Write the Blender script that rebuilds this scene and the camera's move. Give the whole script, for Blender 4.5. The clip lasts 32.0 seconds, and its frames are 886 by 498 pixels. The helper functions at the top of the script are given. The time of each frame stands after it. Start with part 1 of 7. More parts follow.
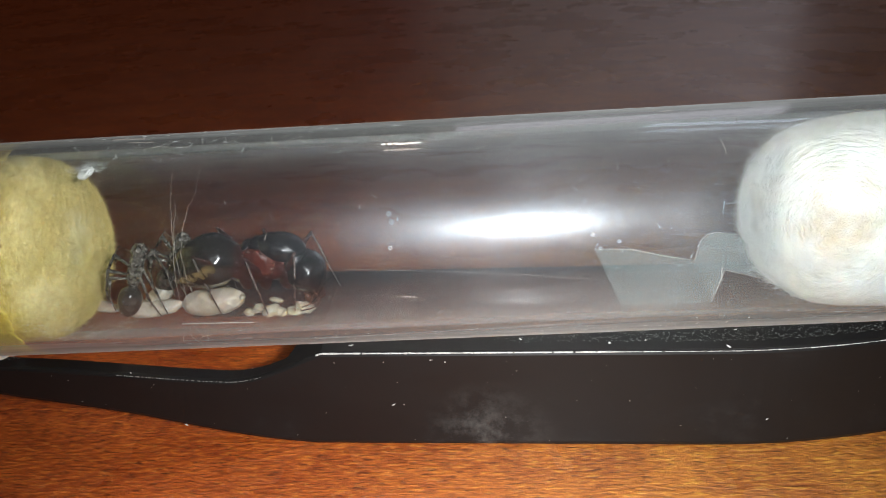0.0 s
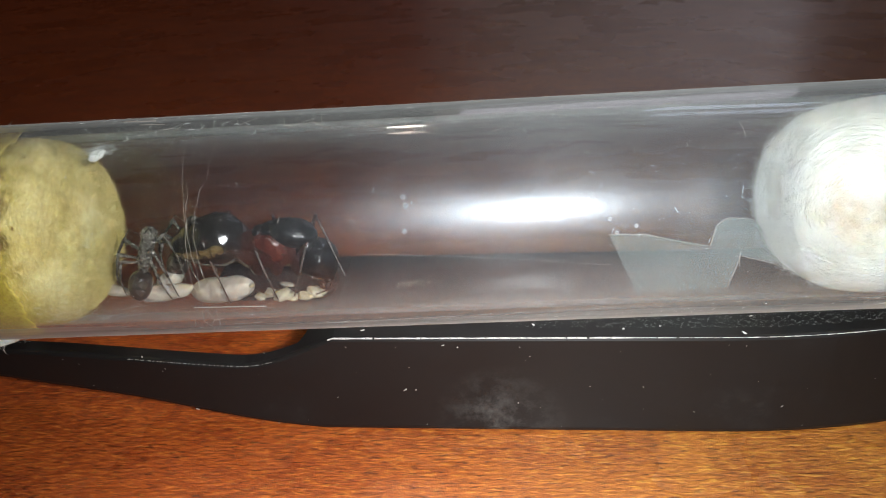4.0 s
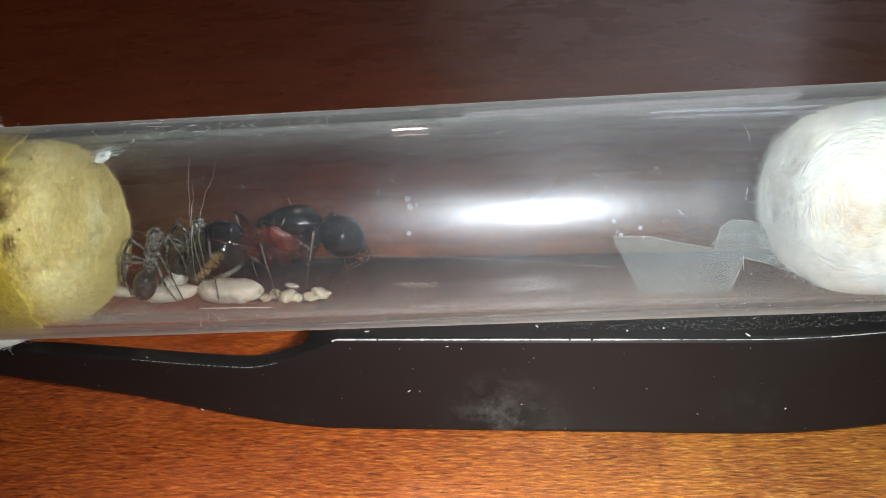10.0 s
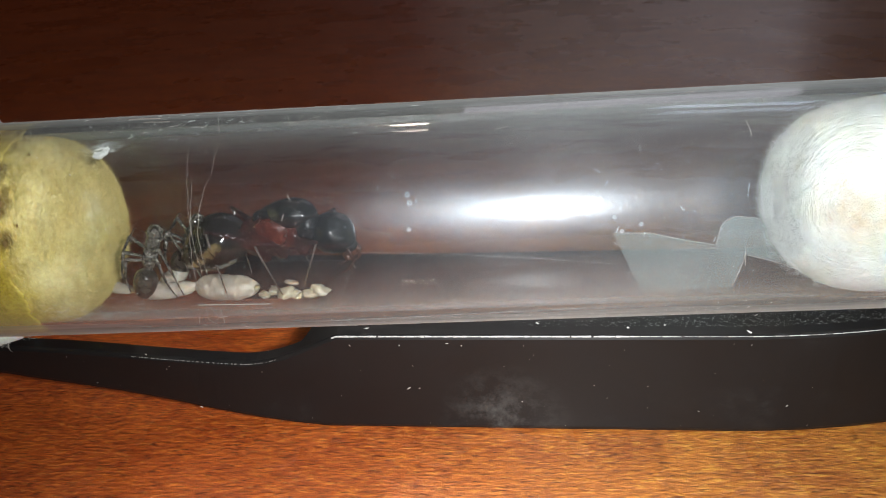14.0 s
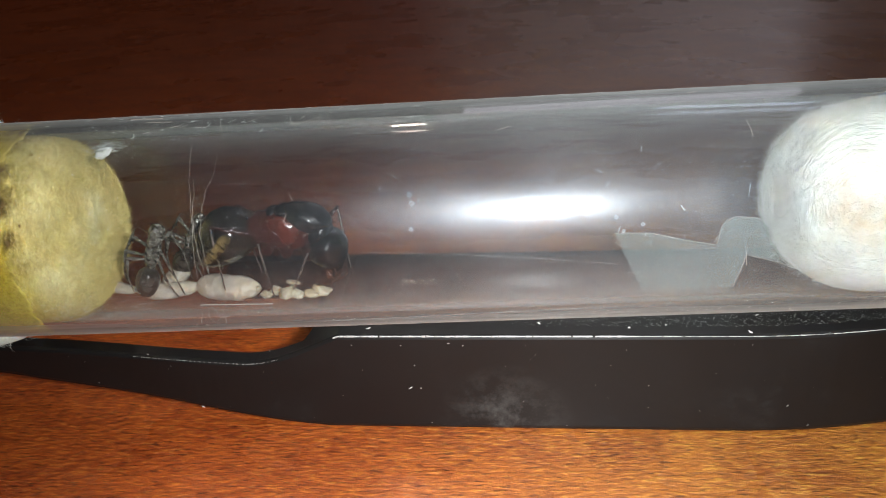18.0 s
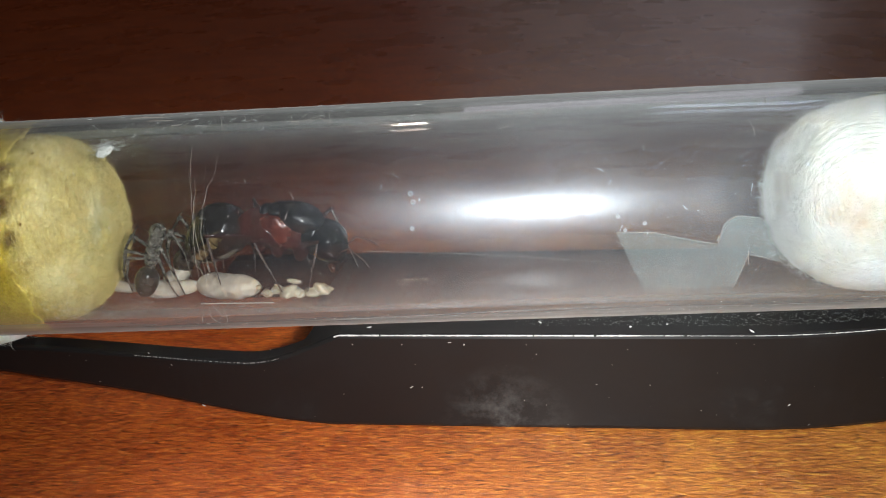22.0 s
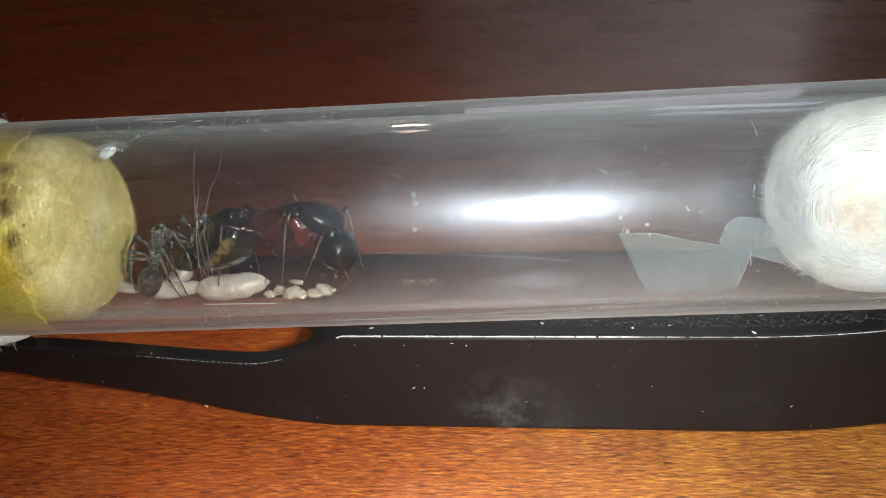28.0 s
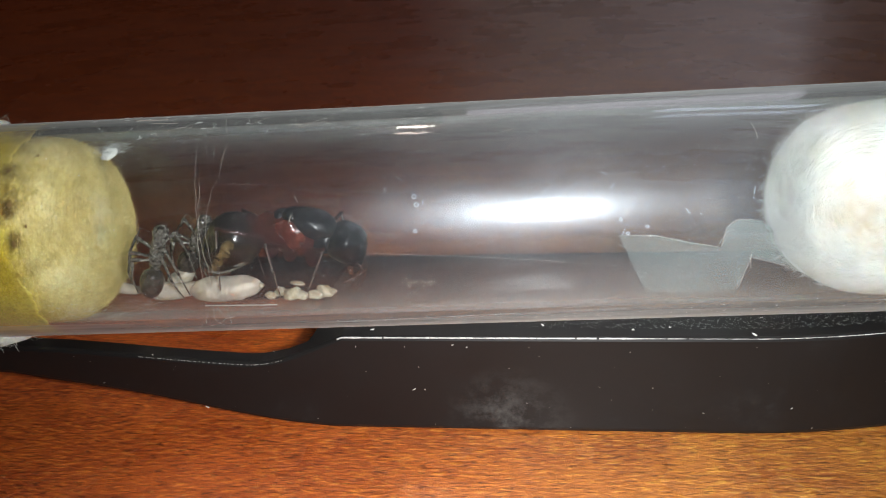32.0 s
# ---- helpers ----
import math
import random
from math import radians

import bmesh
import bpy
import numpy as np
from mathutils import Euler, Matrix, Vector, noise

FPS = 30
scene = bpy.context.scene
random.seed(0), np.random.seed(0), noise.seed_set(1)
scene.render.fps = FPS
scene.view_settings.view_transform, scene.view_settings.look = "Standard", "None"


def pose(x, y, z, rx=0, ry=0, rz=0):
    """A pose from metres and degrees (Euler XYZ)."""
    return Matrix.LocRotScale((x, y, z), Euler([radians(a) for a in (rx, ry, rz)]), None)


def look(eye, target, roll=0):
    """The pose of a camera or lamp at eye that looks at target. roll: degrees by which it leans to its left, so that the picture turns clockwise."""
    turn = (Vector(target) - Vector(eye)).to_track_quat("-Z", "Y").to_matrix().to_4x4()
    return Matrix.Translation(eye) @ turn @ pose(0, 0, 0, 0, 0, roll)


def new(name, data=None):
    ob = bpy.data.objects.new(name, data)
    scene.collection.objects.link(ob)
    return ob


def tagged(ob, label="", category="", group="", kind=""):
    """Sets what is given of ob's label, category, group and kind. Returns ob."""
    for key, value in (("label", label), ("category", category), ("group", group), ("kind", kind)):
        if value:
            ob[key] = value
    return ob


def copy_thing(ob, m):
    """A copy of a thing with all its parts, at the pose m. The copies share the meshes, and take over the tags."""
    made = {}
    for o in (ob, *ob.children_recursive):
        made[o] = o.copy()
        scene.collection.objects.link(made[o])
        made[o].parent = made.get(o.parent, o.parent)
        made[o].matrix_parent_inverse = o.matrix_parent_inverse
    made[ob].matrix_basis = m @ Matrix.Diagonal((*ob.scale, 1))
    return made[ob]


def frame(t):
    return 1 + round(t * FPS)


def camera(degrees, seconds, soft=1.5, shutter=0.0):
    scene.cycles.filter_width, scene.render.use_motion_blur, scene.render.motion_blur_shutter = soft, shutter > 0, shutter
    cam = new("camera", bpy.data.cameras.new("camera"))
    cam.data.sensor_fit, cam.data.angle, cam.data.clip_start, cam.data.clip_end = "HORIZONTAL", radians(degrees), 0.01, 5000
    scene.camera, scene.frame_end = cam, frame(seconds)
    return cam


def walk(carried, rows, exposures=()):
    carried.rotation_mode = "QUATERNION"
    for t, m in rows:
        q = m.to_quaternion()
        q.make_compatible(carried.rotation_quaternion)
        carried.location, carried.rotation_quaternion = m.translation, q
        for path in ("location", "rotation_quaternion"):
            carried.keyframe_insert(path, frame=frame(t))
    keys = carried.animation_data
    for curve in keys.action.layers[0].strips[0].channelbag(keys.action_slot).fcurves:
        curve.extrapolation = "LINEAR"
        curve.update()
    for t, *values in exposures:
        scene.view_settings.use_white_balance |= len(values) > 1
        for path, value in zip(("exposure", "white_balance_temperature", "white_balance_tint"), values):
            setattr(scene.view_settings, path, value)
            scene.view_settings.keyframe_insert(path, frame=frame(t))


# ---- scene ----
# Lens and path of the hand-held camera.
cam = camera(66, 32.0, soft=1.0)
cam.data.dof.use_dof, cam.data.dof.focus_distance, cam.data.dof.aperture_fstop = True, 0.049, 150.0
PATH = [
    (0, pose(0.00101, -0.05112, 0.02416, 63.008, 3.568, 1.182)),
    (0.5, pose(0.00099, -0.05067, 0.02414, 62.397, 3.596, 1.151)),
    (1, pose(0.00085, -0.05050, 0.02391, 62.043, 3.582, 1.249)),
    (1.5, pose(0.00070, -0.05063, 0.02375, 61.958, 3.550, 1.312)),
    (2, pose(0.00053, -0.05084, 0.02358, 62.251, 3.586, 1.461)),
    (2.5, pose(0.00030, -0.05080, 0.02380, 61.936, 3.550, 1.410)),
    (3, pose(0.00046, -0.05060, 0.02356, 61.790, 3.601, 1.562)),
    (3.5, pose(0.00033, -0.05080, 0.02368, 62.020, 3.552, 1.589)),
    (5.5, pose(0.00024, -0.05085, 0.02375, 62.042, 3.552, 1.708)),
    (6, pose(0.00024, -0.05089, 0.02373, 62.089, 3.553, 1.718)),
    (6.5, pose(0.00024, -0.05102, 0.02378, 62.259, 3.577, 1.758)),
    (7, pose(0.00025, -0.05112, 0.02370, 62.421, 3.565, 1.864)),
    (7.5, pose(0.00025, -0.05107, 0.02378, 62.329, 3.579, 1.898)),
    (8, pose(0.00013, -0.05104, 0.02371, 62.261, 3.510, 1.802)),
    (8.5, pose(0.00011, -0.05093, 0.02385, 62.049, 3.510, 1.774)),
    (9, pose(0.00009, -0.05093, 0.02387, 62.032, 3.508, 1.771)),
    (9.5, pose(0.00015, -0.05104, 0.02380, 62.276, 3.523, 1.863)),
    (10, pose(0.00016, -0.05099, 0.02382, 62.180, 3.546, 1.860)),
    (10.5, pose(0.00018, -0.05095, 0.02367, 62.177, 3.562, 1.868)),
    (11, pose(0.00007, -0.05077, 0.02372, 61.856, 3.533, 1.776)),
    (11.5, pose(0.00019, -0.05091, 0.02364, 62.104, 3.555, 1.880)),
    (12, pose(0.00011, -0.05090, 0.02379, 62.016, 3.517, 1.839)),
    (12.5, pose(0.00011, -0.05092, 0.02377, 62.060, 3.525, 1.843)),
    (13, pose(0.00016, -0.05084, 0.02369, 61.995, 3.563, 1.874)),
    (13.5, pose(0.00012, -0.05082, 0.02353, 62.008, 3.543, 1.836)),
    (14, pose(0.00018, -0.05080, 0.02359, 62.006, 3.550, 1.901)),
    (14.5, pose(0.00010, -0.05088, 0.02383, 61.983, 3.555, 1.861)),
    (16.5, pose(0.00001, -0.05080, 0.02363, 61.891, 3.532, 1.806)),
    (17, pose(0.00002, -0.05086, 0.02371, 61.964, 3.505, 1.852)),
    (17.5, pose(0.00011, -0.05094, 0.02358, 62.138, 3.523, 1.944)),
    (18, pose(-0.00000, -0.05090, 0.02365, 62.008, 3.521, 1.849)),
    (18.5, pose(0.00007, -0.05068, 0.02351, 61.787, 3.519, 1.906)),
    (19, pose(-0.00000, -0.05064, 0.02361, 61.677, 3.504, 1.860)),
    (19.5, pose(0.00001, -0.05080, 0.02371, 61.902, 3.458, 1.933)),
    (20, pose(0.00000, -0.05088, 0.02367, 62.044, 3.503, 1.933)),
    (20.5, pose(-0.00000, -0.05088, 0.02359, 62.043, 3.510, 1.899)),
    (21, pose(0.00006, -0.05059, 0.02347, 61.693, 3.526, 1.902)),
    (21.5, pose(-0.00001, -0.05063, 0.02366, 61.648, 3.526, 1.905)),
    (22, pose(-0.00007, -0.05084, 0.02362, 61.927, 3.487, 1.906)),
    (22.5, pose(0.00001, -0.05073, 0.02370, 61.799, 3.535, 2.002)),
    (23, pose(0.00001, -0.05078, 0.02358, 61.915, 3.509, 2.028)),
    (23.5, pose(-0.00004, -0.05078, 0.02356, 61.872, 3.505, 1.974)),
    (24, pose(-0.00004, -0.05073, 0.02360, 61.817, 3.497, 1.979)),
    (24.5, pose(-0.00006, -0.05081, 0.02363, 61.901, 3.530, 1.966)),
    (25, pose(-0.00003, -0.05091, 0.02359, 62.087, 3.510, 2.040)),
    (25.5, pose(-0.00007, -0.05074, 0.02366, 61.779, 3.476, 1.963)),
    (27.5, pose(-0.00004, -0.05098, 0.02372, 62.139, 3.472, 2.150)),
    (28, pose(-0.00016, -0.05094, 0.02363, 62.063, 3.477, 2.025)),
    (28.5, pose(-0.00009, -0.05089, 0.02362, 62.051, 3.515, 2.085)),
    (29, pose(-0.00013, -0.05095, 0.02377, 62.046, 3.482, 2.080)),
    (29.5, pose(-0.00013, -0.05105, 0.02373, 62.196, 3.514, 2.080)),
    (30, pose(-0.00016, -0.05106, 0.02377, 62.169, 3.495, 2.078)),
    (30.5, pose(-0.00017, -0.05085, 0.02370, 61.925, 3.440, 2.040)),
    (31, pose(-0.00010, -0.05086, 0.02362, 61.977, 3.488, 2.108)),
    (31.5, pose(-0.00007, -0.05092, 0.02368, 62.069, 3.500, 2.155)),
    (32, pose(-0.00008, -0.05097, 0.02372, 62.135, 3.487, 2.172)),
]
walk(cam, PATH, exposures=[(0, 0.0), (32.0, 0.0)])

# ---- light: the torch beside the lens, a dim room lamp, the window's cool daylight ----
torch = new("torch", bpy.data.lights.new("torch", "AREA"))
torch.data.shape, torch.data.size, torch.data.energy = "DISK", 0.0045, 0.0385
torch.data.color = (0.97, 1.0, 1.01)
torch.data.spread = radians(125)
torch.matrix_world = look((0.0085, -0.0516, 0.0247), (0.006, 0.0, -0.006))

room_lamp = new("room_lamp", bpy.data.lights.new("room_lamp", "POINT"))
room_lamp.data.shadow_soft_size, room_lamp.data.energy, room_lamp.data.color = 0.05, 5.6, (1.0, 0.78, 0.64)
room_lamp.matrix_world = pose(-0.17, 0.93, 1.4)

window_light = new("window_light", bpy.data.lights.new("window_light", "AREA"))
window_light.data.shape, window_light.data.size, window_light.data.size_y = "RECTANGLE", 0.78, 0.9
window_light.data.energy, window_light.data.color = 1.0, (0.93, 0.9, 1.0)
window_light.matrix_world = look((0.36, 1.56, 0.5), (0.2, 0.0, 0.0))

side_lamp = new("side_lamp", bpy.data.lights.new("side_lamp", "AREA"))
side_lamp.data.shape, side_lamp.data.size, side_lamp.data.size_y = "RECTANGLE", 0.4, 0.16
side_lamp.data.energy, side_lamp.data.color = 0.7, (0.75, 0.82, 1.0)
side_lamp.matrix_world = look((0.65, 1.13, 1.36), (0.0, 0.0, 0.0))

world = bpy.data.worlds.new("world")
scene.world = world
world.use_nodes = True
world.node_tree.nodes["Background"].inputs[0].default_value = (0.02, 0.018, 0.018, 1)
world.node_tree.nodes["Background"].inputs[1].default_value = 0.3


# ---- materials ----
def mat(name, color, rough=0.5, metal=0.0, coat=0.0, coat_rough=0.1, sss=0.0, spec=0.5):
    m = bpy.data.materials.new(name)
    m.use_nodes = True
    b = m.node_tree.nodes["Principled BSDF"]
    b.inputs["Base Color"].default_value = (*color, 1)
    b.inputs["Roughness"].default_value = rough
    b.inputs["Metallic"].default_value = metal
    b.inputs["Coat Weight"].default_value = coat
    b.inputs["Coat Roughness"].default_value = coat_rough
    b.inputs["Specular IOR Level"].default_value = spec
    if sss:
        b.inputs["Subsurface Weight"].default_value = sss
        b.inputs["Subsurface Radius"].default_value = (1.0, 0.7, 0.4)
        b.inputs["Subsurface Scale"].default_value = 0.0008
    return m


def node(m, kind, **values):
    n = m.node_tree.nodes.new(kind)
    for key, value in values.items():
        n.inputs[key].default_value = value
    return n


def link(m, a, b):
    m.node_tree.links.new(a, b)


def coords(m, scale, turn=0.0):
    """Object coordinates turned about z, then stretched by scale (periods per metre)."""
    tc = node(m, "ShaderNodeTexCoord")
    rt = node(m, "ShaderNodeMapping")
    rt.inputs["Rotation"].default_value = (0, 0, radians(turn))
    mp = node(m, "ShaderNodeMapping")
    mp.inputs["Scale"].default_value = scale
    link(m, tc.outputs["Object"], rt.inputs["Vector"])
    link(m, rt.outputs["Vector"], mp.inputs["Vector"])
    return mp.outputs["Vector"]


def noise_tex(m, scale, detail=4.0, rough=0.55, distortion=0.0, turn=0.0):
    n = node(m, "ShaderNodeTexNoise", Scale=1.0, Detail=detail, Roughness=rough, Distortion=distortion)
    link(m, coords(m, scale, turn), n.inputs["Vector"])
    return n.outputs["Fac"]


def ramp(m, fac, stops):
    r = node(m, "ShaderNodeValToRGB")
    while len(r.color_ramp.elements) < len(stops):
        r.color_ramp.elements.new(0.5)
    for e, (pos, col) in zip(r.color_ramp.elements, stops):
        e.position, e.color = pos, (*col, 1)
    link(m, fac, r.inputs["Fac"])
    return r.outputs["Color"]


def mix(m, fac, a, b, blend="MIX"):
    n = m.node_tree.nodes.new("ShaderNodeMix")
    n.data_type, n.blend_type = "RGBA", blend
    for sock, value in ((n.inputs[0], fac), (n.inputs[6], a), (n.inputs[7], b)):
        if isinstance(value, (int, float)):
            sock.default_value = value
        elif isinstance(value, tuple):
            sock.default_value = (*value, 1)
        else:
            link(m, value, sock)
    return n.outputs[2]


def bump(m, fac, strength, distance):
    n = node(m, "ShaderNodeBump", Strength=strength, Distance=distance)
    link(m, fac, n.inputs["Height"])
    return n.outputs["Normal"]


def bsdf(m):
    return m.node_tree.nodes["Principled BSDF"]


def wood_material():
    m = mat("lacquered_wood", (0.3, 0.1, 0.03), 0.38, coat=0.9, coat_rough=0.12)
    broad = noise_tex(m, (14, 60, 30), 3, 0.5, 0.4)
    streak = noise_tex(m, (800, 3800, 900), 7, 0.7, 0.12, 2)
    pore = noise_tex(m, (800, 4600, 900), 3, 0.6, 0.1, 2)
    glow = noise_tex(m, (1500, 4600, 900), 4, 0.7, 0.1, 2)
    patch = noise_tex(m, (90, 200, 60), 3, 0.55)
    base = ramp(m, streak, [(0.36, (0.09, 0.012, 0.002)), (0.45, (0.33, 0.068, 0.008)), (0.55, (0.58, 0.165, 0.019)), (0.65, (0.95, 0.45, 0.068))])
    base = mix(m, 0.2, base, ramp(m, broad, [(0.3, (0.22, 0.032, 0.004)), (0.7, (0.50, 0.125, 0.016))]))
    base = mix(m, 0.33, base, ramp(m, patch, [(0.36, (0.26, 0.042, 0.006)), (0.64, (0.70, 0.21, 0.03))]))
    # redder at low x, passing into yellower at high x
    tc = node(m, "ShaderNodeTexCoord")
    axis = node(m, "ShaderNodeSeparateXYZ")
    link(m, tc.outputs["Object"], axis.inputs[0])
    x_tint = node(m, "ShaderNodeMapRange")
    x_tint.interpolation_type = "SMOOTHSTEP"
    x_tint.inputs["From Min"].default_value, x_tint.inputs["From Max"].default_value = -0.028, 0.028
    link(m, axis.outputs["X"], x_tint.inputs["Value"])
    base = mix(m, 1.0, base, mix(m, x_tint.outputs["Result"], (1.05, 0.73, 0.68), (0.88, 1.14, 1.18)), "MULTIPLY")
    dark = ramp(m, pore, [(0.33, (0.22, 0.14, 0.11)), (0.45, (1, 1, 1))])
    base = mix(m, 0.85, base, dark, "MULTIPLY")
    base = mix(m, ramp(m, glow, [(0.56, (0, 0, 0)), (0.70, (0.32,) * 3)]), base, (0.86, 0.46, 0.10))
    link(m, base, bsdf(m).inputs["Base Color"])
    link(m, bump(m, streak, 0.8, 0.0003), bsdf(m).inputs["Normal"])
    smear = noise_tex(m, (40, 40, 40), 3)
    link(m, ramp(m, smear, [(0.35, (0.24,) * 3), (0.7, (0.36,) * 3)]), bsdf(m).inputs["Coat Roughness"])
    return m


def plastic_material():
    m = mat("black_plastic", (0.02, 0.018, 0.018), 0.45, spec=0.36)
    smear = noise_tex(m, (90, 160, 160), 5, 0.6, 0.3)
    fine = noise_tex(m, (2500, 2500, 2500), 2)
    dust = noise_tex(m, (900, 1300, 1300), 4, 0.7)
    fac = mix(m, 1.0, ramp(m, smear, [(0.58, (0, 0, 0)), (0.8, (0.4, 0.4, 0.4))]), ramp(m, dust, [(0.45, (0, 0, 0)), (0.7, (1, 1, 1))]), "MULTIPLY")
    base = mix(m, fac, (0.0095, 0.0085, 0.0082), (0.06, 0.06, 0.058))
    tc = node(m, "ShaderNodeTexCoord")
    off = node(m, "ShaderNodeVectorMath")
    off.operation = "DISTANCE"
    off.inputs[1].default_value = (-0.0045, -0.005, 0.0008)
    link(m, tc.outputs["Object"], off.inputs[0])
    near = node(m, "ShaderNodeMapRange")
    near.inputs["From Min"].default_value, near.inputs["From Max"].default_value = 0.0062, 0.0
    link(m, off.outputs["Value"], near.inputs["Value"])
    scuff = mix(m, 1.0, near.outputs["Result"], ramp(m, noise_tex(m, (560, 620, 620), 6, 0.75), [(0.44, (0, 0, 0)), (0.75, (0.42,) * 3)]), "MULTIPLY")
    link(m, mix(m, scuff, base, (0.2, 0.2, 0.19)), bsdf(m).inputs["Base Color"])
    link(m, ramp(m, smear, [(0.3, (0.38,) * 3), (0.7, (0.55,) * 3)]), bsdf(m).inputs["Roughness"])
    link(m, bump(m, fine, 0.12, 0.00005), bsdf(m).inputs["Normal"])
    return m


def tube_material():
    """Clear glass with a thin veil of dust, fine wear that scatters a little light, and painted haze."""
    m = bpy.data.materials.new("clear_tube")
    m.use_nodes = True
    nt = m.node_tree
    out = nt.nodes["Material Output"]
    nt.nodes.remove(nt.nodes["Principled BSDF"])
    glass = node(m, "ShaderNodeBsdfGlass", Roughness=0.0, IOR=1.47, Color=(0.838, 0.842, 0.848, 1))
    veil = node(m, "ShaderNodeBsdfDiffuse", Color=(0.70, 0.70, 0.72, 1))
    streak = noise_tex(m, (50, 800, 800), 4, 0.6, 0.2)
    specks = noise_tex(m, (1700, 1700, 1700), 3, 0.6)
    cloud = noise_tex(m, (110, 160, 160), 3, 0.5)
    amount = mix(m, 0.5, ramp(m, streak, [(0.4, (0.0003,) * 3), (0.75, (0.006,) * 3)]), ramp(m, cloud, [(0.3, (0.0004,) * 3), (0.75, (0.003,) * 3)]))
    amount = mix(m, 1.0, amount, ramp(m, specks, [(0.66, (0, 0, 0)), (0.8, (0.05,) * 3)]), "ADD")

    # pale glare haze painted into the glass, thickening towards the white plug
    where = node(m, "ShaderNodeTexCoord")
    axis = node(m, "ShaderNodeSeparateXYZ")
    link(m, where.outputs["Object"], axis.inputs[0])
    glare_haze = node(m, "ShaderNodeMapRange")
    glare_haze.interpolation_type = "SMOOTHSTEP"
    glare_haze.inputs["From Min"].default_value, glare_haze.inputs["From Max"].default_value = -0.018, 0.012
    glare_haze.inputs["To Min"].default_value, glare_haze.inputs["To Max"].default_value = 0.0, 1.0
    link(m, axis.outputs["X"], glare_haze.inputs["Value"])
    film = mix(m, 1.0, glare_haze.outputs["Result"], ramp(m, cloud, [(0.25, (0.008,) * 3), (0.8, (0.023,) * 3)]), "MULTIPLY")
    amount = mix(m, 1.0, amount, film, "ADD")

    def blend(fac, a, b):
        n = nt.nodes.new("ShaderNodeMixShader")
        if isinstance(fac, float):
            n.inputs[0].default_value = fac
        else:
            link(m, fac, n.inputs[0])
        link(m, a.outputs[0], n.inputs[1])
        link(m, b.outputs[0], n.inputs[2])
        return n
    # fine wear: a sharp and a broad sheen; pale edge haze painted in by view angle
    sharp = node(m, "ShaderNodeBsdfAnisotropic", Roughness=0.105, Color=(0.86, 0.94, 1.0, 1))
    broad = node(m, "ShaderNodeBsdfAnisotropic", Roughness=0.23, Color=(0.84, 0.93, 1.0, 1))
    glow = node(m, "ShaderNodeBsdfAnisotropic", Roughness=0.42, Color=(0.80, 0.91, 1.0, 1))
    edge_haze = node(m, "ShaderNodeBsdfAnisotropic", Roughness=0.78, Color=(0.88, 0.93, 0.92, 1))
    ripple = bump(m, mix(m, 0.5, noise_tex(m, (420, 1100, 1100), 5, 0.75), specks), 0.4, 0.00012)
    for n in (sharp, broad, glow, edge_haze):
        link(m, ripple, n.inputs["Normal"])
    edge = node(m, "ShaderNodeLayerWeight", Blend=0.5)
    power = node(m, "ShaderNodeMath")
    power.operation = "POWER"
    power.inputs[1].default_value = 3.0
    link(m, edge.outputs["Facing"], power.inputs[0])
    scaled = node(m, "ShaderNodeMath")
    scaled.operation = "MULTIPLY"
    link(m, power.outputs[0], scaled.inputs[0])
    link(m, ramp(m, streak, [(0.3, (0.55,) * 3), (0.7, (1.0,) * 3)]), scaled.inputs[1])
    body = blend(ramp(m, specks, [(0.3, (0.0012,) * 3), (0.7, (0.0055,) * 3)]), glass, sharp)
    body = blend(ramp(m, cloud, [(0.25, (0.002,) * 3), (0.75, (0.0085,) * 3)]), body, broad)
    body = blend(ramp(m, cloud, [(0.3, (0.005,) * 3), (0.7, (0.017,) * 3)]), body, glow)
    body = blend(scaled.outputs[0], body, edge_haze)
    body = blend(amount, body, veil)
    link(m, body.outputs[0], out.inputs["Surface"])
    return m


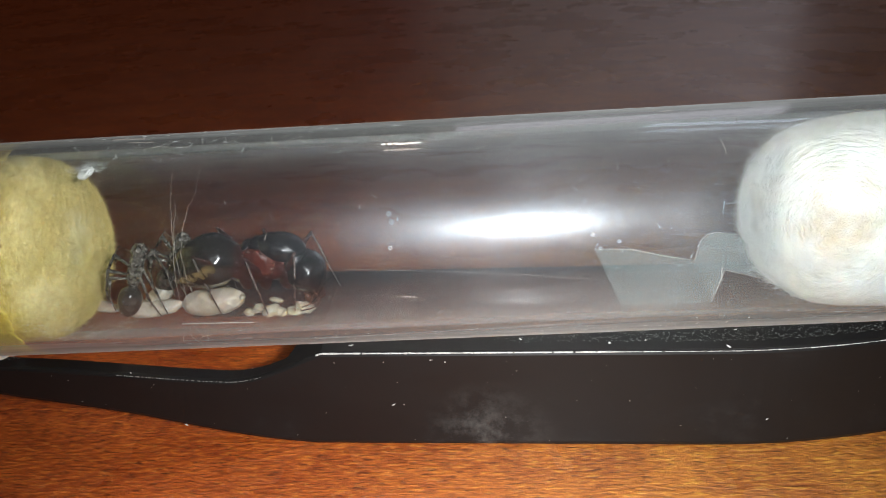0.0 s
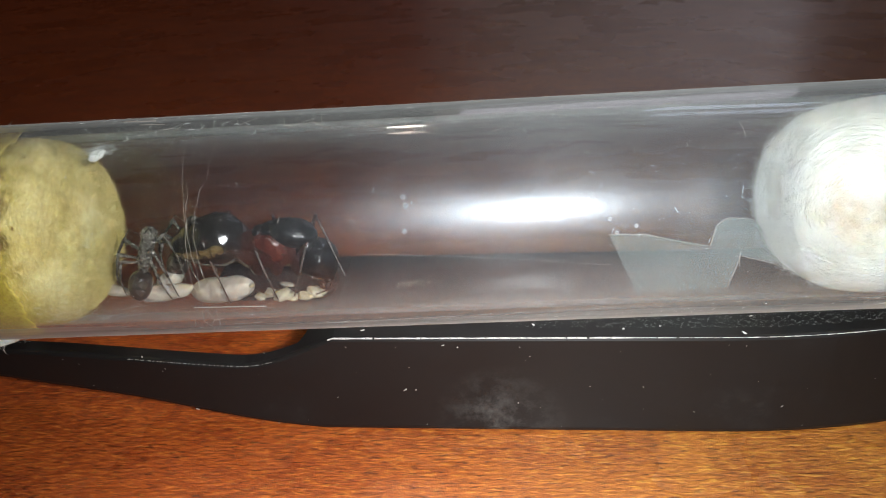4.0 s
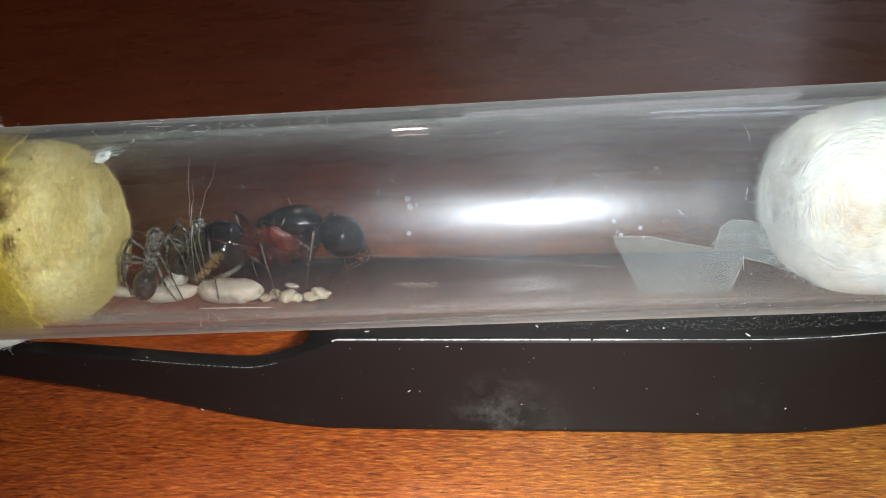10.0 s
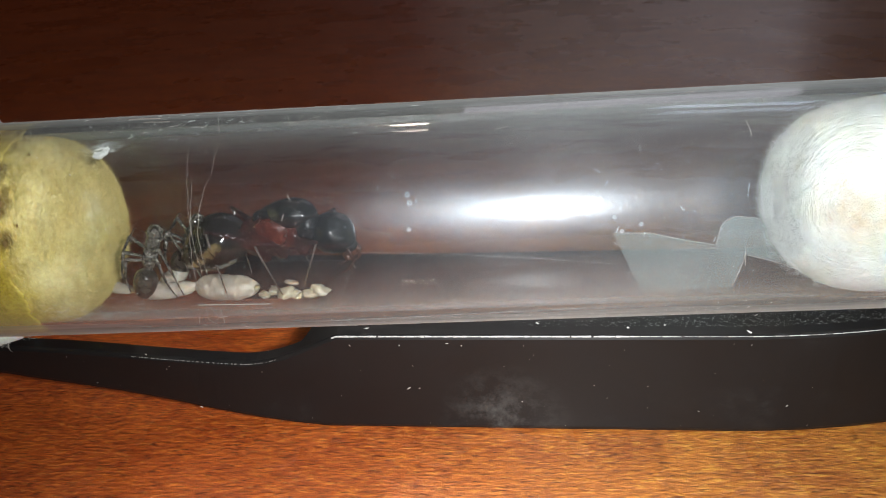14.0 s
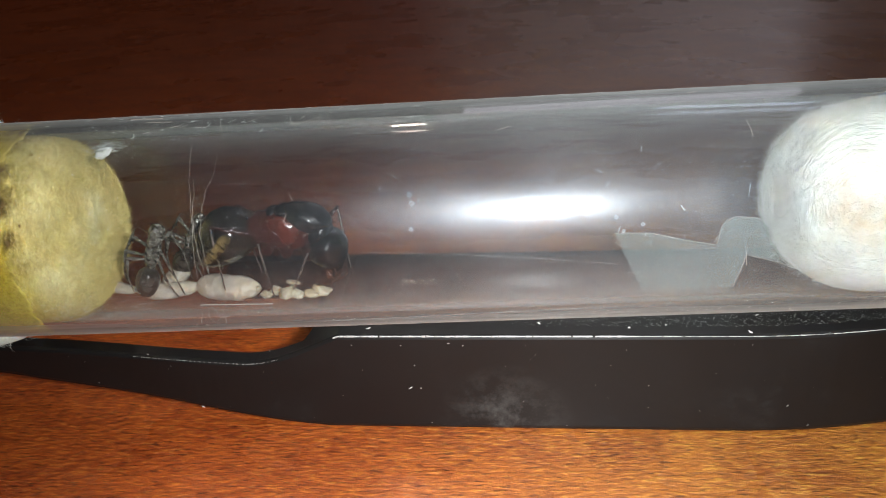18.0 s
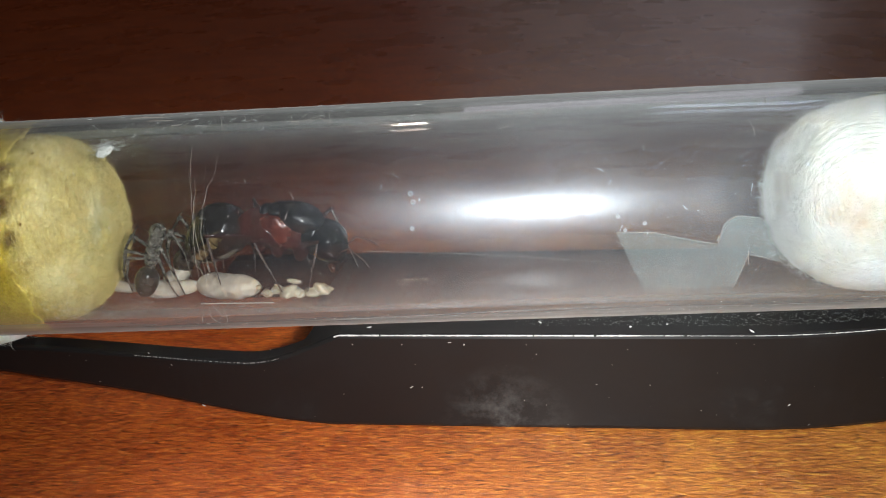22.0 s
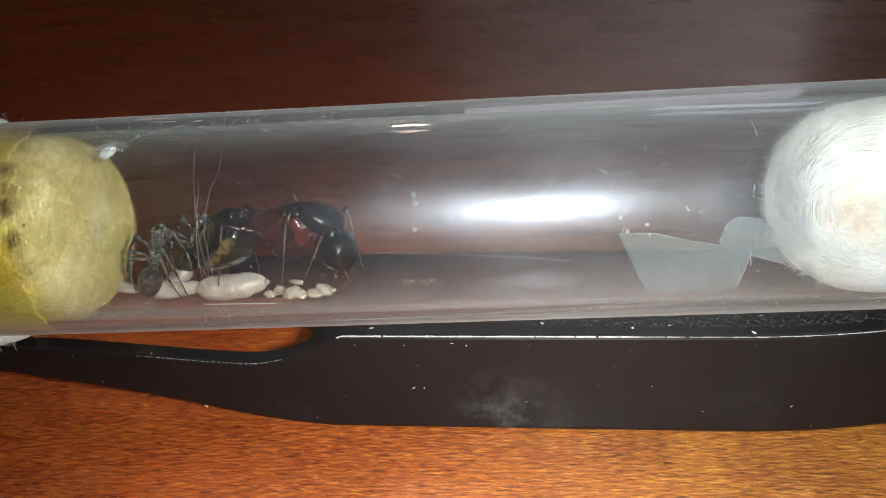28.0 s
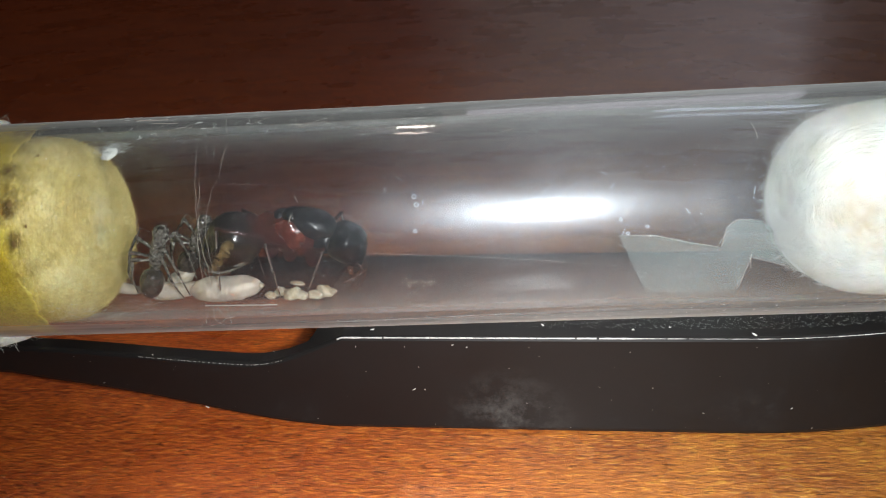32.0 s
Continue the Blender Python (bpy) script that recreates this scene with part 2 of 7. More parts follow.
def cotton_material(name, low, high, stain, where, size, rings=None, fluff=0.35):
    """Matted fibre; stains sit round a spot of the plug (object space)."""
    m = mat(name, high, 0.9, sss=fluff, spec=0.15)
    clump = noise_tex(m, (380, 380, 380), 5, 0.65, 0.4)
    fine = noise_tex(m, (2200, 2200, 2200), 4, 0.6)
    col = ramp(m, clump, [(0.3, low), (0.65, high)])
    tc = node(m, "ShaderNodeTexCoord")
    off = node(m, "ShaderNodeVectorMath")
    off.operation = "DISTANCE"
    off.inputs[1].default_value = where
    link(m, tc.outputs["Object"], off.inputs[0])
    near = node(m, "ShaderNodeMapRange")
    near.inputs["From Min"].default_value, near.inputs["From Max"].default_value = size, size * 0.15
    link(m, off.outputs["Value"], near.inputs["Value"])
    cloud = noise_tex(m, (500, 500, 500), 3, 0.6)
    fac = mix(m, 1.0, near.outputs["Result"], ramp(m, cloud, [(0.35, (0.1,) * 3), (0.65, (0.9,) * 3)]), "MULTIPLY")
    col = mix(m, fac, col, stain)
    grain = noise_tex(m, (5200, 5200, 5200), 2, 0.6)
    col = mix(m, 0.3, col, ramp(m, grain, [(0.3, (0.6, 0.59, 0.55)), (0.6, (1, 1, 1))]), "MULTIPLY")
    height = mix(m, 0.6, clump, mix(m, 0.5, fine, grain))
    if rings:
        w = node(m, "ShaderNodeTexNoise", Scale=1.0, Detail=4.0, Roughness=0.6, Distortion=0.5)
        comb = node(m, "ShaderNodeCombineXYZ")
        rel = node(m, "ShaderNodeVectorMath")
        rel.operation = "SUBTRACT"
        rel.inputs[1].default_value = where
        link(m, tc.outputs["Object"], rel.inputs[0])
        sides = []
        for e in ((0.67, -0.74, 0), (0, 0, 1)):
            d = node(m, "ShaderNodeVectorMath")
            d.operation = "DOT_PRODUCT"
            d.inputs[1].default_value = e
            link(m, rel.outputs[0], d.inputs[0])
            sides.append(d.outputs["Value"])
        turn = node(m, "ShaderNodeMath")
        turn.operation = "ARCTAN2"
        link(m, sides[0], turn.inputs[0])
        link(m, sides[1], turn.inputs[1])
        around = node(m, "ShaderNodeMath")
        around.operation = "MULTIPLY"
        around.inputs[1].default_value = 5.0
        link(m, turn.outputs[0], around.inputs[0])
        mul = node(m, "ShaderNodeMath")
        mul.operation = "MULTIPLY"
        mul.inputs[1].default_value = rings
        link(m, off.outputs["Value"], mul.inputs[0])
        link(m, mul.outputs[0], comb.inputs["X"])
        link(m, around.outputs[0], comb.inputs["Y"])
        link(m, clump, comb.inputs["Z"])
        link(m, comb.outputs[0], w.inputs["Vector"])
        height = mix(m, 0.75, height, w.outputs["Fac"])
        col = mix(m, 0.5, col, ramp(m, w.outputs["Fac"], [(0.3, low), (0.7, high)]), "MULTIPLY")
    link(m, col, bsdf(m).inputs["Base Color"])
    link(m, bump(m, height, 0.8, 0.0005), bsdf(m).inputs["Normal"])
    return m


def wet_cotton_material():
    """Yellow wet cotton: saturated where it is pressed on the glass, pale and matted on its domed face, with soft brown stains."""
    m = mat("yellow_cotton", (0.6, 0.5, 0.15), 0.85, sss=0.45, spec=0.2)
    tc = node(m, "ShaderNodeTexCoord")
    clump = noise_tex(m, (420, 420, 420), 5, 0.65, 0.4)
    tuft = noise_tex(m, (1500, 1500, 1500), 4, 0.65, 0.3)
    grain = noise_tex(m, (5600, 5600, 5600), 3, 0.65)
    wet = ramp(m, clump, [(0.3, (0.44, 0.335, 0.026)), (0.65, (0.55, 0.43, 0.05))])
    pale = ramp(m, clump, [(0.3, (0.52, 0.435, 0.155)), (0.62, (0.66, 0.575, 0.26))])
    pale = mix(m, ramp(m, noise_tex(m, (260, 260, 260), 4, 0.6), [(0.42, (0, 0, 0)), (0.66, (0.6,) * 3)]), pale, (0.72, 0.68, 0.42))
    axis = node(m, "ShaderNodeSeparateXYZ")
    link(m, tc.outputs["Object"], axis.inputs[0])
    sway = node(m, "ShaderNodeMath")
    sway.operation = "MULTIPLY_ADD"
    sway.inputs[1].default_value, sway.inputs[2].default_value = 0.0042, -0.0021
    link(m, noise_tex(m, (170, 170, 170), 5, 0.65), sway.inputs[0])
    total = node(m, "ShaderNodeMath")
    link(m, axis.outputs["X"], total.inputs[0])
    link(m, sway.outputs[0], total.inputs[1])
    dry = node(m, "ShaderNodeMapRange")
    dry.interpolation_type = "SMOOTHSTEP"
    dry.inputs["From Min"].default_value, dry.inputs["From Max"].default_value = 0.0056, 0.0090
    low = node(m, "ShaderNodeMath")
    low.operation = "MULTIPLY_ADD"
    low.inputs[1].default_value = 0.16
    link(m, axis.outputs["Z"], low.inputs[0])
    link(m, total.outputs[0], low.inputs[2])
    link(m, low.outputs[0], dry.inputs["Value"])
    col = mix(m, dry.outputs["Result"], wet, pale)
    rag = noise_tex(m, (1300, 1300, 1300), 4, 0.7)
    for x, phi, size, deep in ((-34.4, 18, 0.75, 1.0), (-34.3, 22, 0.6, 0.9), (-34.8, 38, 0.9, 1.0), (-35.2, 34, 0.9, 0.9), (-35.3, 57, 0.75, 0.9), (-36.0, 88, 1.1, 1.0),
                               (-34.9, 46, 1.5, 0.55), (-33.5, 27, 0.55, 0.6), (-34.3, 8, 0.8, 0.6), (-33.9, 4, 1.0, 0.35), (-35.1, 76, 1.2, 0.45), (-32.6, 30, 0.5, 0.4)):
        c = on_tube(x + 40, phi, 8.05) + Vector((0, 0, 7.95))
        off = node(m, "ShaderNodeVectorMath")
        off.operation = "DISTANCE"
        off.inputs[1].default_value = c * 0.001
        link(m, tc.outputs["Object"], off.inputs[0])
        near = node(m, "ShaderNodeMapRange")
        near.inputs["From Min"].default_value, near.inputs["From Max"].default_value = size * 0.0014, size * 0.0003
        near.inputs["To Max"].default_value = deep
        link(m, off.outputs["Value"], near.inputs["Value"])
        fac = mix(m, 1.0, near.outputs["Result"], ramp(m, rag, [(0.36, (0.05,) * 3), (0.58, (1.0,) * 3)]), "MULTIPLY")
        col = mix(m, fac, col, (0.15, 0.095, 0.022))
    col = mix(m, 0.6, col, ramp(m, grain, [(0.34, (0.5, 0.48, 0.36)), (0.6, (1, 1, 1))]), "MULTIPLY")
    col = mix(m, 0.45, col, ramp(m, tuft, [(0.36, (0.62, 0.58, 0.42)), (0.56, (1, 1, 1))]), "MULTIPLY")
    link(m, col, bsdf(m).inputs["Base Color"])
    link(m, bump(m, mix(m, 0.6, tuft, grain), 0.45, 0.0004), bsdf(m).inputs["Normal"])
    return m


def on_tube(x, phi, r):
    """A point on a cylinder about the tube's axis; phi in degrees, 0 faces the front, 90 the top."""
    return Vector((x, -r * math.cos(radians(phi)), r * math.sin(radians(phi))))


def chitin(name, dark, light, rough, scale=900.0, knobs=0.45, gloss=0.17):
    m = mat(name, dark, rough, coat=1.0, coat_rough=gloss, spec=0.2)
    bsdf(m).inputs["Coat IOR"].default_value = 1.62
    n = noise_tex(m, (scale,) * 3, 5, 0.65, 0.3)
    link(m, ramp(m, n, [(0.3, dark), (0.7, light)]), bsdf(m).inputs["Base Color"])
    dimple = noise_tex(m, (scale * 1.2,) * 3, 0.0, 0.5)
    rough_skin = bump(m, dimple, knobs, 0.0004)
    link(m, rough_skin, bsdf(m).inputs["Normal"])
    link(m, rough_skin, bsdf(m).inputs["Coat Normal"])
    return m


def larva_material(name, a, b, sss=0.5):
    m = mat(name, a, 0.42, sss=sss, coat=0.22, coat_rough=0.2)
    n = noise_tex(m, (700, 900, 900), 4, 0.6)
    link(m, ramp(m, n, [(0.3, b), (0.65, a)]), bsdf(m).inputs["Base Color"])
    link(m, bump(m, noise_tex(m, (900, 1500, 1500), 4), 0.65, 0.0003), bsdf(m).inputs["Normal"])
    return m


def film_material(name="plastic_film", dense=1.0):
    """Thin greyish plastic film: mostly see-through, with a soft sheen."""
    m = bpy.data.materials.new(name)
    m.use_nodes = True
    nt = m.node_tree
    body = bsdf(m)
    body.inputs["Base Color"].default_value = (0.42, 0.47, 0.47, 1)
    body.inputs["Roughness"].default_value = 0.35
    clear = node(m, "ShaderNodeBsdfTransparent", Color=(0.9, 0.95, 0.93, 1))
    mixer = nt.nodes.new("ShaderNodeMixShader")
    cells = node(m, "ShaderNodeTexVoronoi", Scale=1.0, Randomness=0.45)
    link(m, coords(m, (2300, 1500, 2600)), cells.inputs["Vector"])
    grains = noise_tex(m, (900, 900, 900), 3, 0.6)
    dots = mix(m, 1.0, ramp(m, cells.outputs["Distance"], [(0.18, (1, 1, 1)), (0.42, (0, 0, 0))]), ramp(m, grains, [(0.42, (0.1,) * 3), (0.66, (1,) * 3)]), "MULTIPLY")
    cloud = noise_tex(m, (160, 160, 160), 2)
    link(m, mix(m, 0.5, ramp(m, dots, [(0.0, (0.03 * dense,) * 3), (1.0, (0.26 * dense,) * 3)]), ramp(m, cloud, [(0.3, (0.13 * dense,) * 3), (0.7, (0.2 * dense,) * 3)])), mixer.inputs[0])
    link(m, clear.outputs[0], mixer.inputs[1])
    link(m, body.outputs[0], mixer.inputs[2])
    link(m, mixer.outputs[0], nt.nodes["Material Output"].inputs["Surface"])
    link(m, bump(m, dots, 0.3, 0.0001), body.inputs["Normal"])
    return m


def wall_material(name, a, b):
    m = mat(name, a, 0.85)
    n = noise_tex(m, (6, 6, 6), 4)
    link(m, ramp(m, n, [(0.3, a), (0.7, b)]), bsdf(m).inputs["Base Color"])
    link(m, bump(m, noise_tex(m, (220, 220, 220), 3), 0.2, 0.002), bsdf(m).inputs["Normal"])
    return m


WOOD, PLASTIC, TUBE, FILM = wood_material(), plastic_material(), tube_material(), film_material()
# denser copy of FILM: the turned panels' brighter look put into opacity
FILM_FOLD = film_material("dense_film", 1.7)
YELLOW = wet_cotton_material()
WHITE_FACE = cotton_material("white_cotton", (0.54, 0.565, 0.525), (0.80, 0.815, 0.775), (0.53, 0.41, 0.28), (-0.0130, -0.0063, 0.0102), 0.0044, rings=5000.0, fluff=0.75)
FIBRE_WHITE = mat("white_fibre", (0.66, 0.685, 0.65), 0.7)
FIBRE_YELLOW = mat("yellow_fibre", (0.72, 0.58, 0.22), 0.6)
SILK = mat("silk_thread", (0.27, 0.24, 0.215), 0.35)
DOT = mat("embossed_dot", (0.36, 0.38, 0.38), 0.3)
NICK = mat("glass_nick", (0.48, 0.485, 0.48), 0.4)
FLECK = mat("glass_dust", (0.45, 0.445, 0.43), 0.6)
DUST = mat("pale_dust", (0.55, 0.53, 0.5), 0.7)
MOULD = mat("brown_mould", (0.17, 0.105, 0.03), 0.8)
CHITIN_BLACK = chitin("black_chitin", (0.003, 0.003, 0.003), (0.008, 0.007, 0.008), 0.3, 1000.0, 0.42, 0.05)
CHITIN_RED = chitin("red_chitin", (0.018, 0.0045, 0.0035), (0.06, 0.010, 0.006), 0.25, 1500.0, 0.7, 0.06)
CHITIN_BROWN = chitin("brown_chitin", (0.028, 0.013, 0.010), (0.07, 0.03, 0.018), 0.25)
CHITIN_PALE = chitin("pale_joint_chitin", (0.045, 0.032, 0.028), (0.13, 0.10, 0.085), 0.25)
CHITIN_GREY = chitin("greyish_worker_chitin", (0.04, 0.036, 0.030), (0.15, 0.138, 0.115), 0.2, 2400.0, 1.0)
GOLD = chitin("golden_membrane", (0.05, 0.034, 0.014), (0.13, 0.09, 0.035), 0.4, 1600.0)
HAIR = mat("pale_hair", (0.3, 0.24, 0.16), 0.35)
LARVA = larva_material("larva_skin", (0.41, 0.37, 0.30), (0.30, 0.265, 0.21))
EGG = larva_material("egg_skin", (0.37, 0.34, 0.25), (0.25, 0.225, 0.16), 0.6)
WALL_DARK = wall_material("dark_brown_wall", (0.036, 0.010, 0.006), (0.053, 0.015, 0.009))
WALL_PALE = wall_material("lilac_grey_wall", (0.42, 0.36, 0.35), (0.48, 0.42, 0.41))
CEILING = wall_material("ceiling_paint", (0.7, 0.68, 0.65), (0.76, 0.74, 0.7))


# ---- mesh helpers: everything below is modelled in millimetres and scaled on linking ----
MM = 0.001


def finish(name, bm, material, smooth=True):
    bm.transform(Matrix.Scale(MM, 4))
    bmesh.ops.recalc_face_normals(bm, faces=bm.faces)
    me = bpy.data.meshes.new(name)
    bm.to_mesh(me)
    bm.free()
    me.materials.append(material)
    if smooth:
        me.polygons.foreach_set("use_smooth", [True] * len(me.polygons))
    return me


def part(name, bm, material, parent=None, label="", smooth=True):
    ob = new(name, finish(name, bm, material, smooth))
    ob.parent = parent
    if label:
        ob["label"] = label
    return ob


def bare(name, m=Matrix.Identity(4)):
    """An Empty at the base of a thing made of parts."""
    ob = new(name)
    ob.empty_display_size = 0.002
    ob.matrix_world = m
    return ob


def at_mm(x, y, z, rx=0, ry=0, rz=0):
    return pose(x * MM, y * MM, z * MM, rx, ry, rz)


def strand(bm, pts, r0, r1=None, sides=4):
    """A thin tapered rod through pts."""
    pts = [Vector(p) for p in pts]
    r1 = r0 if r1 is None else r1
    rings = []
    for i, p in enumerate(pts):
        d = (pts[min(i + 1, len(pts) - 1)] - pts[max(i - 1, 0)]).normalized()
        a = d.orthogonal().normalized()
        b = d.cross(a)
        r = r0 + (r1 - r0) * i / max(1, len(pts) - 1)
        rings.append([bm.verts.new(p + (a * math.cos(k) + b * math.sin(k)) * r) for k in (math.tau * j / sides for j in range(sides))])
    for u, v in zip(rings, rings[1:]):
        for j in range(sides):
            bm.faces.new((u[j], u[(j + 1) % sides], v[(j + 1) % sides], v[j]))
    bm.faces.new(rings[0][::-1])
    bm.faces.new(rings[-1])


def blob(bm, centre, radii, turn=(0, 0, 0), level=3, rough=0.0, freq=1.0, seed=0.0, shape=None):
    """An uneven ellipsoid; shape(v) may reshape the unit ball first."""
    got = bmesh.ops.create_icosphere(bm, subdivisions=level, radius=1.0)["verts"]
    rot = Euler([radians(a) for a in turn]).to_matrix()
    for v in got:
        p = v.co.copy()
        if rough:
            p *= 1 + rough * noise.noise(p * freq + Vector((seed, seed * 1.7, -seed)))
        if shape:
            p = shape(p)
        v.co = rot @ Vector((p.x * radii[0], p.y * radii[1], p.z * radii[2])) + Vector(centre)
    return got


def lathe_x(bm, profile, segments=64, wobble=0.0, freq=0.4, caps=True):
    """Turns (x, r) points round the X axis."""
    rings = []
    for x, r in profile:
        if r < 1e-4:
            rings.append([bm.verts.new((x, 0, 0))])
            continue
        ring = []
        for j in range(segments):
            a = math.tau * j / segments
            p = Vector((x, r * math.cos(a), r * math.sin(a)))
            if wobble:
                p.x += wobble * noise.noise(p * freq)
            ring.append(bm.verts.new(p))
        rings.append(ring)
    for u, v in zip(rings, rings[1:]):
        for j in range(segments):
            k = (j + 1) % segments
            if len(u) == 1:
                bm.faces.new((u[0], v[k], v[j]))
            elif len(v) == 1:
                bm.faces.new((u[j], u[k], v[0]))
            else:
                bm.faces.new((u[j], u[k], v[k], v[j]))
    return rings


def box(bm, x0, x1, y0, y1, z0, z1, bevel=0.0):
    got = bmesh.ops.create_cube(bm, size=1.0)["verts"]
    for v in got:
        v.co = Vector(((x0 + x1) / 2 + v.co.x * (x1 - x0), (y0 + y1) / 2 + v.co.y * (y1 - y0), (z0 + z1) / 2 + v.co.z * (z1 - z0)))
    if bevel:
        edges = list({e for v in got for e in v.link_edges})
        bmesh.ops.bevel(bm, geom=edges, offset=bevel, segments=2, affect="EDGES", profile=0.6)


RNG = random.Random(7)
TABLE_Z, R_OUT, R_IN = -18.6, 9.0, 7.95


# ---- the room: plain closing walls ----
def build_room():
    for name, m, dims in (
        ("wall_back", WALL_DARK, (-1300, -110, 1600, 1640, -780, 2600)),
        ("wall_pale", WALL_PALE, (-110, 1300, 1600, 1640, -780, 2600)),
        ("wall_left", WALL_DARK, (-1340, -1300, -1300, 1640, -780, 2600)),
        ("wall_right", WALL_PALE, (1300, 1340, -1300, 1640, -780, 2600)),
        ("wall_front", WALL_DARK, (-1340, 1340, -1340, -1300, -780, 2600)),
        ("floor", WALL_DARK, (-1340, 1340, -1340, 1640, -820, -780)),
        ("ceiling", CEILING, (-1340, 1340, -1340, 1640, 2600, 2640)),
    ):
        bm = bmesh.new()
        box(bm, *dims)
        tagged(part(name, bm, m, smooth=False), kind="structure", category=name.split("_")[0], label="plain painted surface closing the dim room")


def build_table():
    root = bare("table", at_mm(0, 0, -780))
    bm = bmesh.new()
    box(bm, -600, 500, -350, 520, 780 + TABLE_Z - 24, 780 + TABLE_Z, 1.5)
    part("tabletop", bm, WOOD, root, "glossy reddish-brown wooden top with short grain", smooth=False)
    for x in (-570, 470):
        for y in (-320, 490):
            bm = bmesh.new()
            box(bm, x - 25, x + 25, y - 25, y + 25, 0, 780 + TABLE_Z - 24, 2)
            part("leg", bm, WOOD, root, smooth=False)
    tagged(root, "glossy lacquered reddish-brown wooden table top", "table")


build_room()
build_table()


# ---- the black plastic holder under the tube ----
def smooth_step(a, b, x):
    u = min(1.0, max(0.0, (x - a) / (b - a)))
    return u * u * (3 - 2 * u)


def holder_top(x):
    arm = -10.25 - 1.75 * smooth_step(-44, -17, x) if x < -17 else -12.0
    u = min(1.0, max(0.0, (x + 21.5) / 9.1))
    rise = 0.45 * smooth_step(-21.5, -12.4, x) + 0.55 * u ** 2.4
    return arm + (-9.0 - arm) * rise


def holder_bottom(x):
    a = -13.2 - 0.35 * smooth_step(-46, -39, x)
    u = min(1.0, max(0.0, (x + 44) / 30))
    return a + (TABLE_Z - a) * (0.55 * u + 0.45 * smooth_step(-44, -14, x))


def holder_front(x):
    y = -4.95 - 0.054 * x
    return y + 0.0075 * max(0.0, x - 20) ** 2


def holder_foot(x):
    """How far the foot of the front face stands out."""
    return 0.5 * smooth_step(-15.5, -18.4, holder_bottom(x))


def holder_face(x, z):
    top, low = holder_top(x) - 0.32, holder_bottom(x) + 0.5
    return holder_front(x) - holder_foot(x) * min(1.0, max(0.0, (top - z) / (top - low)))


